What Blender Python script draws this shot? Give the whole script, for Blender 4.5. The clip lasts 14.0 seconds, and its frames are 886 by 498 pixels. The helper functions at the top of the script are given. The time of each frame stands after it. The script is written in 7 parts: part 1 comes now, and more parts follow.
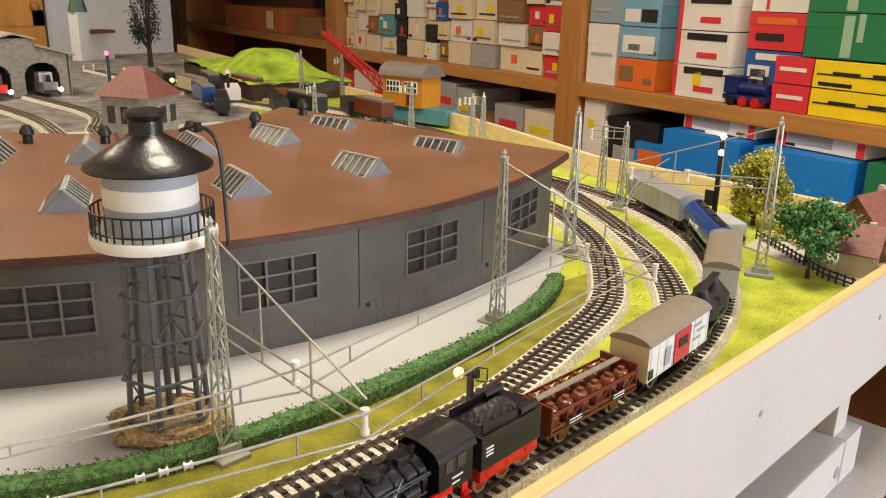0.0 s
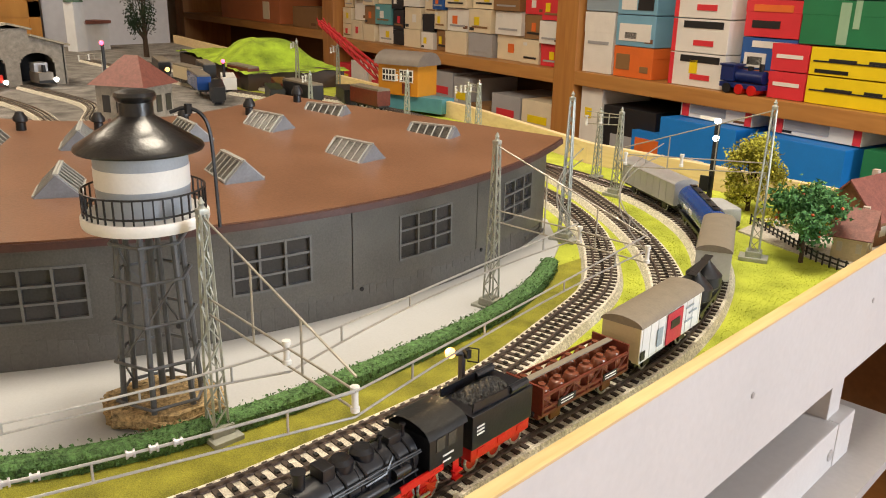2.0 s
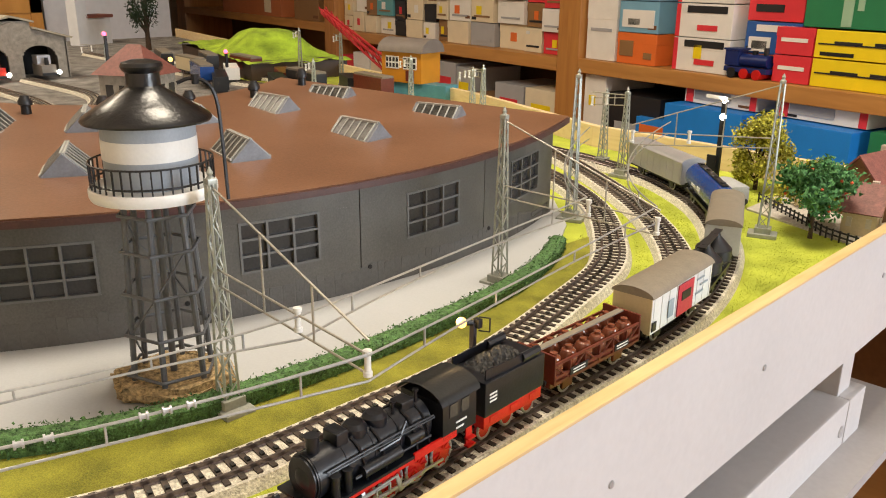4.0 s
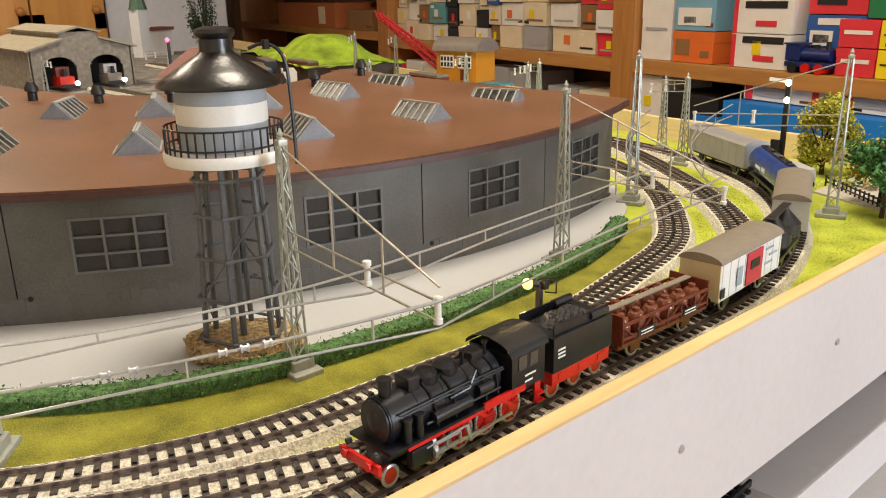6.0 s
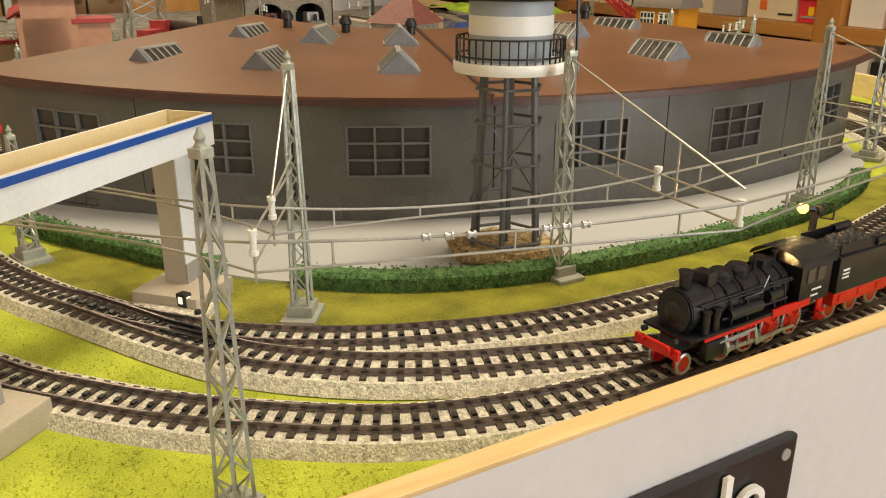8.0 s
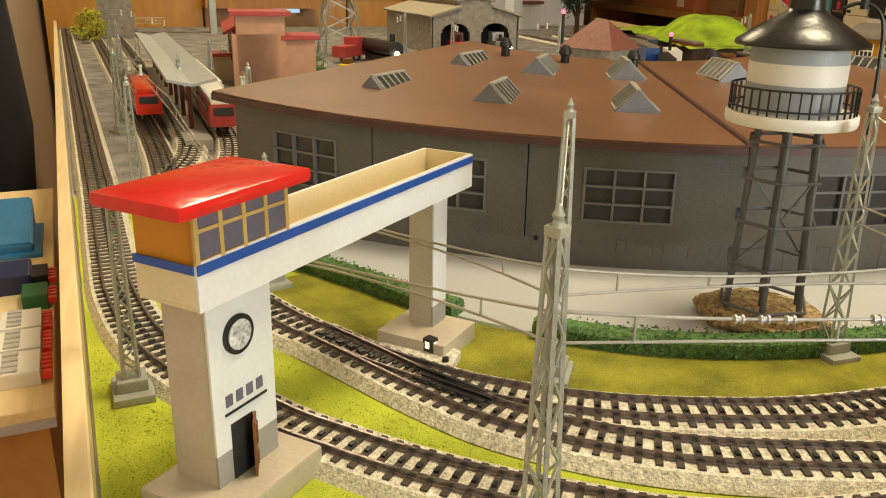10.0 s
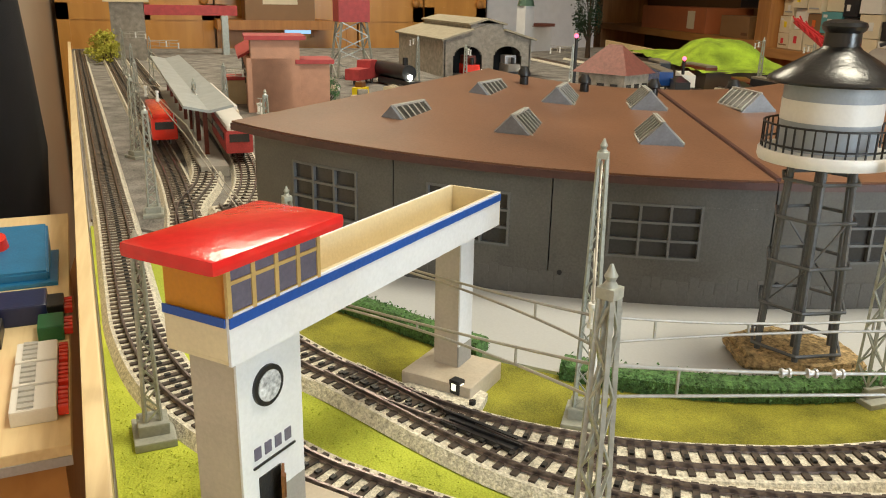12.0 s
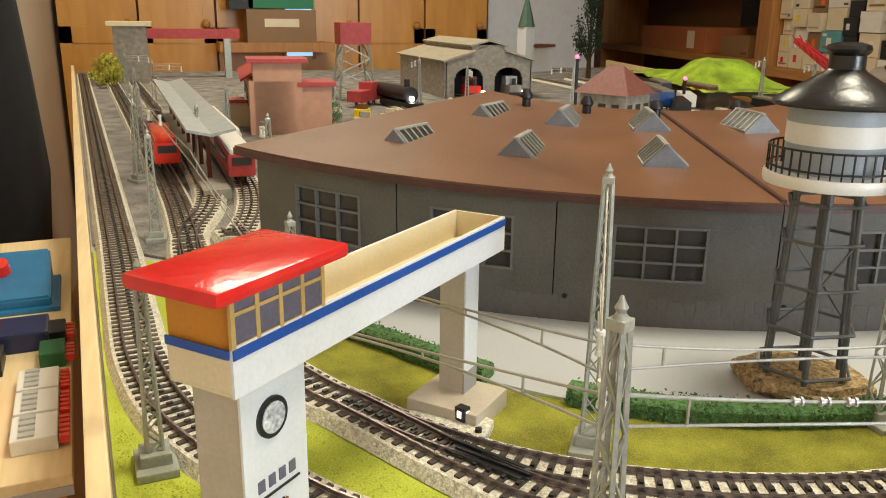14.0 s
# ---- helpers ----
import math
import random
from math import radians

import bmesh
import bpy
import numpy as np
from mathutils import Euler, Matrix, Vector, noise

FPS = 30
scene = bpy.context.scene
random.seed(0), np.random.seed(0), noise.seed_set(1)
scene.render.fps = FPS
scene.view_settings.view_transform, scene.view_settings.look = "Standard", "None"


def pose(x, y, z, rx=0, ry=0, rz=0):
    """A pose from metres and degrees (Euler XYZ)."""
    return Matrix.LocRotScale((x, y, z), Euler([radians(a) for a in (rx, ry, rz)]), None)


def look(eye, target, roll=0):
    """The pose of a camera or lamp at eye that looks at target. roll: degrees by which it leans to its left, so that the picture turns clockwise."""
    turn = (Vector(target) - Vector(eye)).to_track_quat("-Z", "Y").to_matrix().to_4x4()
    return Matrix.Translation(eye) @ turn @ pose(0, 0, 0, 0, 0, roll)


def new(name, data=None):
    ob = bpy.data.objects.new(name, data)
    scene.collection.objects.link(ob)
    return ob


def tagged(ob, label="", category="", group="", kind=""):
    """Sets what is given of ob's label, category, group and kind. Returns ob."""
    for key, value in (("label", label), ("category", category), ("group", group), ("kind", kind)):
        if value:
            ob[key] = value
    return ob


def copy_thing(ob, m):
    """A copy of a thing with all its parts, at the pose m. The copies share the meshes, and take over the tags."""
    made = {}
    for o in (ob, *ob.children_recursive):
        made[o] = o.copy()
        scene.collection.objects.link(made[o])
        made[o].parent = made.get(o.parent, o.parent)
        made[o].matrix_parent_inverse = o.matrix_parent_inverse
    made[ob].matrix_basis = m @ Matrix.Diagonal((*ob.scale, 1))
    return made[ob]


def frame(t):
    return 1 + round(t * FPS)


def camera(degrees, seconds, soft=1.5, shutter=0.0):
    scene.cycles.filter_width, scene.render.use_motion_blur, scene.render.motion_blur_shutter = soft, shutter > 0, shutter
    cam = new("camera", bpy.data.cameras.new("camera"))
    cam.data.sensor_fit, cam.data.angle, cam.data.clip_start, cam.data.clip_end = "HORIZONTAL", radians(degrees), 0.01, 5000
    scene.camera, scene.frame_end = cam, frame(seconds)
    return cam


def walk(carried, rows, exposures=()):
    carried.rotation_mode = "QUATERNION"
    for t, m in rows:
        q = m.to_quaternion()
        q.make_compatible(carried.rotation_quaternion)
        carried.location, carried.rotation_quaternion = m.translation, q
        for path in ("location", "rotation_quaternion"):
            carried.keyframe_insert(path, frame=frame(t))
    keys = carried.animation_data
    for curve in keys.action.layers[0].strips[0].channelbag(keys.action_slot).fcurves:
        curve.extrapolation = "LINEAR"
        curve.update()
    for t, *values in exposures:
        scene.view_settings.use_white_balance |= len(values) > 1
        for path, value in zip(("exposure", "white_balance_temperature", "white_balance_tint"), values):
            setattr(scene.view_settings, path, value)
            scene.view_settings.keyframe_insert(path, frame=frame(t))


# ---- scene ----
cam = camera(57.5, 14.0, 1.05)
PATH = [
    (0, (0.207, 0.098, 0.247), (-1.133, 1.455, -0.355), 1.4),
    (0.5, (0.208, 0.099, 0.245), (-1.128, 1.462, -0.352), 1.3),
    (1, (0.209, 0.101, 0.245), (-1.126, 1.461, -0.359), 1.2),
    (1.5, (0.212, 0.1, 0.245), (-1.125, 1.455, -0.368), 1.0),
    (2, (0.212, 0.099, 0.242), (-1.121, 1.454, -0.38), 1.2),
    (2.5, (0.211, 0.097, 0.242), (-1.119, 1.452, -0.386), 1.5),
    (4.8, (0.211, 0.094, 0.213), (-1.149, 1.42, -0.414), -0.7),
    (5, (0.211, 0.092, 0.209), (-1.165, 1.407, -0.405), -0.7),
    (5.5, (0.212, 0.089, 0.205), (-1.194, 1.376, -0.401), -0.9),
    (6, (0.213, 0.083, 0.203), (-1.218, 1.342, -0.404), -1.0),
    (6.5, (0.213, 0.074, 0.2), (-1.232, 1.31, -0.418), -0.6),
    (7, (0.212, 0.062, 0.192), (-1.268, 1.24, -0.454), -0.3),
    (7.5, (0.209, 0.034, 0.185), (-1.332, 1.113, -0.497), 0.0),
    (8, (0.197, 0.009, 0.178), (-1.426, 0.963, -0.497), 0.1),
    (8.5, (0.184, -0.009, 0.18), (-1.508, 0.814, -0.5), 0.7),
    (9, (0.173, -0.017, 0.182), (-1.559, 0.706, -0.509), 0.8),
    (9.2, (0.167, -0.021, 0.183), (-1.58, 0.663, -0.51), 0.8),
    (11.3, (0.133, -0.037, 0.195), (-1.667, 0.591, -0.41), 1.5),
    (11.5, (0.134, -0.038, 0.195), (-1.666, 0.59, -0.409), 1.4),
    (12, (0.133, -0.037, 0.196), (-1.67, 0.585, -0.405), 1.1),
    (12.5, (0.131, -0.036, 0.197), (-1.673, 0.591, -0.397), 0.9),
    (13, (0.128, -0.037, 0.197), (-1.681, 0.584, -0.39), 0.8),
    (13.5, (0.126, -0.037, 0.196), (-1.684, 0.588, -0.379), 0.9),
    (14, (0.129, -0.037, 0.198), (-1.689, 0.584, -0.357), 0.7),
]
walk(cam, [(t, look(eye, target, roll)) for t, eye, target, roll in PATH],
     [(0, 0.0, 6650, 8), (6.0, -0.04, 6650, 8), (7.4, -0.14, 6800, 7), (8.0, -0.22, 7350, 4), (9.0, -0.2, 8500, 0), (9.2, -0.2, 8500, 0), (11.3, -0.1, 6500, 1), (14, -0.1, 6500, 1)])

# ---- world, lights, exposure ----
world = bpy.data.worlds.new("room_dark")
scene.world = world
world.use_nodes = True
world.node_tree.nodes["Background"].inputs["Color"].default_value = (1.0, 0.86, 0.7, 1)
world.node_tree.nodes["Background"].inputs["Strength"].default_value = 0.07


def area_lamp(name, eye, target, size_x, size_y, power, colour):
    data = bpy.data.lights.new(name, "AREA")
    data.shape, data.size, data.size_y, data.energy, data.color = "RECTANGLE", size_x, size_y, power, colour
    ob = new(name, data)
    ob.matrix_world = look(eye, target)
    return ob


area_lamp("ceiling_lamp_front", (-0.15, 0.62, 1.42), (-0.15, 0.62, 0), 0.5, 0.5, 27, (1.0, 0.88, 0.72))
area_lamp("ceiling_lamp_back", (-2.2, 0.35, 1.42), (-2.2, 0.35, 0), 0.6, 0.6, 25, (1.0, 0.86, 0.68))
area_lamp("window_daylight", (2.4, 1.3, 0.45), (-0.2, 0.5, 0.0), 1.0, 1.1, 68, (0.8, 0.88, 1.0))

# ---- materials ----
MATS = {}


def material(name, colour, rough=0.6, metal=0.0, spread=0.12, scale=60.0, bump=0.15, fine=600.0, tint=None, emit=0.0, coat=0.0, alpha=1.0, rand=0.0):
    """A procedural surface: colour varied at two scales, with a fine relief."""
    if name in MATS:
        return MATS[name]
    m = bpy.data.materials.new(name)
    m.use_nodes = True
    nt = m.node_tree
    b = nt.nodes["Principled BSDF"]
    b.inputs["Roughness"].default_value, b.inputs["Metallic"].default_value = rough, metal
    b.inputs["Coat Weight"].default_value = coat
    co = nt.nodes.new("ShaderNodeTexCoord")
    n1, n2 = nt.nodes.new("ShaderNodeTexNoise"), nt.nodes.new("ShaderNodeTexNoise")
    n1.inputs["Scale"].default_value, n1.inputs["Detail"].default_value = scale, 5
    n2.inputs["Scale"].default_value, n2.inputs["Detail"].default_value = fine, 3
    for n in (n1, n2):
        nt.links.new(co.outputs["Object"], n.inputs["Vector"])
    ramp = nt.nodes.new("ShaderNodeValToRGB")
    lo = tuple(max(c * (1 - spread * 1.6), 0) for c in colour)
    hi = tuple(min(c * (1 + spread * 1.2), 1) for c in (tint or colour))
    ramp.color_ramp.elements[0].color, ramp.color_ramp.elements[1].color = (*lo, 1), (*hi, 1)
    ramp.color_ramp.elements[0].position, ramp.color_ramp.elements[1].position = 0.3, 0.7
    mix = nt.nodes.new("ShaderNodeMath")
    mix.operation = "MULTIPLY_ADD"
    mix.inputs[1].default_value, = (0.45,)
    nt.links.new(n2.outputs["Fac"], mix.inputs[0])
    half = nt.nodes.new("ShaderNodeMath")
    half.operation = "MULTIPLY"
    half.inputs[1].default_value = 0.55
    nt.links.new(n1.outputs["Fac"], half.inputs[0])
    nt.links.new(half.outputs[0], mix.inputs[2])
    last = mix.outputs[0]
    if rand:
        info = nt.nodes.new("ShaderNodeObjectInfo")
        add = nt.nodes.new("ShaderNodeMath")
        add.operation = "MULTIPLY_ADD"
        add.inputs[1].default_value = rand
        nt.links.new(info.outputs["Random"], add.inputs[0])
        nt.links.new(last, add.inputs[2])
        last = add.outputs[0]
    nt.links.new(last, ramp.inputs["Fac"])
    nt.links.new(ramp.outputs["Color"], b.inputs["Base Color"])
    if bump:
        bp = nt.nodes.new("ShaderNodeBump")
        bp.inputs["Strength"].default_value, bp.inputs["Distance"].default_value = bump, 0.001
        nt.links.new(n2.outputs["Fac"], bp.inputs["Height"])
        nt.links.new(bp.outputs["Normal"], b.inputs["Normal"])
    if emit:
        b.inputs["Emission Color"].default_value = (*colour, 1)
        b.inputs["Emission Strength"].default_value = emit
    MATS[name] = m
    return m


def wood(name, colour, dark, scale=6.0, stretch=(1, 12, 12), rough=0.45):
    """Planed wood: long grain from stretched noise."""
    m = bpy.data.materials.new(name)
    m.use_nodes = True
    nt = m.node_tree
    b = nt.nodes["Principled BSDF"]
    b.inputs["Roughness"].default_value = rough
    co, mp, n, w = (nt.nodes.new(k) for k in ("ShaderNodeTexCoord", "ShaderNodeMapping", "ShaderNodeTexNoise", "ShaderNodeTexNoise"))
    mp.inputs["Scale"].default_value = stretch
    n.inputs["Scale"].default_value, n.inputs["Detail"].default_value, n.inputs["Distortion"].default_value = scale, 8, 0.6
    w.inputs["Scale"].default_value = scale * 0.2
    nt.links.new(co.outputs["Object"], mp.inputs["Vector"])
    nt.links.new(mp.outputs["Vector"], n.inputs["Vector"])
    nt.links.new(co.outputs["Object"], w.inputs["Vector"])
    ramp = nt.nodes.new("ShaderNodeValToRGB")
    ramp.color_ramp.elements[0].color, ramp.color_ramp.elements[1].color = (*dark, 1), (*colour, 1)
    ramp.color_ramp.elements[0].position, ramp.color_ramp.elements[1].position = 0.3, 0.62
    add = nt.nodes.new("ShaderNodeMath")
    add.operation = "MULTIPLY_ADD"
    add.inputs[1].default_value = 0.35
    sub = nt.nodes.new("ShaderNodeMath")
    sub.operation = "MULTIPLY"
    sub.inputs[1].default_value = 0.7
    nt.links.new(n.outputs["Fac"], sub.inputs[0])
    nt.links.new(w.outputs["Fac"], add.inputs[0])
    nt.links.new(sub.outputs[0], add.inputs[2])
    nt.links.new(add.outputs[0], ramp.inputs["Fac"])
    nt.links.new(ramp.outputs["Color"], b.inputs["Base Color"])
    bp = nt.nodes.new("ShaderNodeBump")
    bp.inputs["Strength"].default_value, bp.inputs["Distance"].default_value = 0.1, 0.001
    nt.links.new(n.outputs["Fac"], bp.inputs["Height"])
    nt.links.new(bp.outputs["Normal"], b.inputs["Normal"])
    MATS[name] = m
    return m


GRASS = material("grass_mat", (0.37, 0.44, 0.035), 0.95, spread=0.26, scale=28, bump=0.6, fine=1100, tint=(0.47, 0.52, 0.06))
OLIVE = material("dry_grass_mat", (0.19, 0.19, 0.012), 0.95, spread=0.36, scale=40, bump=1.0, fine=1400, tint=(0.28, 0.27, 0.03))
YARD = material("yard_board", (0.48, 0.49, 0.50), 0.5, spread=0.05, scale=8, bump=0.05)
WALLGREY = material("grey_plastic_wall", (0.09, 0.085, 0.077), 0.34, spread=0.2, scale=22, bump=0.12, fine=700, tint=(0.104, 0.099, 0.09))
BASEGREY = material("grey_stone_base", (0.1, 0.096, 0.09), 0.55, spread=0.14, scale=120, bump=0.3, rand=0.12)
WINFRAME = material("grey_window_frame", (0.135, 0.133, 0.13), 0.42, spread=0.1)
DARKPANE = material("dark_pane", (0.045, 0.042, 0.042), 0.22, spread=0.2, scale=30, bump=0.05)
ROOFBROWN = material("brown_plastic_roof", (0.165, 0.080, 0.045), 0.3, spread=0.18, scale=12, bump=0.12, fine=500, tint=(0.19, 0.096, 0.056))
ROOFEDGE = material("dark_brown_edge", (0.07, 0.028, 0.025), 0.4, spread=0.2)
DORMER = material("slate_grey_plastic", (0.17, 0.18, 0.2), 0.4, spread=0.15, scale=90)
BLACKGLOSS = material("glossy_black", (0.008, 0.008, 0.009), 0.3, spread=0.3, bump=0.25, fine=420, coat=0.15)
BLACK = material("satin_black", (0.012, 0.012, 0.014), 0.42, spread=0.3, bump=0.1)
BLACKMATT = material("matt_black", (0.012, 0.011, 0.011), 0.8, spread=0.4, bump=0.5)
TANKGREY = material("tank_grey", (0.33, 0.37, 0.42), 0.45, spread=0.06, scale=30)
WHITE = material("white_plastic", (0.78, 0.77, 0.74), 0.4, spread=0.04, scale=30, bump=0.05)
STEELGREY = material("steel_grey_plastic", (0.10, 0.105, 0.115), 0.4, spread=0.15, scale=120)
CORK = material("cork_crumb", (0.27, 0.18, 0.075), 0.9, spread=0.6, scale=260, bump=1.0, fine=600, tint=(0.42, 0.3, 0.15))
MASTGREY = material("mast_grey", (0.4, 0.42, 0.38), 0.38, metal=0.35, spread=0.18, scale=160)
MASTBASE = material("mast_base_grey", (0.3, 0.31, 0.27), 0.6, spread=0.14, scale=120)
WIRE = material("bright_wire", (0.46, 0.46, 0.45), 0.32, metal=0.6, spread=0.15)
COPPERWIRE = material("dull_wire", (0.42, 0.4, 0.35), 0.35, metal=0.5, spread=0.15)
INSULATOR = material("white_insulator", (0.75, 0.75, 0.72), 0.3, spread=0.05)
BALLAST = material("ballast_beige", (0.62, 0.57, 0.46), 0.9, spread=0.34, scale=420, bump=1.0, fine=900, tint=(0.7, 0.66, 0.56))
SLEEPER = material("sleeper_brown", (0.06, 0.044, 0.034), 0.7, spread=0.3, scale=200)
# paler brown for all sleepers beyond the near stretch
FARSLEEPER = material("paler_sleeper_brown", (0.13, 0.10, 0.075), 0.8, spread=0.3, scale=200)
RAIL = material("dark_rail_steel", (0.2, 0.165, 0.16), 0.3, metal=0.75, spread=0.25, scale=150)
STUD = material("stud_black", (0.015, 0.014, 0.013), 0.5, spread=0.3)
HEDGE = material("hedge_green", (0.04, 0.105, 0.032), 0.9, spread=0.6, scale=300, bump=1.0, fine=900, tint=(0.09, 0.19, 0.06))
BOARDTOP = wood("light_plywood", (0.72, 0.52, 0.26), (0.56, 0.37, 0.16), 14, (12, 1, 12))
BOARDTOPX = wood("light_plywood_along", (0.82, 0.65, 0.38), (0.68, 0.5, 0.26), 14, (1, 12, 12))
PAINTWHITE = material("white_painted_board", (0.62, 0.6, 0.6), 0.42, spread=0.04, scale=9, bump=0.12, fine=160)
PAINTGREY = material("grey_painted_board", (0.42, 0.4, 0.4), 0.5, spread=0.05, scale=9, bump=0.1, fine=160)
SHELFWOOD = wood("pine_shelf", (0.52, 0.25, 0.07), (0.38, 0.16, 0.04), 5, (1, 10, 10))
POSTWOOD = wood("pine_post", (0.5, 0.23, 0.06), (0.36, 0.14, 0.035), 5, (10, 10, 1))
DOORWOOD = wood("orange_pine_doors", (0.68, 0.34, 0.08), (0.52, 0.23, 0.045), 3, (6, 6, 1), 0.3)
ROOMWALL = material("cream_wall", (0.62, 0.52, 0.4), 0.85, spread=0.05, scale=3, bump=0.1)
ROOMFLOOR = wood("wood_floor", (0.34, 0.16, 0.05), (0.24, 0.1, 0.03), 2, (1, 10, 10))
CEILING = material("white_ceiling", (0.75, 0.7, 0.62), 0.9, spread=0.03, scale=2)
RED = material("gloss_red", (0.72, 0.035, 0.02), 0.22, spread=0.08, scale=25, bump=0.05, coat=0.3)
CREAM = material("cream_card", (0.68, 0.58, 0.38), 0.55, spread=0.06, scale=40)
CARDWHITE = material("white_card", (0.68, 0.69, 0.72), 0.45, spread=0.06, scale=30, bump=0.06)
CARDGREY = material("beige_grey_card", (0.46, 0.4, 0.32), 0.6, spread=0.08, scale=50)
CARDDARK = material("grey_card", (0.3, 0.29, 0.27), 0.6, spread=0.08, scale=50)
ORANGE = material("orange_card", (0.52, 0.21, 0.012), 0.5, spread=0.08, scale=40)
BLUE = material("blue_stripe", (0.012, 0.07, 0.33), 0.4, spread=0.1)
PANE = material("violet_grey_pane", (0.13, 0.12, 0.17), 0.2, spread=0.15, scale=80)
BROWNDOOR = material("brown_door", (0.17, 0.065, 0.02), 0.5, spread=0.25, scale=150)
LOCORED = material("loco_red", (0.6, 0.012, 0.01), 0.35, spread=0.12)
OXIDE = material("oxide_brown", (0.13, 0.025, 0.014), 0.35, spread=0.2, scale=150)
POTBROWN = material("pot_brown", (0.17, 0.05, 0.025), 0.12, spread=0.15, coat=0.5)
LOCOBLACK = material("loco_black", (0.009, 0.010, 0.014), 0.3, spread=0.3, scale=150, bump=0.08)
COAL = material("coal", (0.01, 0.01, 0.011), 0.6, spread=0.5, scale=500, bump=1.0, fine=700)
VANROOF = material("van_roof_beige", (0.2, 0.17, 0.13), 0.55, spread=0.1, scale=100)
VANCREAM = material("van_cream", (0.55, 0.46, 0.3), 0.4, spread=0.05)
TANKBLUE = material("tank_blue", (0.01, 0.055, 0.24), 0.25, spread=0.12, coat=0.3)
SILVER = material("silver_paint", (0.5, 0.5, 0.52), 0.3, metal=0.5, spread=0.08)
METAL = material("polished_steel", (0.5, 0.5, 0.52), 0.35, metal=0.5, spread=0.1)

# ---- mesh helpers ----


def box(bm, c, s, m=None, bevel=0.0):
    """A box round c with sides s, turned by m; bevel rounds its edges."""
    v = bmesh.ops.create_cube(bm, size=1.0)["verts"]
    t = (m if m is not None else Matrix()) @ Matrix.Translation(c) @ Matrix.Diagonal((*s, 1))
    bmesh.ops.transform(bm, matrix=t, verts=v)
    if bevel:
        es = list({e for w in v for e in w.link_edges})
        bmesh.ops.bevel(bm, geom=es, offset=bevel, segments=2, profile=0.7, affect="EDGES")
    return bm


def rod(bm, a, b, r, r2=None, seg=8):
    """A round bar from a to b."""
    a, b = Vector(a), Vector(b)
    d = b - a
    if d.length < 1e-7:
        return bm
    t = Matrix.Translation((a + b) / 2) @ d.to_track_quat("Z", "Y").to_matrix().to_4x4()
    bmesh.ops.create_cone(bm, cap_ends=True, segments=seg, radius1=r, radius2=r if r2 is None else r2, depth=d.length, matrix=t)
    return bm


def bar(bm, a, b, w, h=None):
    """A square bar from a to b."""
    a, b = Vector(a), Vector(b)
    d = b - a
    if d.length < 1e-7:
        return bm
    t = Matrix.Translation((a + b) / 2) @ d.to_track_quat("Z", "Y").to_matrix().to_4x4()
    v = bmesh.ops.create_cube(bm, size=1.0)["verts"]
    bmesh.ops.transform(bm, matrix=t @ Matrix.Diagonal((w, h or w, d.length, 1)), verts=v)
    return bm


def tube(bm, pts, r, seg=6, closed=False):
    """A round wire along a line, in one piece."""
    P = [Vector(p) for p in pts]
    n, rings = len(P), []
    for i, p in enumerate(P):
        d = (P[(i + 1) % n] - P[i - 1]) if closed else (P[min(i + 1, n - 1)] - P[max(i - 1, 0)])
        q = d.to_track_quat("Z", "Y").to_matrix()
        rings.append([bm.verts.new(p + q @ Vector((r * math.cos(2 * math.pi * k / seg), r * math.sin(2 * math.pi * k / seg), 0))) for k in range(seg)])
    for a, b in (zip(rings, rings[1:] + rings[:1]) if closed else zip(rings, rings[1:])):
        for k in range(seg):
            j = (k + 1) % seg
            bm.faces.new((a[k], a[j], b[j], b[k]))
    if not closed:
        bm.faces.new(rings[0][::-1])
        bm.faces.new(rings[-1])
    return bm


def lathe(bm, profile, seg=32, centre=(0, 0, 0)):
    """A turned solid: rows of (radius, height)."""
    rings = []
    for r, z in profile:
        rings.append([bm.verts.new((centre[0] + r * math.cos(2 * math.pi * i / seg), centre[1] + r * math.sin(2 * math.pi * i / seg), centre[2] + z)) for i in range(seg)])
    for a, b in zip(rings, rings[1:]):
        for i in range(seg):
            j = (i + 1) % seg
            bm.faces.new((a[i], a[j], b[j], b[i]))
    bm.faces.new(rings[0][::-1])
    bm.faces.new(rings[-1])
    return bm


def prism(bm, poly, z0, z1, m=None):
    """An upright prism over a plan."""
    m = m if m is not None else Matrix()
    lo, hi = [bm.verts.new(m @ Vector((x, y, z0))) for x, y in poly], [bm.verts.new(m @ Vector((x, y, z1))) for x, y in poly]
    n = len(poly)
    bm.faces.new(lo[::-1])
    bm.faces.new(hi)
    for i in range(n):
        bm.faces.new((lo[i], lo[(i + 1) % n], hi[(i + 1) % n], hi[i]))
    return bm


def sweep(bm, pts, section):
    """A section (across, up) carried along a plan path of Vectors."""
    rows = []
    for i, p in enumerate(pts):
        d = (pts[min(i + 1, len(pts) - 1)] - pts[max(i - 1, 0)]).normalized()
        s = Vector((d.y, -d.x, 0))
        rows.append([bm.verts.new(p + s * a + Vector((0, 0, h))) for a, h in section])
    n = len(section)
    for a, b in zip(rows, rows[1:]):
        for i in range(n):
            j = (i + 1) % n
            bm.faces.new((a[i], b[i], b[j], a[j]))
    bm.faces.new(rows[0])
    bm.faces.new(rows[-1][::-1])
    return bm


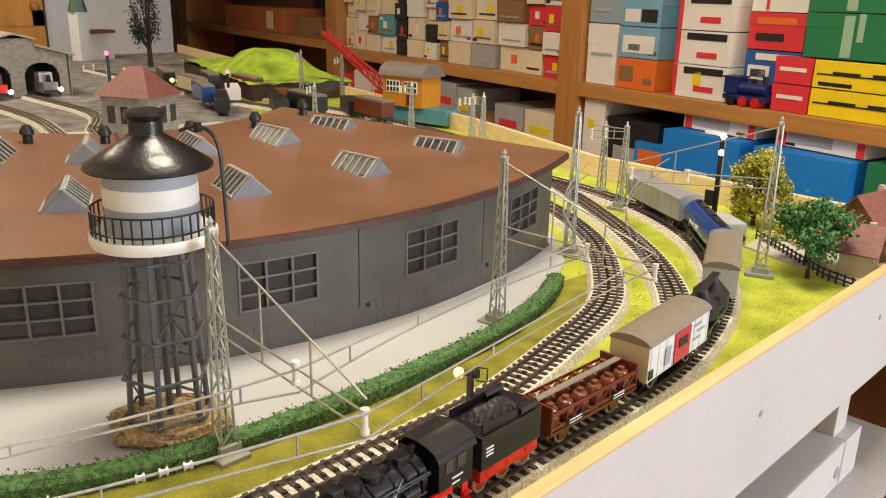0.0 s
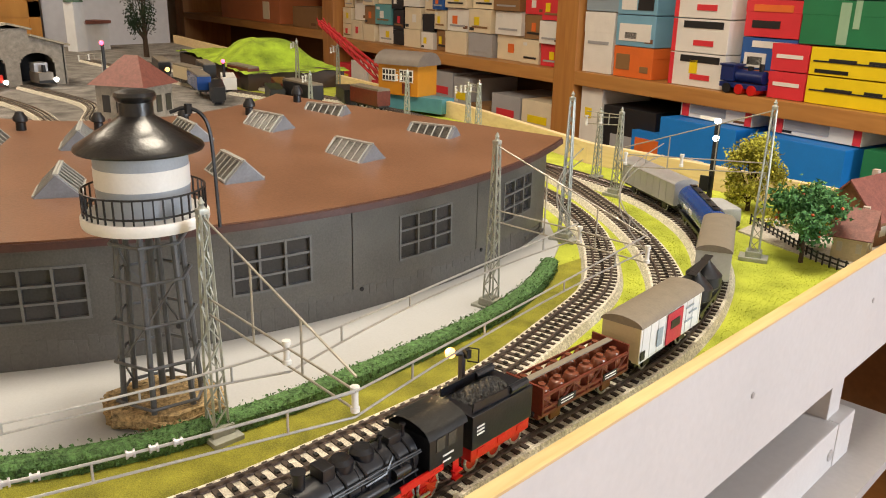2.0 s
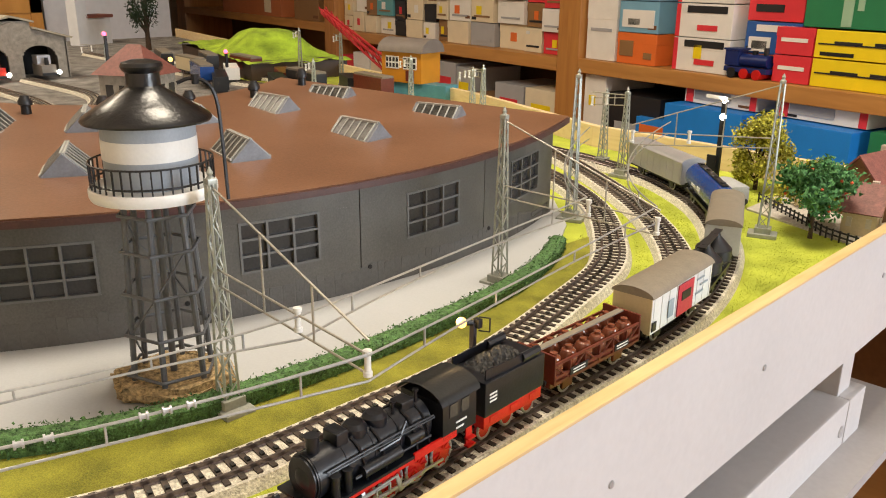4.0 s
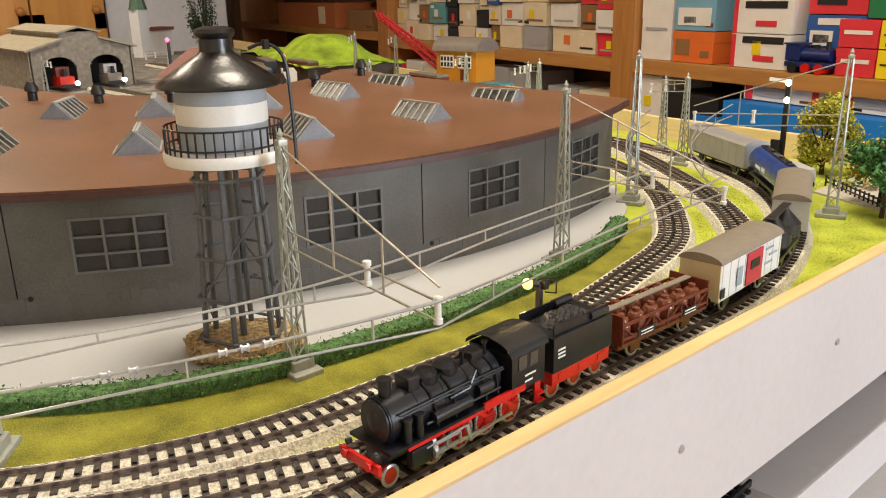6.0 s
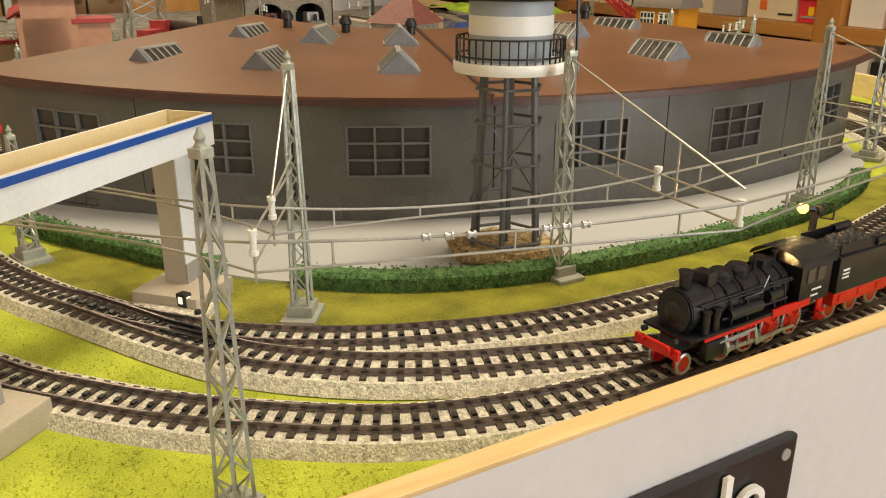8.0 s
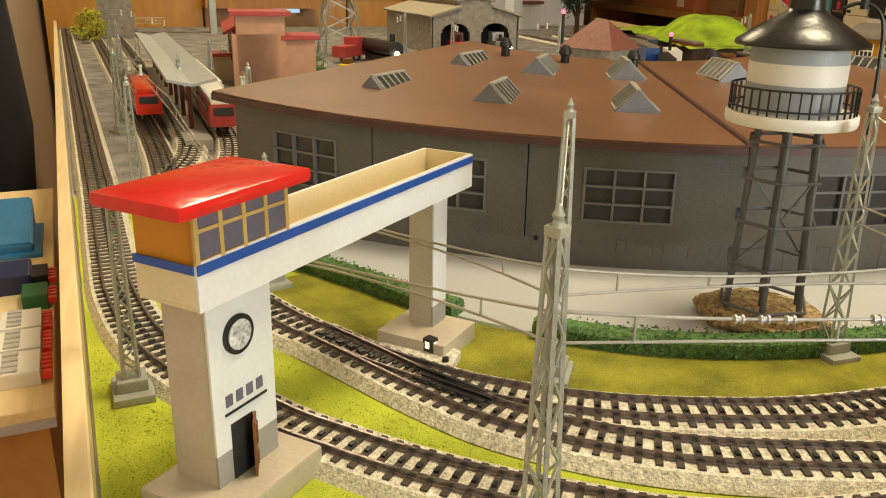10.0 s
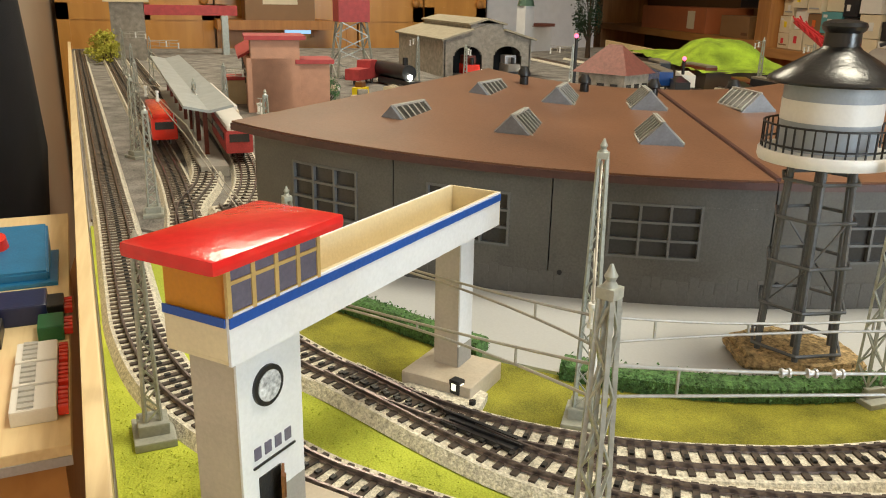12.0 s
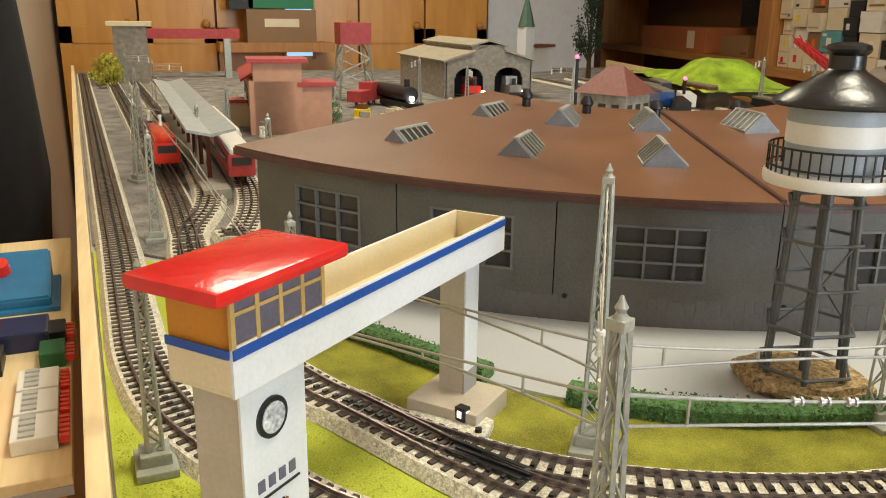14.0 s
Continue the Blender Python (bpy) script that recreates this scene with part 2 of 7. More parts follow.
def part(name, bm, mat, parent=None, label="", smooth=False):
    """One mesh object out of bm, under parent if there is one."""
    bmesh.ops.recalc_face_normals(bm, faces=bm.faces)
    me = bpy.data.meshes.new(name)
    bm.to_mesh(me)
    bm.free()
    me.materials.append(mat)
    if smooth:
        me.polygons.foreach_set("use_smooth", [True] * len(me.polygons))
        me.set_sharp_from_angle(angle=radians(38))
    ob = new(name, me)
    if parent:
        ob.parent = parent
    if label:
        tagged(ob, label)
    return ob


def mesh_part(name, me, parent, m=None):
    ob = new(name, me)
    ob.parent = parent
    if m is not None:
        ob.matrix_local = m
    return ob


def thing(name, m, label, category, group="", kind=""):
    ob = new(name)
    ob.matrix_world = m
    return tagged(ob, label, category, group, kind)


def B():
    return bmesh.new()


def smooth_path(pts, step=0.008):
    """A Catmull-Rom line through plan points, cut into even steps."""
    P = [Vector((*p, 0)) if len(p) == 2 else Vector(p) for p in pts]
    P = [2 * P[0] - P[1]] + P + [2 * P[-1] - P[-2]]
    fine = []
    for i in range(1, len(P) - 2):
        a, b, c, d = P[i - 1:i + 3]
        for k in range(24):
            t = k / 24
            fine.append(0.5 * (2 * b + (c - a) * t + (2 * a - 5 * b + 4 * c - d) * t * t + (3 * b - a - 3 * c + d) * t ** 3))
    fine.append(P[-2])
    out, left = [fine[0]], step
    for a, b in zip(fine, fine[1:]):
        seg = (b - a).length
        while seg >= left > 0:
            a = a + (b - a).normalized() * left
            seg -= left
            left = step
            out.append(a.copy())
        left -= seg
    return out


def turned(a):
    return Matrix.Rotation(a, 4, "Z")


def words(name, text, size, mat, m, parent=None, depth=0.0004, align="CENTER"):
    cu = bpy.data.curves.new(name, "FONT")
    cu.body, cu.size, cu.extrude, cu.align_x, cu.align_y = text, size, depth, align, "CENTER"
    tmp = bpy.data.objects.new(name, cu)
    me = bpy.data.meshes.new_from_object(tmp)
    bpy.data.objects.remove(tmp)
    me.materials.clear()
    me.materials.append(mat)
    ob = new(name, me)
    if parent:
        ob.parent = parent
        ob.matrix_local = m
    else:
        ob.matrix_world = m
    return ob


# ---- plan ----
HUB = Vector((-0.835, 0.524, 0))
RAD = 0.600
STALL = 13.3
BACK = [(0.012, 1.045), (-0.45, 1.065), (-0.8, 1.19), (-2.9, 1.7)]


def left_edge(x):
    return -0.0525 + 0.0925 * x


def on_house(deg, r, z=0.0):
    a = radians(deg)
    return Vector((HUB.x + r * math.cos(a), HUB.y + r * math.sin(a), z))


# ---- table ----
bm = B()
prism(bm, [(0.0023, left_edge(0)), (0.0023, 1.045), (-0.45, 1.065), (-0.8, 1.19), (-2.9, 1.7), (-2.9, left_edge(-2.9))], -0.02, -0.002)
tagged(part("table_top", bm, PAINTGREY), "grey layout table top under the scenery", "table", kind="structure")

bm = B()
prism(bm, [(0.0022, left_edge(0) + 0.001), (0.0022, 1.044), (-0.45, 1.064), (-0.8, 1.189), (-2.6, 1.63), (-1.0, 0.9), (-0.6, 0.75), (-0.45, 0.05), (-0.6, left_edge(-0.6) + 0.001)], -0.002, 0.0)
ob = tagged(part("ground", bm, GRASS), "bright yellow-green model grass mat", "ground", kind="structure")
bm = B()
prism(bm, [(-0.45, 0.06), (-0.62, left_edge(-0.62) + 0.002), (-2.89, left_edge(-2.89) + 0.002), (-2.89, 1.69), (-2.6, 1.63), (-1.0, 0.9), (-0.6, 0.75)], -0.002, 0.0005)
tagged(part("yard_ground", bm, material("grey_ballast_ground", (0.13, 0.12, 0.11), 0.9, spread=0.5, scale=25, bump=0.8, tint=(0.23, 0.215, 0.2))), "grey gravel-printed station ground", "ground", kind="structure")

# pale yard floor round the roundhouse, out to the hedge
HEDGE_LINE = [(-0.41, 0.03), (-0.36, 0.055), (-0.315, 0.083), (-0.268, 0.112), (-0.225, 0.150), (-0.188, 0.196), (-0.164, 0.25), (-0.152, 0.31), (-0.148, 0.38), (-0.15, 0.46), (-0.158, 0.54), (-0.178, 0.61), (-0.205, 0.665)]
hl = smooth_path(HEDGE_LINE, 0.012)
bm = B()
yard = [(p.x, p.y) for p in hl] + [(-0.235, 0.715), (-0.3, 0.78), (-0.6, 0.82), (-1.0, 0.92), (-1.2, 0.9), (-1.25, 0.6), (-1.1, 0.2), (-0.6, 0.03), (-0.5, 0.0)]
prism(bm, yard, 0.0, 0.002)
tagged(part("yard_floor", bm, YARD), "smooth pale grey yard board round the roundhouse", "pavement", kind="structure")

# track lines; a darker grass strip lies between the hedge and the inner track
T2_LINE = [(-0.60, 0.925), (-0.50, 0.91), (-0.40, 0.876), (-0.305, 0.824), (-0.237, 0.771), (-0.179, 0.704), (-0.135, 0.635), (-0.110, 0.542), (-0.093, 0.46), (-0.089, 0.4), (-0.091, 0.325), (-0.095, 0.255), (-0.107, 0.203), (-0.131, 0.145), (-0.165, 0.097), (-0.2, 0.067), (-0.236, 0.044), (-0.272, 0.024), (-0.34, -0.001), (-0.45, -0.02), (-0.6, -0.028), (-0.82, -0.04), (-1.4, -0.09), (-2.75, -0.21)]
T1_LINE = [(-0.60, 0.985), (-0.5, 0.985), (-0.42, 0.975), (-0.335, 0.954), (-0.253, 0.92), (-0.166, 0.854), (-0.101, 0.769), (-0.06, 0.674), (-0.038, 0.58), (-0.033, 0.505), (-0.033, 0.4), (-0.030, 0.335), (-0.027, 0.29), (-0.027, 0.235), (-0.035, 0.18), (-0.052, 0.132), (-0.082, 0.087), (-0.110, 0.054), (-0.14, 0.026), (-0.172, 0.001), (-0.25, -0.041), (-0.33, -0.061), (-0.42, -0.0705), (-0.6, -0.086), (-0.9, -0.114), (-2.75, -0.285)]
T3_LINE = [(-0.60, 1.01), (-0.49, 0.985), (-0.39, 0.934), (-0.267, 0.851), (-0.18, 0.78), (-0.115, 0.709), (-0.073, 0.641), (-0.046, 0.572), (-0.035, 0.51)]
T4_LINE = [(-0.031, 0.365), (-0.036, 0.327), (-0.042, 0.286), (-0.052, 0.25), (-0.066, 0.211), (-0.083, 0.169), (-0.105, 0.133), (-0.136, 0.1), (-0.17, 0.078), (-0.212, 0.056), (-0.25, 0.036)]
T2, T1, T3, T4 = (smooth_path(p, 0.0078) for p in (T2_LINE, T1_LINE, T3_LINE, T4_LINE))
strip_in = [p for p in smooth_path(HEDGE_LINE[1:], 0.012)]
strip_out = [p for p in T2 if -0.36 < p.x and p.y < 0.73 and p.y > 0.0]
bm = B()
prism(bm, [(p.x + 0.004, p.y) for p in strip_in] + [(p.x, p.y) for p in strip_out], 0.0, 0.0012)
tagged(part("dry_verge", bm, OLIVE), "olive dry-grass verge beside the hedge", "ground", kind="structure")

# edge boards
bm = B()
box(bm, (0.0062, 0.5 * (left_edge(0) + 1.045), -0.034), (0.0076, 1.045 - left_edge(0), 0.108))
box(bm, (0.0064, 0.5 * (left_edge(0) + 1.045), 0.0205), (0.0080, 1.046 - left_edge(0), 0.0022))
ob = part("fascia_board_front", bm, PAINTWHITE)
tagged(ob, "white-painted front board with a bare plywood upper edge", "board", kind="structure")
bm = B()
box(bm, (0.0066, 0.5 * (left_edge(0) + 1.045), 0.0216), (0.0092, 1.047 - left_edge(0), 0.0022), bevel=0.0006)
part("bare_edge", bm, BOARDTOP, ob, "bare plywood edge")
ang = math.atan(0.0925)
bm = B()
L = 2.92
box(bm, (-L / 2, -0.005, -0.034), (L, 0.009, 0.115), Matrix.Translation((0.01, left_edge(0.01), 0)) @ turned(ang), 0.001)
tagged(part("fascia_board_left", bm, BOARDTOPX), "bare pale plywood edge board of the layout", "board", kind="structure")
for i, (a, b) in enumerate(zip(BACK, BACK[1:])):
    bm = B()
    d = Vector((*b, 0)) - Vector((*a, 0))
    box(bm, (d.length / 2, -0.005, -0.02), (d.length, 0.01, 0.10), Matrix.Translation((*a, 0)) @ turned(math.atan2(d.y, d.x)), 0.001)
    tagged(part("fascia_board_back", bm, BOARDTOPX), "bare pale plywood back board of the layout", "board", kind="structure")

# ---- roundhouse ----
house = thing("roundhouse", Matrix(), "grey model roundhouse with brown roof and grid windows", "building")
A0, A1, RIN = -56.0, 21.0, 0.285
EAVE, RIDGE = 0.087, 0.109


def arc(r, a0, a1, n):
    return [on_house(a0 + (a1 - a0) * i / n, r) for i in range(n + 1)]


# outer wall, with real window openings, stall by stall
WZ0, WZ1 = 0.034, 0.069
CENTRES = [-49.4, -38.4, -26.5, -12.2, 1.0, 14.2]
JOINTS = [A0, -43.7, -32.9, -19.4, -6.1, 7.2, A1]
HALF = math.degrees(0.029 / RAD)


def curved_slab(bm, a0, a1, r0, r1, z0, z1, n=4):
    """A slab bent round the hub."""
    rows = []
    for i in range(n + 1):
        a = a0 + (a1 - a0) * i / n
        rows.append([bm.verts.new(on_house(a, r, z)) for r, z in ((r0, z0), (r1, z0), (r1, z1), (r0, z1))])
    for p, q in zip(rows, rows[1:]):
        for i in range(4):
            j = (i + 1) % 4
            bm.faces.new((p[i], p[j], q[j], q[i]))
    bm.faces.new(rows[0][::-1])
    bm.faces.new(rows[-1])
    return bm


for c in CENTRES:
    a0, a1 = JOINTS[CENTRES.index(c)] + 0.045, JOINTS[CENTRES.index(c) + 1] - 0.045
    bm = B()
    t0, t1 = RAD - 0.006, RAD
    curved_slab(bm, a0, a1, t0, t1, 0.0135, WZ0, 6)
    curved_slab(bm, a0, a1, t0, t1, WZ1, EAVE, 6)
    curved_slab(bm, a0, c - HALF, t0, t1, WZ0, WZ1, 3)
    curved_slab(bm, c + HALF, a1, t0, t1, WZ0, WZ1, 3)
    part("wall_panel", bm, WALLGREY, house)
    win = B()
    for k in range(4):
        aa = c - HALF + 2 * HALF * k / 3
        curved_slab(win, aa - 0.08, aa + 0.08, RAD - 0.004, RAD + 0.0008, WZ0, WZ1, 1)
        z = WZ0 + (WZ1 - WZ0) * k / 3
        curved_slab(win, c - HALF - 0.1, c + HALF + 0.1, RAD - 0.004, RAD + 0.0006, z - 0.0008, z + 0.0008, 3)
    w = part("window", win, WINFRAME, house, "grey nine-pane window")
    for i in range(3):
        for k in range(3):
            pane = B()
            z = WZ0 + (WZ1 - WZ0) * k / 3
            aa = c - HALF + 2 * HALF * i / 3
            curved_slab(pane, aa + 0.085, aa + 2 * HALF / 3 - 0.085, RAD - 0.0030, RAD - 0.0022, z + 0.0009, z + (WZ1 - WZ0) / 3 - 0.0009, 1)
            part("pane", pane, DARKPANE, w)
    hole = B()
    p = on_house(JOINTS[CENTRES.index(c)] + 0.75, RAD - 0.002, 0.019)
    q = on_house(JOINTS[CENTRES.index(c)] + 0.75, RAD + 0.0008, 0.019)
    rod(hole, p, q, 0.0017, seg=12)
    part("drain_hole", hole, BLACKMATT, house)
# recessed joints behind the panels, end walls and the inner front
bm = B()
curved_slab(bm, A0, A1, RAD - 0.012, RAD - 0.0065, 0.0, EAVE, 24)
part("inner_wall", bm, BASEGREY, house)
for a in (A0, A1):
    bm = B()
    curved_slab(bm, a - 0.25, a + 0.25, RIN, RAD - 0.001, 0.0, EAVE - 0.001, 1)
    part("end_wall", bm, WALLGREY, house)
bm = B()
curved_slab(bm, A0, A1, RIN, RIN + 0.006, 0.0, RIDGE - 0.003, 18)
part("front_wall", bm, WALLGREY, house)
# roof in two sections with a raised joint
for a0, a1 in ((A0 - 1.2, -19.95), (-19.9, A1 + 1.0)):
    n = 14
    bm = B()
    rows = []
    for i in range(n + 1):
        a = a0 + (a1 - a0) * i / n
        rows.append([bm.verts.new(on_house(a, r, z)) for r, z in ((RAD + 0.011, EAVE), (RAD + 0.012, EAVE + 0.0035), (0.44, EAVE + 0.0125), (RIN - 0.01, RIDGE), (RIN - 0.01, RIDGE - 0.004), (0.44, EAVE + 0.008))])
    for p, q in zip(rows, rows[1:]):
        for i in range(6):
            j = (i + 1) % 6
            bm.faces.new((p[i], p[j], q[j], q[i]))
    bm.faces.new(rows[0][::-1])
    bm.faces.new(rows[-1])
    part("roof", bm, ROOFBROWN, house, "shiny brown roof", smooth=True)
    bm = B()
    curved_slab(bm, a0, a1, RAD + 0.0112, RAD + 0.0132, EAVE - 0.0025, EAVE + 0.0022, 20)
    part("eaves_edge", bm, ROOFEDGE, house)
bm = B()
for r0, r1, z0, z1 in ((RAD + 0.012, 0.44, EAVE + 0.0035, EAVE + 0.0125), (0.44, RIN - 0.01, EAVE + 0.0125, RIDGE)):
    bar(bm, on_house(-19.92, r0, z0 + 0.0008), on_house(-19.92, r1, z1 + 0.0008), 0.003, 0.0022)
part("roof_joint", bm, ROOFEDGE, house, "dark roof joint")


def roof_z(r):
    return EAVE + 0.0035 + (RAD + 0.012 - r) / (RAD + 0.012 - 0.44) * 0.009 if r > 0.44 else EAVE + 0.0125 + (0.44 - r) / (0.44 - RIN + 0.01) * (RIDGE - EAVE - 0.0125)


def skylight(deg, r, length=0.052):
    """A gabled roof light whose ridge runs towards the hub."""
    z = roof_z(r)
    m = Matrix.Translation(on_house(deg, r, z - 0.0015)) @ turned(radians(deg))
    w, h, l = 0.0165, 0.0165, length / 2
    e = part("skylight", prism_gable(w, h, l), DORMER, house, "slate-grey gabled skylight")
    e.matrix_local = m
    for s in (-1, 1):
        fr = B()
        for k in range(6):
            x = -l + 0.004 + (2 * l - 0.008) * k / 5
            bar(fr, (x, s * (w - 0.0012), 0.0025), (x, s * 0.0012, h - 0.0002), 0.0012, 0.0012)
        bar(fr, (-l + 0.002, s * 0.001, h), (l - 0.002, s * 0.001, h), 0.0016)
        bar(fr, (-l + 0.002, s * (w - 0.0008), 0.0022), (l - 0.002, s * (w - 0.0008), 0.0022), 0.0014)
        part("glazing", fr, material("pale_glazing", (0.35, 0.35, 0.33), 0.4), e)
        pn = B()
        for k in range(5):
            x0, x1 = (-l + 0.004 + (2 * l - 0.008) * (k + i) / 5 for i in (0, 1))
            vs = [pn.verts.new(p) for p in ((x0 + .0006, s * (w - 0.0019), 0.0035), (x1 - .0006, s * (w - 0.0019), 0.0035), (x1 - .0006, s * 0.0016, h - 0.0009), (x0 + .0006, s * 0.0016, h - 0.0009))]
            pn.faces.new(vs)
        bmesh.ops.solidify(pn, geom=pn.faces[:], thickness=0.0003)
        part("glass", pn, PANEGLASS, e)


def prism_gable(w, h, l):
    bm = B()
    v = [bm.verts.new(p) for p in ((-l, -w, 0), (-l, w, 0), (-l, 0, h), (l, -w, 0), (l, w, 0), (l, 0, h))]
    for f in ((0, 1, 2), (5, 4, 3), (0, 3, 4, 1), (1, 4, 5, 2), (2, 5, 3, 0)):
        bm.faces.new([v[i] for i in f])
    bmesh.ops.inset_individual(bm, faces=[f for f in bm.faces if abs(f.calc_center_median().x) < l * 0.5 and f.calc_center_median().z > h * 0.3], thickness=0.003, depth=-0.0012)
    return bm


PANEGLASS = material("skylight_pane", (0.11, 0.105, 0.095), 0.32, spread=0.4, scale=90, bump=0.0)
for c in CENTRES:
    skylight(c + 1.0, 0.5)
    skylight(c + 2.0, 0.365)
    ch = B()
    p = on_house(c + 4.5, 0.315, roof_z(0.315) - 0.001)
    lathe(ch, [(0.0045, 0), (0.0042, 0.008), (0.0062, 0.009), (0.0062, 0.012), (0.004, 0.0155), (0.0035, 0.017)], 14, p)
    part("smoke_vent", ch, BLACK, house, "black smoke vent", smooth=True)

# ---- tracks ----
GAUGE = 0.0152


def box_mesh(name, s, mat):
    bm = B()
    box(bm, (0, 0, 0), s)
    me = bpy.data.meshes.new(name)
    bm.to_mesh(me)
    bm.free()
    me.materials.append(mat)
    return me


SLEEP_ME = box_mesh("sleeper", (0.0030, 0.0258, 0.0014), SLEEPER)


def track(pts, label, near, z0=0.0, bed=True):
    root = thing("railway_track", Matrix(), label, "railway track", "model railway tracks")
    if bed:
        bm = B()
        sweep(bm, pts, [(-0.0185, z0), (-0.0150, z0 + 0.0058), (0.0150, z0 + 0.0058), (0.0185, z0)])
        part("ballast_bed", bm, BALLAST, root, "beige ballast bed")
    for s in (-1, 1):
        bm = B()
        o = s * GAUGE / 2
        sweep(bm, pts, [(o - 0.0009, z0 + 0.0062), (o - 0.0003, z0 + 0.0070), (o - 0.0006, z0 + 0.0084), (o - 0.0006, z0 + 0.0092), (o + 0.0006, z0 + 0.0092), (o + 0.0006, z0 + 0.0084), (o + 0.0003, z0 + 0.0070), (o + 0.0009, z0 + 0.0062)])
        part("rail", bm, RAIL, root)
    rest, studs = B(), B()
    for i in range(1, len(pts) - 1):
        p, d = pts[i], pts[i + 1] - pts[i - 1]
        m = Matrix.Translation((p.x, p.y, z0 + 0.0061)) @ turned(math.atan2(d.y, d.x))
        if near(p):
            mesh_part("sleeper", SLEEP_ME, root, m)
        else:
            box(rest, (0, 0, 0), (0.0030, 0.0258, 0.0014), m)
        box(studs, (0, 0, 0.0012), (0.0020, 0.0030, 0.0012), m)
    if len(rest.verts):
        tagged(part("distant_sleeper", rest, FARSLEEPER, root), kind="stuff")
    tagged(part("contact_stud", studs, STUD, root), kind="stuff")
    return root


track(T1, "outer track with dark sleepers on beige ballast", lambda p: p.x > -0.35)
track(T2, "inner curved track with dark sleepers on beige ballast", lambda p: p.x > -0.34)
track(T3, "siding track joining the outer track at a turnout", lambda p: p.y < 0.83, 0.0003)
track(T4, "turnout branch crossing to the inner track", lambda p: True, 0.0006)
for k, (off, n0, n1) in enumerate(((0.055, 0.5, 2.75), (0.11, 0.75, 2.7))):
    line = smooth_path([(-0.42 - 0.2 * k, -0.02 + 0.03 * k), (-0.6, -0.028 + 0.045 * k), (-0.82, -0.0 + 0.045 * k), (-1.4, -0.04 + 0.06 * k), (-2.75, -0.15 + 0.06 * k)], 0.012)
    track(line, "station track on pale ballast", lambda p: False, 0.0004)

# turnout lanterns and frog plates
def turnout_gear(p, deg, lit):
    m = Matrix.Translation((*p, 0)) @ turned(radians(deg))
    t = thing("turnout_lantern", m, "small black turnout lantern with white symbol on beige base", "lantern", "turnout lanterns")
    bm = B()
    prism(bm, [(-0.03, -0.012), (0.022, -0.012), (0.012, 0.012), (-0.012, 0.016)], 0, 0.0055)
    part("base", bm, BALLAST, t)
    bm = B()
    box(bm, (0, 0.002, 0.0095), (0.0062, 0.0052, 0.0072), bevel=0.0006)
    part("lamp_box", bm, BLACK, t)
    bm = B()
    for s in (-1, 1):
        box(bm, (s * 0.0032, 0.002, 0.0097), (0.0004, 0.0026, 0.0036))
        box(bm, (0, 0.002 + s * 0.0027, 0.0097), (0.0026, 0.0004, 0.0036))
    part("symbol", bm, material("lantern_glass", (0.9, 0.85, 0.7), 0.3, emit=1.2), t)
    bm = B()
    rod(bm, (0.013, -0.002, 0.0055), (0.013, -0.002, 0.0075), 0.0017, seg=10)
    part("button", bm, BLACKMATT, t)


turnout_gear((-0.058, 0.325), 100, True)
turnout_gear((-0.066, 0.548), 110, False)
turnout_gear((-0.208, 0.088), 32, True)
for p, q in (((-0.039, 0.300), (-0.045, 0.262)), ((-0.036, 0.535), (-0.041, 0.57)), ((-0.183, 0.0755), (-0.150, 0.098))):
    bm = B()
    bar(bm, (*p, 0.0078), (*q, 0.0078), 0.011, 0.0022)
    for s in (-1, 1):
        bar(bm, (p[0] + s * 0.0045, p[1], 0.0095), (q[0] + s * 0.003, q[1], 0.0095), 0.0012, 0.0016)
    tagged(part("turnout_frog", bm, BLACK), "black turnout frog plate between the rails", "turnout part")

# ---- hedge ----
random.seed(4)


def clump_mesh(bm, p, r, squash=0.9):
    v = bmesh.ops.create_icosphere(bm, subdivisions=1, radius=r)["verts"]
    for w in v:
        w.co *= random.uniform(0.7, 1.25)
    bmesh.ops.transform(bm, matrix=Matrix.Translation(p) @ Matrix.Diagonal((1, 1, squash, 1)), verts=v)


def hedge(pts, label):
    root = thing("hedge", Matrix(), label, "hedge", "yard hedges")
    bm = B()
    sweep(bm, pts, [(-0.0065, 0.0), (-0.007, 0.0092), (-0.004, 0.0116), (0.004, 0.0116), (0.007, 0.0092), (0.0065, 0.0)])
    part("core", bm, HEDGE, root)
    verts, faces = [], []
    for p, q in zip(pts, pts[1:]):
        d = (q - p).normalized()
        s = Vector((d.y, -d.x, 0))
        for _ in range(150):
            a, h = random.uniform(-0.0075, 0.0075), random.uniform(0.001, 0.0126)
            if abs(a) < 0.0055 and h < 0.0104:
                a = math.copysign(random.uniform(0.006, 0.0078), a)
            c = p + (q - p) * random.random() + s * a + Vector((0, 0, h))
            n = len(verts)
            for _ in range(3):
                verts.append(c + Vector([random.uniform(-0.0011, 0.0011) for _ in range(3)]))
            verts.append(c + Vector([random.uniform(-0.0011, 0.0011) for _ in range(3)]))
            faces += [(n, n + 1, n + 2), (n, n + 2, n + 3), (n + 1, n + 2, n + 3)]
    me = bpy.data.meshes.new("foliage")
    me.from_pydata([tuple(v) for v in verts], [], faces)
    me.materials.append(HEDGE)
    tagged(mesh_part("foliage", me, root), kind="stuff")


h1 = [p for p in hl if p.x > -0.222 or p.y > 0.2]
h0 = [p for p in hl if p not in h1 and p.x < -0.252]
hedge(h1, "low trimmed dark green hedge along the yard")
hedge(h0, "short dark green hedge beside the bridge column")

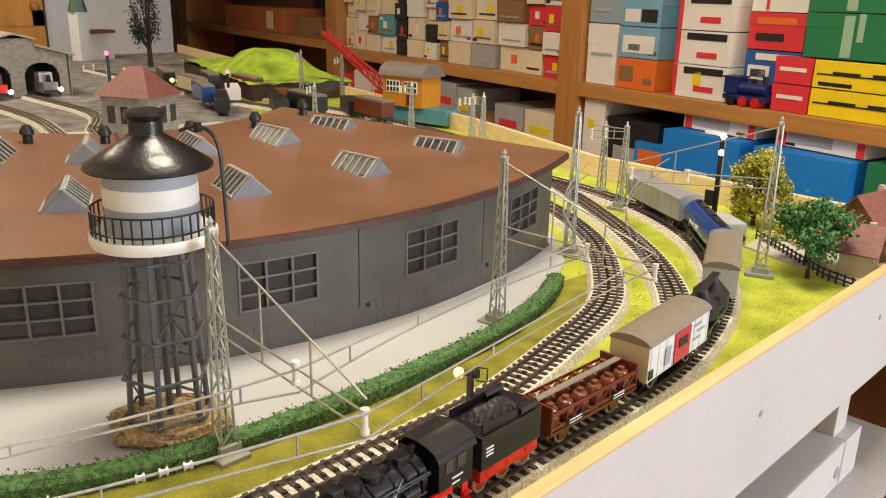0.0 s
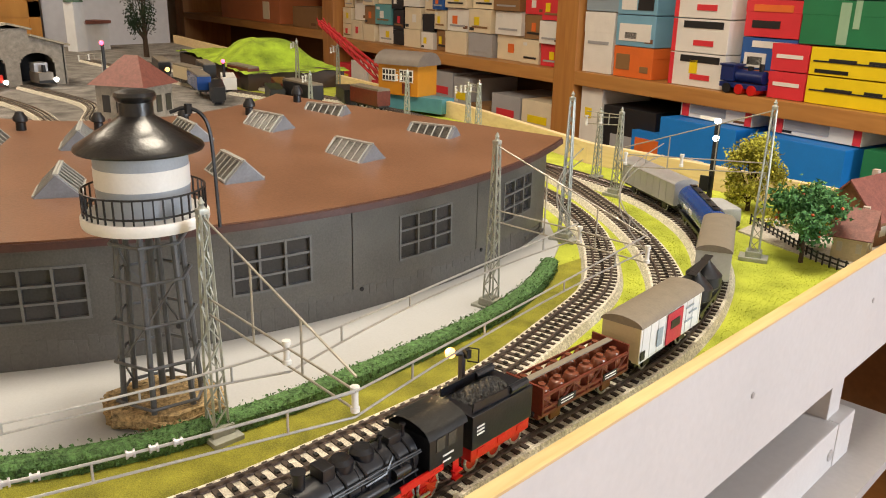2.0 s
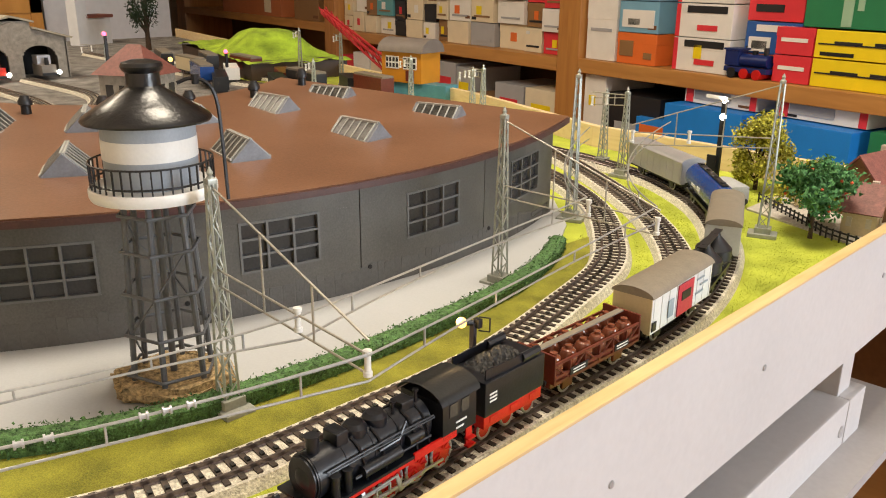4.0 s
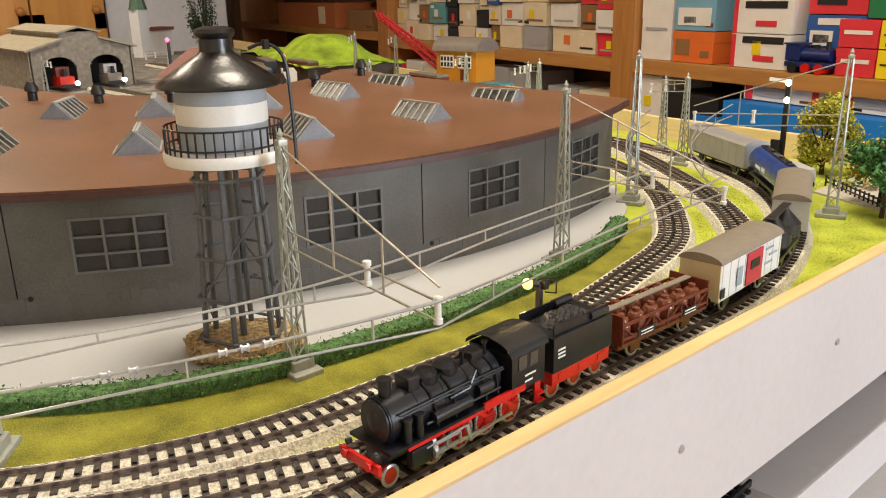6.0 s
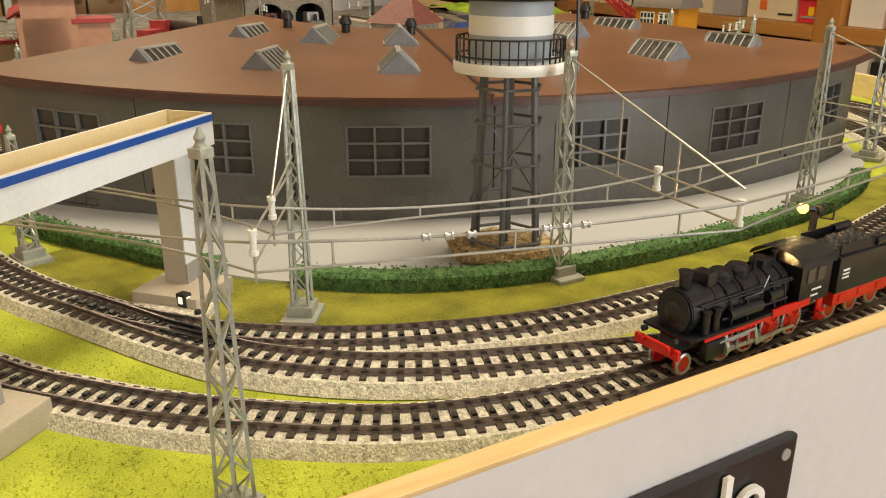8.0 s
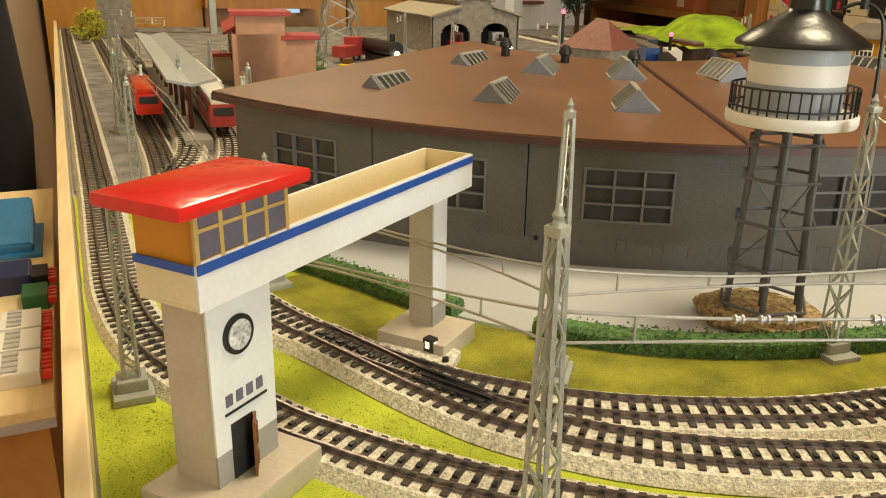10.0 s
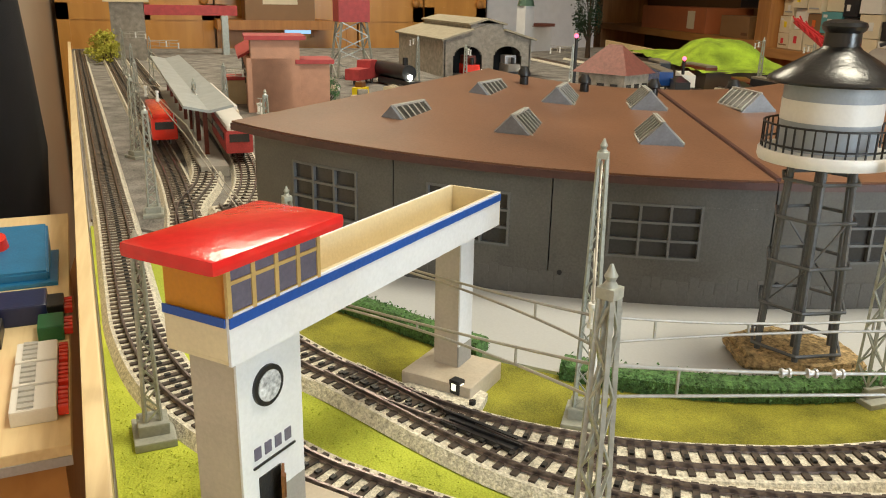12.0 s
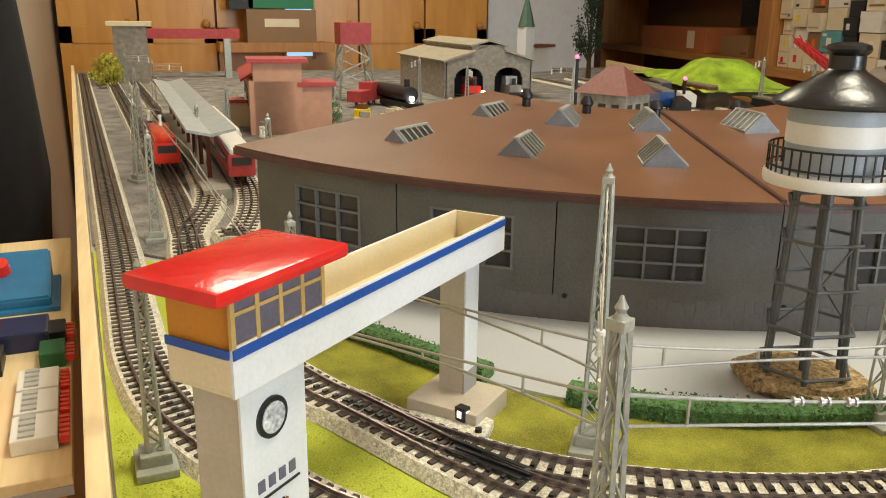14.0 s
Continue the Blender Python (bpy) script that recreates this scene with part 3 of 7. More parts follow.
# ---- water tower ----
wt = thing("water_tower", pose(-0.196, 0.285, 0) @ Matrix.Diagonal((0.94, 0.94, 1.0, 1)), "grey and white model water tower with black roof", "water tower")
bm = B()
prism(bm, [(0.0415 * math.cos(radians(60 * i + 50)), 0.033 * math.sin(radians(60 * i + 50))) for i in range(6)], 0.002, 0.012)
bmesh.ops.rotate(bm, verts=bm.verts[:], matrix=Matrix.Rotation(radians(48), 3, "Z"))
bmesh.ops.bevel(bm, geom=bm.edges[:], offset=0.003, segments=2, affect="EDGES")
bmesh.ops.subdivide_edges(bm, edges=bm.edges[:], cuts=3, use_grid_fill=True)
for v in bm.verts:
    v.co += Vector([noise.noise(v.co * 300 + Vector((k * 7, 0, 0))) for k in range(3)]) * 0.0016
part("cork_mound", bm, CORK, wt, "crumbly brown cork mound")
LEG = 6
for i in range(LEG):
    a = radians(60 * i + 20)
    bm = B()
    rod(bm, (0.0235 * math.cos(a), 0.0235 * math.sin(a), 0.0105), (0.0180 * math.cos(a), 0.0180 * math.sin(a), 0.118), 0.0018, seg=8)
    part("leg", bm, STEELGREY, wt)
for k, z in enumerate((0.016, 0.040, 0.064, 0.088, 0.108)):
    r = 0.0275 - (z - 0.011) / 0.107 * 0.0060
    bm = B()
    pts = [(r * math.cos(radians(60 * i + 20)), r * math.sin(radians(60 * i + 20)), z) for i in range(7)]
    tube(bm, pts[:-1], 0.0010, 6, True)
    part("ring_brace", bm, STEELGREY, wt)
for i in range(LEG):
    for k, (z0, z1) in enumerate(((0.016, 0.040), (0.040, 0.064), (0.064, 0.088), (0.088, 0.108))):
        if (i + 2 * k) % 3 == 0:
            r0, r1 = (0.0235 - (z - 0.011) / 0.107 * 0.0055 for z in (z0, z1))
            a, b = radians(60 * i + 20), radians(60 * i + 80)
            bm = B()
            bar(bm, (r0 * math.cos(a), r0 * math.sin(a), z0), (r1 * math.cos(b), r1 * math.sin(b), z1), 0.0009)
            part("cross_brace", bm, STEELGREY, wt)
bm = B()
rod(bm, (0, 0, 0.012), (0, 0, 0.118), 0.0021, seg=14)
part("riser_pipe", bm, STEELGREY, wt, smooth=True)
bm = B()
lathe(bm, [(0.030, 0.1165), (0.0345, 0.1172), (0.0352, 0.119), (0.0352, 0.1225), (0.0345, 0.1235), (0.02, 0.1235)], 48)
part("gallery", bm, WHITE, wt, "white round gallery", smooth=True)
bm = B()
for z in (0.1265, 0.1365):
    pts = [(0.0335 * math.cos(2 * math.pi * i / 40), 0.0335 * math.sin(2 * math.pi * i / 40), z) for i in range(41)]
    tube(bm, pts[:-1], 0.0006, 5, True)
rl = part("railing", bm, BLACK, wt, "black gallery railing")
BAL = box_mesh("baluster", (0.0008, 0.0008, 0.0135), BLACK)
for i in range(40):
    a = 2 * math.pi * i / 40
    mesh_part("baluster", BAL, rl, Matrix.Translation((0.0335 * math.cos(a), 0.0335 * math.sin(a), 0.12975)) @ turned(a))
for name, prof, mat, lab in (("tank_lower", [(0.0252, 0.1235), (0.0256, 0.1385)], TANKGREY, "blue-grey tank band"), ("tank_band", [(0.0259, 0.1383), (0.0259, 0.1488)], WHITE, "white tank band"), ("tank_upper", [(0.0256, 0.1487), (0.0256, 0.1585)], TANKGREY, "blue-grey tank band")):
    bm = B()
    lathe(bm, prof, 48)
    part(name, bm, mat, wt, lab, smooth=True)
bm = B()
lathe(bm, [(0.030, 0.1572), (0.0346, 0.1570), (0.0351, 0.1580), (0.0344, 0.1596), (0.0225, 0.1668), (0.0107, 0.1736), (0.0093, 0.1750), (0.0091, 0.1815), (0.0107, 0.1828), (0.0114, 0.1847), (0.0106, 0.1865), (0.006, 0.1878), (0.001, 0.1880)], 48)
part("roof", bm, BLACKGLOSS, wt, "glossy black bell roof with cap", smooth=True)
bm = B()
dx, dy = 0.62, 0.78
pts = [(0.018 * dx, 0.018 * dy, 0.176), (0.026 * dx, 0.026 * dy, 0.1785), (0.034 * dx, 0.034 * dy, 0.176), (0.0385 * dx, 0.0385 * dy, 0.168), (0.040 * dx, 0.040 * dy, 0.15), (0.041 * dx, 0.041 * dy, 0.112)]
tube(bm, [tuple(p) for p in smooth_path(pts, 0.003)], 0.0011)
rod(bm, (0.028 * dx, 0.028 * dy, 0.1755), (0.028 * dx, 0.028 * dy, 0.1805), 0.0022)
part("hose_spout", bm, BLACK, wt, "black water hose")

# ---- lattice masts ----
def lattice(bm, z0, z1, w0, w1, n, t=0.0011):
    """Four tapering corner bars with zigzag bracing."""
    c = [(-1, -1), (1, -1), (1, 1), (-1, 1)]
    at = lambda k, z: (c[k][0] * (w0 + (w1 - w0) * (z - z0) / (z1 - z0)) / 2, c[k][1] * (w0 + (w1 - w0) * (z - z0) / (z1 - z0)) / 2, z)
    for k in range(4):
        bar(bm, at(k, z0), at(k, z1), t * 1.15)
    for i in range(n):
        za, zb = z0 + (z1 - z0) * i / n, z0 + (z1 - z0) * (i + 1) / n
        for k in range(4):
            a, b = (k, (k + 1) % 4) if (i + k) % 2 else ((k + 1) % 4, k)
            bar(bm, at(a, za), at(b, zb), t * 0.8, t * 0.6)


def mast(p, h, deg=0.0, arm=None, label="grey lattice overhead-line mast", w0=0.0086, w1=0.0036):
    m = Matrix.Translation((*p, 0)) @ turned(radians(deg))
    t = thing("catenary_mast", m, label, "mast", "overhead line masts")
    bm = B()
    box(bm, (0, 0, 0.002), (0.026, 0.018, 0.004), bevel=0.0008)
    box(bm, (0, 0, 0.0065), (0.0145, 0.0135, 0.006), bevel=0.0008)
    part("base", bm, MASTBASE, t)
    bm = B()
    lattice(bm, 0.009, h - 0.008, w0, w1, 12)
    part("lattice", bm, MASTGREY, t)
    bm = B()
    box(bm, (0, 0, h - 0.0065), (w1 + 0.0016, w1 + 0.0016, 0.003), bevel=0.0004)
    lathe(bm, [(0.0022, h - 0.005), (0.0012, h - 0.0035), (0.0018, h - 0.0022), (0.0011, h - 0.001), (0.0004, h + 0.0008)], 10)
    part("finial", bm, MASTGREY, t, smooth=True)
    if arm:
        l, z0, z1 = arm
        bm = B()
        rod(bm, (0, 0, h - 0.009), (l, 0, z1 + 0.003), 0.0006)
        rod(bm, (0, 0, z1 + 0.001), (l, 0, z1 - 0.004), 0.0006)
        rod(bm, (0, 0, z1 - 0.008), (l * 0.98, 0, z0 - 0.002), 0.0006)
        for f in (0.35, 0.68):
            za = h - 0.009 + (z1 + 0.003 - h + 0.009) * f
            rod(bm, (l * f, 0, za), (l * f, 0, z1 - 0.008 + (z0 + 0.006 - z1) * f), 0.0006)
        part("cantilever", bm, COPPERWIRE, t, "dull wire cantilever")
        for f in (0.58, 0.99):
            bm = B()
            zz = z1 - 0.004 * f - (0.002 if f < 0.9 else 0.004)
            lathe(bm, [(0.0021, -0.006), (0.0021, -0.004), (0.0015, -0.0035), (0.0015, 0.0035), (0.0021, 0.004), (0.0021, 0.006)], 12, (l * f, 0, zz))
            part("insulator", bm, INSULATOR, t, smooth=True)
    return t


mast((-0.152, 0.294), 0.137, -1, (0.125, 0.071, 0.082))
mast((-0.175, 0.547), 0.139, 8, (0.125, 0.068, 0.08))
mast((-0.174, 0.142), 0.137, -35)
mast((-0.031, 0.0635), 0.133, 30, label="grey lattice overhead-line mast beside the front track")
mast((-0.088, 0.823), 0.150, 200, (0.13, 0.078, 0.092))
mast((-0.245, 0.735), 0.148, 20)
mast((-0.219, -0.054), 0.098, 5, label="short grey lattice mast by the edge board", w0=0.0066, w1=0.0034)
mast((-0.34, 0.027), 0.085, 15, label="short grey lattice mast by the bridge")
mast((-0.314, 0.932), 0.108, 0, (-0.05, 0.085, 0.095))
mast((-0.372, 0.975), 0.098, 0)
mast((-0.62, -0.055), 0.10, 0)
mast((-0.715, 0.06), 0.10, 180, (0.07, 0.07, 0.08))
mast((-1.13, -0.075), 0.10, 0)
mast((-1.5, -0.09), 0.10, 0)

# ---- overhead wires ----
def wire_span(a, b, sag=0.012, hang=4, mat=None, drop=0.012, side=0.0):
    """A carrying wire that sags, a contact wire below and droppers between."""
    a, b = Vector(a), Vector(b)
    t = thing("overhead_wire", Matrix(), "thin metal overhead line with droppers", "overhead wire", "overhead wires")
    n = 14
    s = (b - a).normalized()
    bow = Vector((s.y, -s.x, 0)) * side
    up = [a + (b - a) * (i / n) + Vector((0, 0, -sag * (1 - (2 * i / n - 1) ** 2))) + bow * (1 - (2 * i / n - 1) ** 2) for i in range(n + 1)]
    lo = [a + (b - a) * (i / n) + Vector((0, 0, -drop)) + bow * (1 - (2 * i / n - 1) ** 2) for i in range(n + 1)]
    lo[0], lo[-1] = up[0] + Vector((0, 0, -drop)), up[-1] + Vector((0, 0, -drop))
    bm = B()
    tube(bm, up, 0.0006)
    part("carrier_wire", bm, mat or WIRE, t)
    bm = B()
    tube(bm, lo, 0.0006)
    part("contact_wire", bm, mat or WIRE, t)
    for k in range(hang):
        i = round((k + 0.5) * n / hang)
        bm = B()
        bar(bm, up[i], lo[i], 0.0008)
        part("dropper", bm, mat or WIRE, t)


insA, insB = (-0.026, 0.29, 0.079), (-0.078, 0.293, 0.080)
farA, farB = (-0.06, 0.575, 0.082), (-0.112, 0.567, 0.080)
C1, C2 = (-0.122, 0.1125, 0.079), (-0.084, 0.092, 0.0785)
wire_span(insA, farA, 0.006, 4, side=-0.006)
wire_span(insB, farB, 0.006, 4, side=-0.01)
wire_span(insA, C2, 0.004, 3, side=0.0)
wire_span(insB, C1, 0.008, 4, side=0.006)
wire_span(farA, (-0.215, 0.86, 0.088), 0.006, 4, side=-0.03)
wire_span(farB, (-0.26, 0.78, 0.086), 0.006, 4, side=-0.02)
wire_span(C1, (-0.34, 0.01, 0.066), 0.010, 4, COPPERWIRE, side=0.016)
wire_span(C2, (-0.29, -0.045, 0.066), 0.010, 4, COPPERWIRE, side=0.016)
wire_span((-0.34, 0.01, 0.066), (-0.66, -0.02, 0.075), 0.006, 3, COPPERWIRE)
wire_span((-0.66, -0.02, 0.075), (-1.4, -0.09, 0.075), 0.006, 4, COPPERWIRE)
# tension wire with turnbuckles past the water tower
t = thing("tension_wire", Matrix(), "tension wire with bright turnbuckles over the hedge", "overhead wire")
a, b = Vector(C2) + Vector((0, 0, 0.0005)), Vector(insA) + Vector((0, 0, 0.0005))
bm = B()
tube(bm, [a.lerp(b, k / 12) - Vector((0, 0, 0.0045 * (1 - (k / 6 - 1) ** 2))) for k in range(13)], 0.0006)
part("wire", bm, WIRE, t)
for y in (0.1556, 0.1645, 0.1735, 0.204, 0.212, 0.2205):
    f = (y - a.y) / (b.y - a.y)
    p = a.lerp(b, f) - Vector((0, 0, 0.0045 * (1 - (2 * f - 1) ** 2)))
    d = (b - a).normalized()
    bm = B()
    rod(bm, p - d * 0.0016, p + d * 0.0016, 0.0011, seg=10)
    for k in (-1, 1):
        rod(bm, p + d * (k * 0.0013 - 0.0004), p + d * (k * 0.0013 + 0.0004), 0.0017, seg=10)
    part("turnbuckle", bm, METAL, t, smooth=True)
# hangers at the bridge mast
hg = thing("mast_hanger", Matrix(), "bright wire hangers on the lattice mast", "strut")
MC = (-0.173, 0.141)
for a, b in (((*MC, 0.128), (C1[0], C1[1], 0.083)), ((*MC, 0.088), (C1[0], C1[1], 0.082)), ((*MC, 0.070), (C2[0], C2[1], 0.070)), ((*MC, 0.082), (C2[0], C2[1], 0.082)), ((C1[0], C1[1], 0.085), (C1[0], C1[1], 0.062)), ((C2[0], C2[1], 0.085), (C2[0], C2[1], 0.062))):
    bm = B()
    rod(bm, a, b, 0.00055)
    part("hanger", bm, COPPERWIRE, hg)
for p in (C1, C2):
    bm = B()
    lathe(bm, [(0.0019, -0.005), (0.0019, -0.003), (0.0014, -0.0028), (0.0014, 0.0028), (0.0019, 0.003), (0.0019, 0.005)], 12, p)
    part("insulator", bm, INSULATOR, hg, smooth=True)

# ---- bridge signal box ----
axis = Vector((-0.138, 0.152, 0)).normalized()
bt = math.atan2(axis.y, axis.x)
sb = thing("signal_box", Matrix.Translation((-0.1265, -0.0165, 0)) @ turned(bt), "card bridge signal box with red roof and white columns", "signal box")
bm = B()
box(bm, (0.0, -0.001, 0.006), (0.055, 0.040, 0.012), bevel=0.0012)
part("plinth", bm, CARDGREY, sb)
bm = B()
box(bm, (0.002, 0.004, 0.049), (0.032, 0.020, 0.074), bevel=0.0004)
tw = part("column", bm, CARDGREY, sb, "beige column")
# white facing of the column towards the front track
FY = -0.0064
bm = B()
box(bm, (0.002, FY, 0.0555), (0.0324, 0.0010, 0.061))
part("white_facing", bm, CARDWHITE, sb)
bm = B()
box(bm, (0.002, FY, 0.0185), (0.0324, 0.0010, 0.0128))
part("grey_skirting", bm, CARDDARK, sb)
bm = B()
rod(bm, (0.0, FY - 0.0005, 0.068), (0.0, FY - 0.0016, 0.068), 0.0074, seg=32)
cl = part("clock", bm, BLACK, sb, "round dark clock face", smooth=True)
bm = B()
rod(bm, (0.0, FY - 0.0015, 0.068), (0.0, FY - 0.0020, 0.068), 0.0056, seg=28)
part("dial", bm, material("cloudy_dial", (0.42, 0.43, 0.45), 0.2, spread=0.8, scale=140), cl)
for k in range(4):
    bm = B()
    box(bm, (-0.0065 + k * 0.0053, FY - 0.0006, 0.0445), (0.0033, 0.0006, 0.0045))
    part("small_window", bm, PANE, sb)
bm = B()
box(bm, (0.002, FY - 0.0007, 0.0395), (0.022, 0.0008, 0.0008))
part("ledge", bm, BLACK, sb)
# no opening here: a black plate paints the shade inside the doorway
bm = B()
box(bm, (-0.001, FY - 0.0007, 0.0235), (0.011, 0.0006, 0.0225))
part("doorway", bm, BLACKMATT, sb, "black panel painted as the shade in the open doorway")
bm = B()
m = Matrix.Translation((0.0047, FY - 0.0012, 0)) @ turned(radians(38))
box(bm, (-0.004, -0.0005, 0.0235), (0.0085, 0.0009, 0.0225), m)
box(bm, (-0.004, -0.0012, 0.0285), (0.003, 0.0007, 0.008), m)
box(bm, (-0.004, -0.0012, 0.0180), (0.003, 0.0007, 0.004), m)
part("door", bm, BROWNDOOR, sb, "brown panelled door standing ajar")
# cabin
CX0, CX1, CY, CM = -0.0215, 0.0245, 0.0138, 0.0022
bm = B()
box(bm, ((CX0 + CX1) / 2, CM, 0.0925), (CX1 - CX0, 2 * CY - 0.001, 0.0135), bevel=0.0004)
part("cabin_base", bm, CREAM, sb)
bm = B()
box(bm, ((CX0 + CX1) / 2 + 0.0005, CM, 0.1090), (CX1 - CX0 - 0.001, 2 * CY - 0.001, 0.0195))
cab = part("cabin", bm, ORANGE, sb, "orange card cabin")
bm = B()
for k in range(5):
    x = CX0 + 0.001 + (CX1 - CX0 - 0.002) * k / 4
    box(bm, (x, CM - CY - 0.0002, 0.1095), (0.0018, 0.0012, 0.0185))
for z in (0.1012, 0.1115, 0.1178):
    box(bm, ((CX0 + CX1) / 2, CM - CY - 0.0002, z), (CX1 - CX0, 0.0010, 0.0013))
part("window_frame", bm, material("tan_frame", (0.5, 0.34, 0.12), 0.5), cab)
for k in range(4):
    for z0, z1 in ((0.1020, 0.1108), (0.1122, 0.1172)):
        bm = B()
        w = (CX1 - CX0 - 0.002) / 4
        x = CX0 + 0.001 + w * (k + 0.5)
        box(bm, (x, CM - CY + 0.0001, (z0 + z1) / 2), (w - 0.0018, 0.0008, z1 - z0))
        part("pane", bm, PANE, cab)
bm = B()
box(bm, (-0.0015, 0.0003, 0.1208), (0.0632, 0.0385, 0.0050), bevel=0.0020)
part("roof", bm, material("gloss_red_roof", (0.62, 0.02, 0.02), 0.16, spread=0.1, bump=0.25, fine=180), sb, "glossy red flat roof", smooth=True)
# bridge trough
L0, L1 = CX1 - 0.001, 0.172
bm = B()
box(bm, ((CX0 + L1) / 2, CM, 0.0862), (L1 - CX0 - 0.001, 2 * CY - 0.001, 0.0035))
part("bridge_floor", bm, CREAM, sb)
for s in (-1, 1):
    bm = B()
    x0 = CX0 if s < 0 else L0
    zt = 0.1015
    box(bm, ((x0 + L1) / 2, CM + s * (CY + 0.0002), (0.0845 + zt) / 2), (L1 - x0, 0.0011, zt - 0.0845))
    part("parapet", bm, CARDWHITE, sb, "white card parapet")
    bm = B()
    box(bm, ((x0 + L1) / 2, CM + s * (CY + 0.0010), 0.0990), (L1 - x0, 0.0005, 0.0034))
    part("blue_stripe", bm, BLUE, sb)
    bm = B()
    box(bm, ((L0 + L1) / 2, CM + s * (CY - 0.0009), 0.0948), (L1 - L0 - 0.001, 0.0008, 0.0135))
    part("parapet_lining", bm, CREAM, sb)
bm = B()
box(bm, (L1 + 0.0004, CM, 0.093), (0.0012, 2 * CY + 0.001, 0.017))
part("end_parapet", bm, CREAM, sb)
bm = B()
box(bm, (CX0 - 0.0004, CM, 0.0990), (0.0006, 2 * CY - 0.001, 0.003))
part("end_stripe", bm, BLUE, sb)
bm = B()
box(bm, (0.157, 0.005, 0.0475), (0.0140, 0.0140, 0.074), bevel=0.0003)
part("far_column", bm, CARDGREY, sb)
bm = B()
box(bm, (0.157, -0.0022, 0.0535), (0.0143, 0.0008, 0.062))
part("far_column_facing", bm, CARDWHITE, sb)
bm = B()
box(bm, (0.157, -0.0022, 0.0165), (0.0143, 0.0009, 0.0118))
part("far_column_skirting", bm, CARDDARK, sb)
bm = B()
box(bm, (0.150, 0.001, 0.0055), (0.036, 0.040, 0.011), bevel=0.001)
part("far_plinth", bm, CARDGREY, sb)

# ---- train on the outer track ----
ARC = [0.0]
for a, b in zip(T1, T1[1:]):
    ARC.append(ARC[-1] + (b - a).length)


def along(s):
    for i in range(len(ARC) - 1):
        if ARC[i + 1] >= s:
            f = (s - ARC[i]) / (ARC[i + 1] - ARC[i])
            return T1[i] + (T1[i + 1] - T1[i]) * f
    return T1[-1]


FRONT = min(range(len(T1)), key=lambda i: (T1[i] - Vector((-0.029, 0.25, 0))).length)
HEAD = ARC[FRONT]


def seat(start, length):
    """The pose of a vehicle whose ends stand on the rails; its x points to the front."""
    a, b = along(HEAD - start - length * 0.85), along(HEAD - start - length * 0.15)
    d = b - a
    return Matrix.Translation(((a.x + b.x) / 2, (a.y + b.y) / 2, 0.0093)) @ turned(math.atan2(d.y, d.x))


def wheel(bm, x, y, r, w=0.0022):
    rod(bm, (x, y - w / 2, r), (x, y + w / 2, r), r, seg=20)
    rod(bm, (x, y - w * 0.75, r), (x, y - w / 2, r), r * 0.93, seg=20)


def wheelset(parent, x, r, mat, y=0.0068):
    """Two wheels with bright tyres, and spokes where the wheel is large."""
    for s in (-1, 1):
        bm = B()
        wheel(bm, x, s * y, r * 0.9)
        bmesh.ops.translate(bm, verts=bm.verts[:], vec=(0, 0, r * 0.1))
        if r > 0.007:
            for k in range(10):
                a = math.pi * k / 5
                bar(bm, (x, s * (y + 0.0014), r), (x + r * 0.82 * math.cos(a), s * (y + 0.0014), r + r * 0.82 * math.sin(a)), 0.0007)
            rod(bm, (x, s * (y + 0.001), r), (x, s * (y + 0.002), r), 0.0017, seg=10)
        w = part("wheel", bm, mat, parent, smooth=True)
        bm = B()
        tube(bm, [(x + r * 0.9 * math.cos(2 * math.pi * k / 24), s * (y + 0.0009), r + r * 0.9 * math.sin(2 * math.pi * k / 24)) for k in range(24)], 0.0008, 6, True)
        part("tyre", bm, METAL, w, smooth=True)


def buffers(parent, x, mat=BLACK, z=0.012):
    d = 1 if x > 0 else -1
    for s in (-1, 1):
        bm = B()
        rod(bm, (x, s * 0.0075, z), (x + d * 0.0026, s * 0.0075, z), 0.0009)
        rod(bm, (x + d * 0.0024, s * 0.0075, z), (x + d * 0.003, s * 0.0075, z), 0.0019, seg=12)
        part("buffer", bm, mat, parent)


LL = 0.104
loco = thing("steam_locomotive", seat(0, LL) @ Matrix.Diagonal((1, 1, 1.09, 1)), "black model steam locomotive with red wheels and frame", "locomotive")
h = LL / 2
bm = B()
rod(bm, (-0.022, 0, 0.0245), (h - 0.008, 0, 0.0245), 0.0095, seg=28)
rod(bm, (h - 0.009, 0, 0.0245), (h - 0.007, 0, 0.0245), 0.0088, seg=28)
rod(bm, (h - 0.008, 0, 0.0245), (h - 0.006, 0, 0.0245), 0.006, 0.003, seg=20)
part("boiler", bm, LOCOBLACK, loco, smooth=True)
for k in range(5):
    x = -0.018 + 0.015 * k
    bm = B()
    rod(bm, (x, 0, 0.0245), (x + 0.0012, 0, 0.0245), 0.0098, seg=28)
    part("boiler_band", bm, LOCOBLACK, loco, smooth=True)
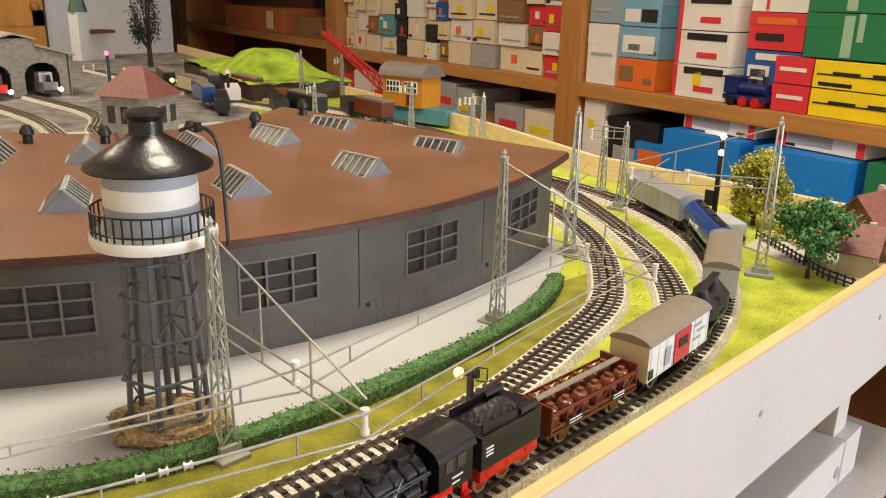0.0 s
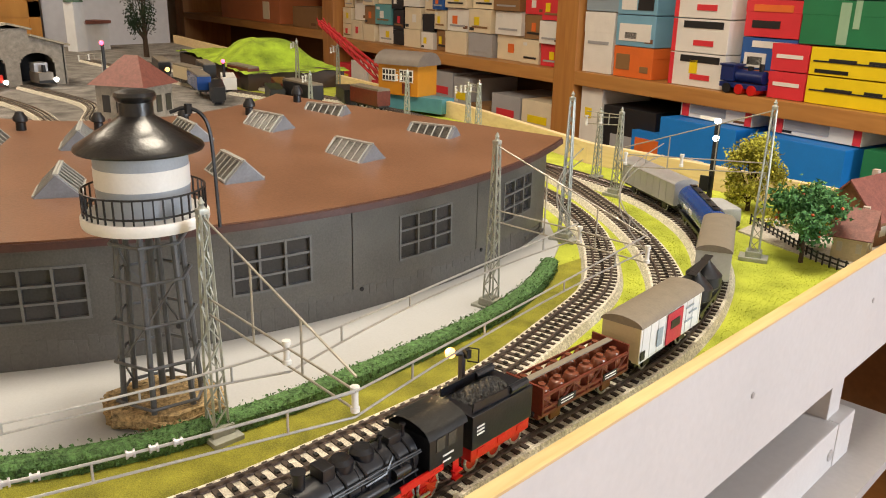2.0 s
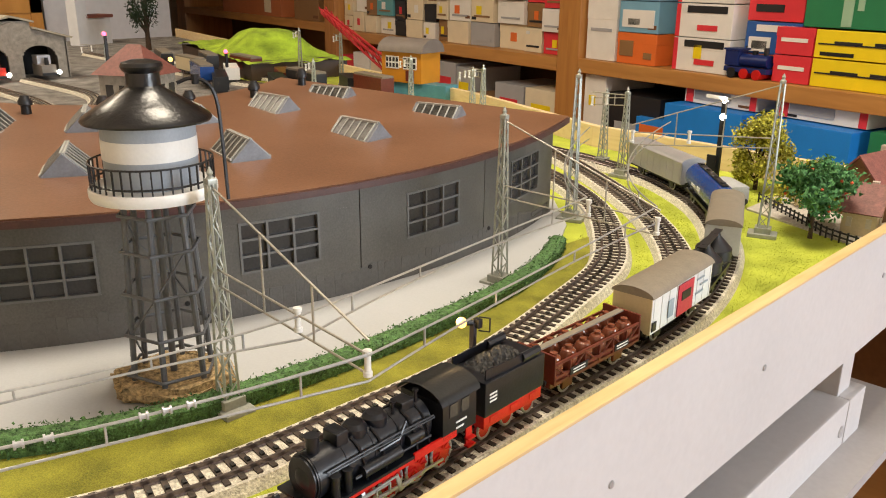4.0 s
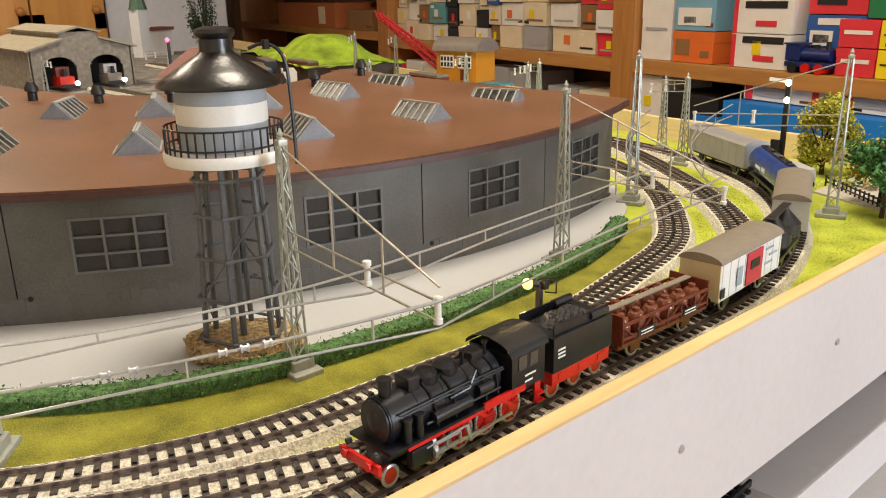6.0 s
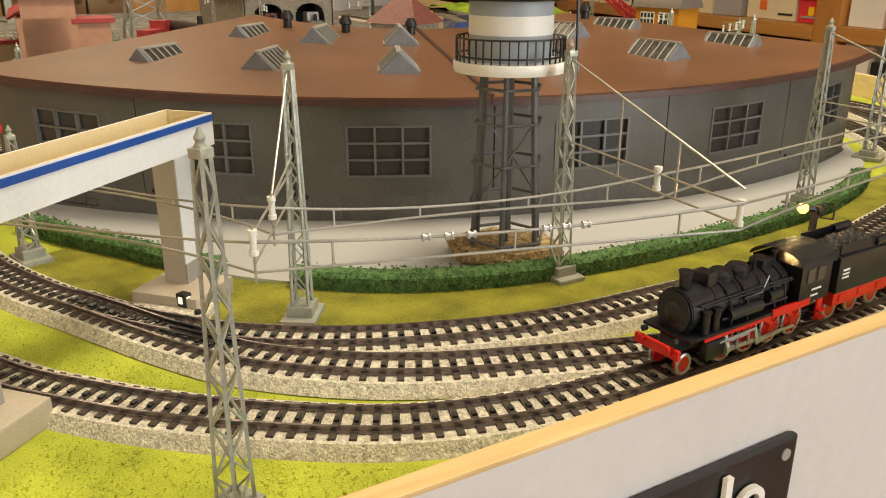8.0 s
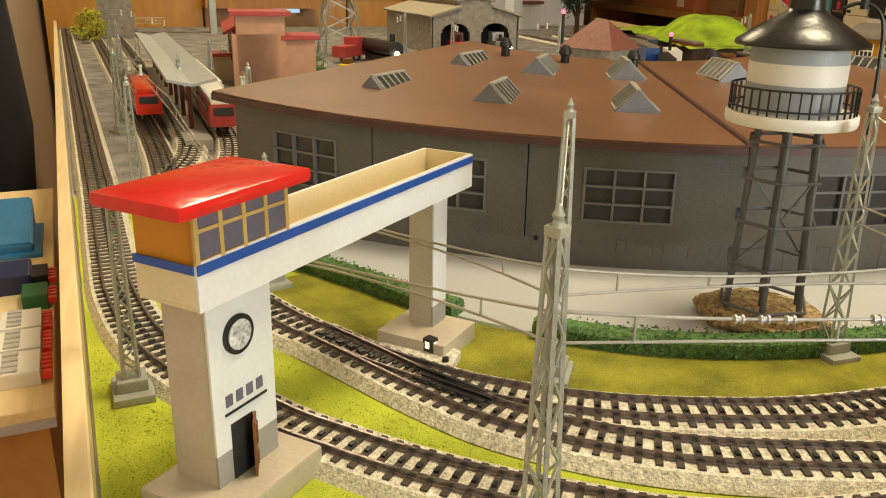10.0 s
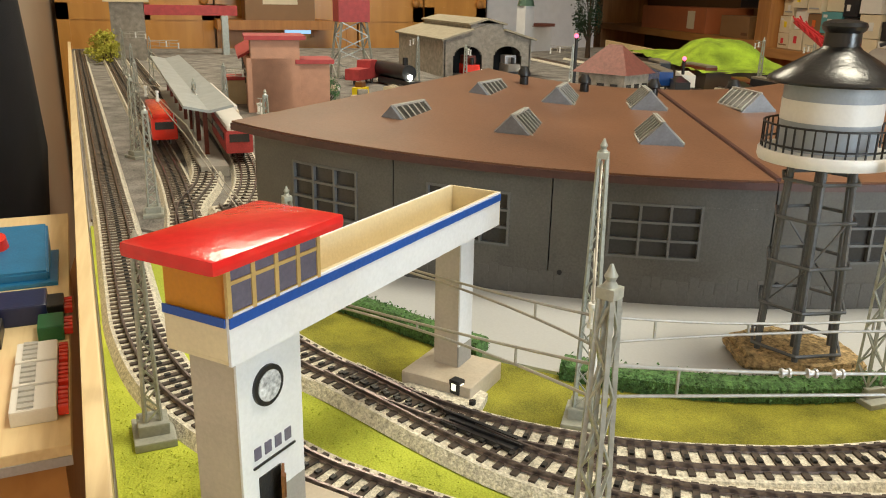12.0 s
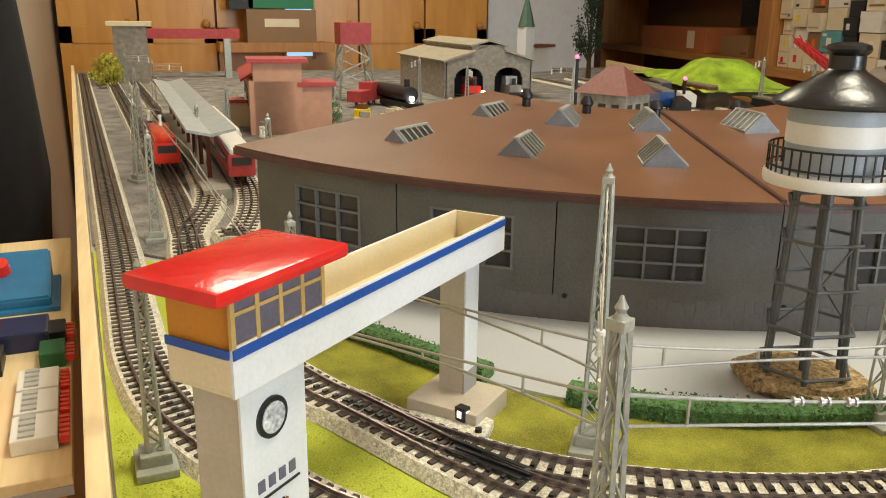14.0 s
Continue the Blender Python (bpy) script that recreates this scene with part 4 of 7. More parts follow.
for s in (-1, 1):
    # ladder steps under the cab, air pump, feed pipes and handrail posts
    for z in (0.0062, 0.0098):
        bm = B()
        box(bm, (-0.0455, s * 0.0128, z), (0.0055, 0.003, 0.0007))
        part("cab_step", bm, LOCORED, loco)
    bm = B()
    box(bm, (-0.0455, s * 0.0117, 0.0105), (0.0042, 0.0008, 0.0105))
    part("step_plate", bm, LOCORED, loco)
    for x in (0.030, 0.0365):
        bm = B()
        rod(bm, (x, s * 0.0108, 0.0172), (x, s * 0.0108, 0.026), 0.0019, seg=12)
        rod(bm, (x, s * 0.0108, 0.026), (x, s * 0.0108, 0.0268), 0.0023, seg=12)
        part("air_pump", bm, LOCOBLACK, loco, smooth=True)
    for x, r in ((0.0105, 0.0006), (0.0215, 0.0006), (-0.0085, 0.0008), (-0.0165, 0.0005)):
        bm = B()
        tube(bm, [(x, s * 0.0035, 0.0342), (x - 0.0006, s * 0.0078, 0.0312), (x - 0.0012, s * 0.0104, 0.0262), (x - 0.0022, s * 0.0108, 0.0172)], r)
        part("feed_pipe", bm, LOCOBLACK, loco, smooth=True)
    bm = B()
    tube(bm, [(0.038, s * 0.0104, 0.0282), (0.012, s * 0.0110, 0.0284), (-0.022, s * 0.0112, 0.0284)], 0.00035)
    part("handrail", bm, LOCOBLACK, loco)
    bm = B()
    rod(bm, (-0.02, s * 0.0106, 0.0205), (0.026, s * 0.0108, 0.0205), 0.0007, seg=8)
    part("steam_pipe", bm, LOCOBLACK, loco)
bm = B()
rod(bm, (h - 0.013, 0, 0.032), (h - 0.013, 0, 0.0402), 0.0025, 0.0029, seg=14)
rod(bm, (h - 0.013, 0, 0.0402), (h - 0.013, 0, 0.0408), 0.0033, seg=14)
part("chimney", bm, LOCOBLACK, loco, smooth=True)
bm = B()
box(bm, (0.0265, 0, 0.0355), (0.0065, 0.009, 0.006), bevel=0.0008)
part("sand_box", bm, LOCOBLACK, loco)
bm = B()
box(bm, (-0.0125, 0, 0.0345), (0.008, 0.008, 0.005), bevel=0.0008)
part("valve_cover", bm, LOCOBLACK, loco)
for k, x in enumerate((-0.019, -0.0045)):
    bm = B()
    rod(bm, (x, 0.002, 0.033), (x, 0.002, 0.0395), 0.0008)
    rod(bm, (x, 0.002, 0.0385), (x, 0.002, 0.0395), 0.0014)
    part("safety_valve", bm, LOCOBLACK, loco)
for x, r, hh in ((0.0165, 0.0056, 0.0378), (0.0045, 0.0056, 0.0378)):
    bm = B()
    lathe(bm, [(r, 0.031), (r, hh - 0.002), (r * 0.7, hh - 0.0003), (r * 0.2, hh)], 18, (x, 0, 0))
    part("dome", bm, LOCOBLACK, loco, smooth=True)
bm = B()
for s in (-1, 1):
    tube(bm, [(h - 0.012, s * 0.0098, 0.029), (0.0, s * 0.0102, 0.0295), (-0.022, s * 0.0105, 0.029)], 0.0005)
    rod(bm, (0.0, s * 0.0105, 0.0215), (0.022, s * 0.0105, 0.0215), 0.0028, seg=12)
    rod(bm, (-0.014, s * 0.0105, 0.024), (-0.005, s * 0.0105, 0.024), 0.0024, seg=12)
    tube(bm, [(-0.005, s * 0.0098, 0.033), (0.0, s * 0.0106, 0.027), (0.012, s * 0.0106, 0.0265)], 0.0007)
part("pipework", bm, LOCOBLACK, loco, smooth=True)
bm = B()
box(bm, (0.003, 0, 0.0165), (LL - 0.014, 0.0262, 0.0013))
part("footplate", bm, LOCOBLACK, loco)
for s in (-1, 1):
    bm = B()
    box(bm, (0.004, s * 0.0124, 0.0150), (LL - 0.036, 0.0008, 0.0018))
    box(bm, (-0.021, s * 0.0128, 0.0165), (0.028, 0.0012, 0.0032))
    for x in (0.024, 0.008, -0.008, -0.024):
        bar(bm, (x + 0.004, s * 0.0105, 0.0142), (x - 0.003, s * 0.0105, 0.0105), 0.0012, 0.0014)
    part("red_valance", bm, LOCORED, loco, "red running-board edge")
    bm = B()
    box(bm, (h - 0.022, s * 0.0112, 0.0095), (0.013, 0.0035, 0.0082), bevel=0.001)
    part("cylinder", bm, LOCOBLACK, loco)
    bm = B()
    bar(bm, (0.02, s * 0.0112, 0.0058), (-0.028, s * 0.0112, 0.0058), 0.0008, 0.0012)
    part("coupling_rod", bm, METAL, loco, "bright steel rods")
    bm = B()
    bar(bm, (h - 0.026, s * 0.0122, 0.0082), (-0.010, s * 0.0122, 0.0060), 0.0008, 0.0011)
    part("connecting_rod", bm, METAL, loco, "bright steel rods")
    bm = B()
    for z in (0.0112, 0.0068):
        bar(bm, (h - 0.030, s * 0.0126, z), (0.008, s * 0.0126, z), 0.0007, 0.0009)
    for x in (h - 0.030, 0.016, 0.008):
        bar(bm, (x, s * 0.0126, 0.0064), (x, s * 0.0126, 0.0116), 0.0007, 0.0012)
    part("slide_bar", bm, METAL, loco, "bright slide bars")
    bm = B()
    bar(bm, (0.004, s * 0.0127, 0.0128), (0.001, s * 0.0127, 0.0048), 0.0009, 0.0018)
    bar(bm, (0.004, s * 0.0127, 0.0125), (h - 0.024, s * 0.0127, 0.0118), 0.0006, 0.0008)
    bar(bm, (0.001, s * 0.0127, 0.0052), (-0.012, s * 0.0127, 0.0066), 0.0006, 0.0009)
    part("valve_gear", bm, METAL, loco, "bright valve gear")
    bm = B()
    rod(bm, (h - 0.0295, s * 0.0112, 0.0082), (h - 0.0275, s * 0.0112, 0.0082), 0.0034, seg=16)
    rod(bm, (h - 0.0295, s * 0.0112, 0.0125), (h - 0.0275, s * 0.0112, 0.0125), 0.0018, seg=12)
    part("cylinder_cover", bm, METAL, loco, "bright cylinder end cover", smooth=True)
    bm = B()
    rod(bm, (h - 0.001, s * 0.0085, 0.0165), (h + 0.0012, s * 0.0085, 0.0165), 0.0013, seg=12)
    part("head_lamp", bm, LOCOBLACK, loco)
bm = B()
box(bm, (0.0, 0, 0.0115), (LL - 0.012, 0.0095, 0.0058))
part("frame", bm, LOCOBLACK, loco)
for k in range(4):
    wheelset(loco, 0.020 - 0.0165 * k, 0.0075, LOCORED, 0.0074)
wheelset(loco, h - 0.008, 0.0045, LOCORED, 0.0066)
bm = B()
box(bm, (h + 0.001, 0, 0.0118), (0.0018, 0.0245, 0.0042), bevel=0.0004)
part("buffer_beam", bm, LOCORED, loco, "red buffer beam")
buffers(loco, h + 0.001, LOCORED, 0.013)
bm = B()
box(bm, (-0.037, 0, 0.0245), (0.0235, 0.0268, 0.0172))
cabn = part("cab", bm, LOCOBLACK, loco)
for s in (-1, 1):
    for x in (-0.0405, -0.0325):
        bm = B()
        box(bm, (x, s * 0.0135, 0.0285), (0.0055, 0.0005, 0.0062))
        part("cab_window", bm, material("cab_window_dull", (0.05, 0.05, 0.045), 0.2), cabn)
bm = B()
for s in (-1, 1):
    for k in range(2):
        box(bm, (-0.038 + 0.001 * k, s * 0.0136, 0.0218 - 0.0028 * k), (0.0075 - 0.002 * k, 0.0003, 0.0008))
part("lettering", bm, WHITE, cabn)
bm = B()
n = 10
rows = []
for x in (-0.0505, -0.0235):
    rows.append([bm.verts.new((x, 0.0145 * math.cos(math.pi * i / n), 0.0328 + 0.0062 * math.sin(math.pi * i / n))) for i in range(n + 1)])
for i in range(n):
    bm.faces.new((rows[0][i], rows[0][i + 1], rows[1][i + 1], rows[1][i]))
bmesh.ops.solidify(bm, geom=bm.faces[:], thickness=0.0009)
part("cab_roof", bm, material("cab_roof_grey", (0.03, 0.03, 0.03), 0.5), loco, smooth=True)

TL = 0.051
tender = thing("tender", seat(LL + 0.003, TL) @ Matrix.Diagonal((1, 1, 1.09, 1)), "black coal tender on a red frame behind the locomotive", "tender")
bm = B()
box(bm, (0, 0, 0.0232), (TL - 0.003, 0.0265, 0.0171), bevel=0.0006)
part("water_tank", bm, LOCOBLACK, tender)
bm = B()
bmesh.ops.create_grid(bm, x_segments=22, y_segments=10, size=0.5, matrix=Matrix.Translation((0.002, 0, 0.0312)) @ Matrix.Diagonal((TL - 0.016, 0.019, 1, 1)))
random.seed(9)
for v in bm.verts:
    e = max(abs(v.co.x) / (TL / 2 - 0.008), abs(v.co.y) / 0.0095)
    v.co.z += (0.0055 * (1 - e * e) + random.uniform(-0.0008, 0.0008)) if e < 0.99 else -0.001
part("coal_load", bm, COAL, tender, "heap of black coal")
for s in (-1, 1):
    bm = B()
    bar(bm, (-TL / 2 + 0.008, s * 0.0118, 0.0335), (TL / 2 - 0.004, s * 0.0108, 0.0345), 0.0008, 0.0048)
    part("coal_rail", bm, LOCOBLACK, tender)
    bm = B()
    rod(bm, (-0.02, s * 0.0115, 0.0345), (-0.006, s * 0.0115, 0.0345), 0.0022)
    part("tool_box", bm, LOCOBLACK, tender)
bm = B()
box(bm, (0, 0, 0.0115), (TL - 0.004, 0.0245, 0.0065), bevel=0.0004)
part("frame", bm, LOCORED, tender)
for s in (-1, 1):
    for x in (-0.016, 0.0, 0.016):
        bm = B()
        box(bm, (x, s * 0.0124, 0.0118), (0.006, 0.0006, 0.0030))
        part("axle_box", bm, LOCORED, tender)
bm = B()
for s in (-1, 1):
    for k in range(3):
        box(bm, (0.018, s * 0.0134, 0.0255 - 0.0018 * k), (0.0055, 0.0003, 0.0008))
part("lettering", bm, WHITE, tender)
for x in (-0.018, 0.0, 0.018):
    wheelset(tender, x, 0.0052, LOCORED)
buffers(tender, -TL / 2)


def underframe(w, l, mat=BLACK):
    bm = B()
    box(bm, (0, 0, 0.0098), (l, 0.021, 0.0028))
    for s in (-1, 1):
        for x in (-l * 0.3, l * 0.3):
            box(bm, (x, s * 0.0092, 0.0066), (0.009, 0.0016, 0.0055), bevel=0.0004)
    part("underframe", bm, mat, w)
    for x in (-l * 0.3, l * 0.3):
        wheelset(w, x, 0.0056, BLACK)
    buffers(w, l / 2)
    buffers(w, -l / 2)


pos = LL + TL + 0.012
PL = 0.082
pot = thing("pot_wagon", seat(pos, PL), "oxide-brown acid pot wagon with rows of glossy pots", "freight wagon", "freight wagons")
underframe(pot, PL, OXIDE)
bm = B()
box(bm, (0, 0, 0.0122), (PL, 0.0265, 0.0016))
for s in (-1, 1):
    for z in (0.0155, 0.0235):
        bar(bm, (-PL / 2, s * 0.0128, z), (PL / 2, s * 0.0128, z), 0.0011, 0.0016)
    for k in range(7):
        x = -PL / 2 + PL * k / 6
        bar(bm, (x, s * 0.0128, 0.012), (x, s * 0.0128, 0.0238), 0.001, 0.0014)
        if k < 6:
            bar(bm, (x, s * 0.0128, 0.0125 if k % 2 else 0.023), (x + PL / 6, s * 0.0128, 0.023 if k % 2 else 0.0125), 0.0008)
    box(bm, (s * PL / 2, 0, 0.0205), (0.0014, 0.0265, 0.0165))
part("frame", bm, OXIDE, pot)
for i in range(6):
    for s in (-1, 1):
        bm = B()
        lathe(bm, [(0.004, 0.013), (0.0056, 0.016), (0.0056, 0.0215), (0.004, 0.0245), (0.0022, 0.0252), (0.0022, 0.027), (0.0008, 0.0275)], 14, (-PL / 2 + PL * (i + 0.5) / 6, s * 0.0064, 0))
        part("acid_pot", bm, POTBROWN, pot, smooth=True)
bm = B()
box(bm, (0, 0, 0.0285), (PL - 0.002, 0.004, 0.0008))
part("walkway", bm, VANROOF, pot)
for s in (-1, 1):
    for x, l in ((0.02, 0.016), (-0.022, 0.014)):
        bm = B()
        box(bm, (x, s * 0.0137, 0.0155), (l, 0.0005, 0.0042))
        tab = part("data_panel", bm, BLACK, pot)
for s in (-1, 1):
    for x, l in ((0.02, 0.011), (-0.022, 0.011)):
        for k in (-1, 1):
            bm = B()
            box(bm, (x, s * 0.01405, 0.0155 + k * 0.0009), (l, 0.0003, 0.0006))
            part("lettering", bm, WHITE, tab)
pos += PL + 0.010


def van(length, body, roof, label, ends=None, height=0.0245):
    global pos
    v = thing("covered_van", seat(pos, length), label, "freight wagon", "freight wagons")
    underframe(v, length - 0.004)
    bm = B()
    box(bm, (0, 0, 0.0112 + height / 2), (length - 0.003, 0.0268, height), bevel=0.0003)
    part("body", bm, body, v)
    rib = box_mesh("side_rib", (0.0007, 0.0006, height - 0.002), body)
    for s in (-1, 1):
        for k in range(9):
            mesh_part("side_rib", rib, v, Matrix.Translation((-length / 2 + 0.004 + (length - 0.008) * k / 8, s * 0.0135, 0.0112 + height / 2)))
    if ends:
        for s in (-1, 1):
            bm = B()
            box(bm, (s * (length / 2 - 0.0012), 0, 0.0112 + height / 2), (0.0009, 0.0266, height - 0.0004))
            part("end_panel", bm, ends, v)
    bm = B()
    n = 10
    rows = []
    for x in (-length / 2, length / 2):
        rows.append([bm.verts.new((x, 0.0145 * math.cos(math.pi * i / n), 0.0108 + height + 0.0055 * math.sin(math.pi * i / n))) for i in range(n + 1)])
    for i in range(n):
        bm.faces.new((rows[0][i], rows[0][i + 1], rows[1][i + 1], rows[1][i]))
    bm.faces.new(rows[0])
    bm.faces.new(rows[1][::-1])
    bm.faces.new((rows[0][0], rows[1][0], rows[1][-1], rows[0][-1]))
    part("roof", bm, roof, v, smooth=True)
    pos += length + 0.010
    return v


fridge = van(0.092, material("van_white", (0.72, 0.72, 0.72), 0.35, spread=0.05), VANROOF, "white refrigerator van with red panel and beige roof", VANCREAM)
for s in (-1, 1):
    bm = B()
    box(bm, (-0.002, s * 0.0142, 0.0232), (0.023, 0.0006, 0.0215))
    part("red_panel", bm, material("crimson_panel", (0.5, 0.02, 0.06), 0.35), fridge)
PRINTBLUE = material("print_grey_blue", (0.3, 0.36, 0.42), 0.4)
for s in (-1, 1):
    plates = [("dark_plate", BLACK, (-0.002, s * 0.0147, 0.0255), (0.013, 0.0004, 0.006)),
              ("dark_plate", BLACK, (0.0415, s * 0.0141, 0.0165), (0.0055, 0.0004, 0.006)),
              ("print_block", PRINTBLUE, (0.019, s * 0.0141, 0.022), (0.0075, 0.0004, 0.012))]
    plates += [("print_bar", PRINTBLUE, (-0.025 - 0.006 * (k % 2), s * 0.0141, 0.030 - 0.005 * k), (0.012, 0.0004, 0.0012)) for k in range(3)]
    for name, mat, at, size in plates:
        bm = B()
        box(bm, at, size)
        part(name, bm, mat, fridge)
silo = thing("silo_wagon", seat(pos, 0.07), "black twin-cone silo wagon", "freight wagon", "freight wagons")
underframe(silo, 0.066)
for x in (-0.016, 0.016):
    bm = B()
    lathe(bm, [(0.006, 0.011), (0.0135, 0.018), (0.0135, 0.026), (0.004, 0.036), (0.0035, 0.038)], 24, (x, 0, 0))
    part("hopper", bm, BLACK, silo, smooth=True)
bm = B()
box(bm, (0, 0, 0.0375), (0.055, 0.006, 0.0008))
part("walkway", bm, BLACK, silo)
pos += 0.08
van(0.105, material("van_pale_grey", (0.5, 0.5, 0.48), 0.4, spread=0.06), VANROOF, "pale grey covered van with brown-grey roof")
tank = thing("tank_wagon", seat(pos, 0.115), "blue model tank wagon with white side print", "freight wagon", "freight wagons")
underframe(tank, 0.11)
bm = B()
rod(bm, (-0.052, 0, 0.0245), (0.052, 0, 0.0245), 0.0135, seg=32)
for s in (-1, 1):
    rod(bm, (s * 0.052, 0, 0.0245), (s * 0.055, 0, 0.0245), 0.0135, 0.009, seg=32)
part("tank", bm, TANKBLUE, tank, smooth=True)
bm = B()
box(bm, (0, 0, 0.0388), (0.10, 0.006, 0.0009))
for x in (-0.04, -0.015, 0.015, 0.04):
    rod(bm, (x, 0, 0.037), (x, 0, 0.0405), 0.0025, seg=12)
part("walkway", bm, BLACK, tank)
bm = B()
for s in (-1, 1):
    box(bm, (0.006, s * 0.01345, 0.0245), (0.012, 0.0006, 0.004))
    box(bm, (-0.014, s * 0.01345, 0.0235), (0.018, 0.0006, 0.003))
part("white_print", bm, WHITE, tank)
pos += 0.125
van(0.125, SILVER, SILVER, "long silver-grey van with ribbed roof", None, 0.024)

# ---- signals and small line-side things ----
def post_lamp(p, h, label):
    t = thing("lit_signal_post", pose(*p, 0), label, "signal")
    bm = B()
    box(bm, (0, 0, 0.0065), (0.0062, 0.0062, 0.013), bevel=0.0006)
    part("relay_box", bm, MASTBASE, t)
    bm = B()
    bar(bm, (0, 0, 0.012), (0, 0, h), 0.0032, 0.0024)
    part("post", bm, material("weathered_violet_grey", (0.07, 0.06, 0.075), 0.5), t)
    bm = B()
    rod(bm, (0.0, 0.0, h), (-0.002, -0.004, h + 0.0005), 0.0017)
    box(bm, (0.002, 0.0015, h), (0.0042, 0.003, 0.005))
    part("lamp_head", bm, BLACK, t)
    bm = B()
    for z in (h - 0.004, h + 0.004):
        bar(bm, (0.003, 0.001, z), (0.0085, 0.004, z), 0.0006)
    bar(bm, (0.0085, 0.004, h - 0.004), (0.0085, 0.004, h + 0.004), 0.0006)
    part("bracket", bm, BLACK, t)
    bm = B()
    bmesh.ops.create_uvsphere(bm, u_segments=14, v_segments=10, radius=0.0030, matrix=Matrix.Translation((-0.0035, -0.0055, h + 0.0005)))
    part("bulb", bm, material("warm_bulb", (1.0, 0.5, 0.13), 0.3, emit=3.6, bump=0), t, "glowing warm bulb", smooth=True)
    return t


post_lamp((-0.06, 0.392), 0.052, "lit signal post with glowing warm bulb")
bulb = bpy.data.lights.new("bulb_glow", "POINT")
bulb.energy, bulb.color, bulb.shadow_soft_size = 0.06, (1.0, 0.66, 0.3), 0.003
new("bulb_glow", bulb).location = (-0.066, 0.384, 0.056)
t = thing("track_marker", pose(-0.057, 0.376, 0), "small striped marker post on a round dark foot", "marker post")
bm = B()
lathe(bm, [(0.0062, 0), (0.006, 0.0012), (0.002, 0.0016)], 18)
part("foot", bm, BLACKMATT, t, smooth=True)
bm = B()
bar(bm, (0, 0, 0.001), (0, 0, 0.012), 0.0012)
part("stem", bm, BLACK, t)
for k in range(4):
    bm = B()
    box(bm, (0, 0, 0.0125 + 0.0028 * k), (0.003, 0.0016, 0.0027))
    part("stripe", bm, BLACK if k % 2 else WHITE, t)

semaphore = thing("home_signal", pose(-0.212, 0.972, 0), "dark home signal post with bright lamps", "signal")
bm = B()
bar(bm, (0, 0, 0), (0, 0, 0.1), 0.005, 0.004)
part("post", bm, BLACK, semaphore)
bm = B()
bar(bm, (0.003, 0, 0.102), (-0.02, -0.006, 0.104), 0.0012, 0.004)
part("arm", bm, WHITE, semaphore)
bm = B()
box(bm, (-0.006, -0.004, 0.028), (0.011, 0.003, 0.018))
part("box", bm, BLACK, semaphore)
for z in (0.101, 0.082):
    bm = B()
    bmesh.ops.create_uvsphere(bm, u_segments=12, v_segments=8, radius=0.0036, matrix=Matrix.Translation((0.002, -0.0045, z)))
    part("lamp", bm, material("cold_bulb", (1.0, 0.95, 0.85), 0.3, emit=9, bump=0), semaphore, smooth=True)

# grey tank trailer lying on the grass
t = thing("grey_trailer", Matrix.Translation((-0.168, 0.915, 0)) @ turned(radians(-38)), "rounded pale grey model trailer on the grass", "trailer")
bm = B()
box(bm, (0, 0, 0.0135), (0.05, 0.023, 0.021), bevel=0.006)
part("body", bm, material("pale_grey_body", (0.45, 0.46, 0.47), 0.4), t, smooth=True)
for s in (-1, 1):
    bm = B()
    rod(bm, (0.0245, s * 0.006, 0.0075), (0.0262, s * 0.006, 0.0075), 0.0032, seg=14)
    part("lamp", bm, BLACK, t)
    for x in (-0.015, 0.014):
        bm = B()
        rod(bm, (x, s * 0.0085, 0.004), (x, s * 0.0118, 0.004), 0.004, seg=14)
        part("wheel", bm, BLACK, t)

# ---- trees ----
LEAF_A = material("olive_foliage", (0.26, 0.28, 0.03), 0.9, spread=0.45, scale=300, tint=(0.48, 0.46, 0.06))
LEAF_B = material("deep_green_foliage", (0.03, 0.13, 0.05), 0.9, spread=0.5, scale=300, tint=(0.08, 0.22, 0.07))
LEAF_C = material("dark_fir_foliage", (0.015, 0.035, 0.012), 0.9, spread=0.5, scale=200)
BARK = material("bark", (0.06, 0.035, 0.02), 0.9, spread=0.4, scale=300)
FRUIT = material("orange_fruit", (0.5, 0.08, 0.02), 0.5)


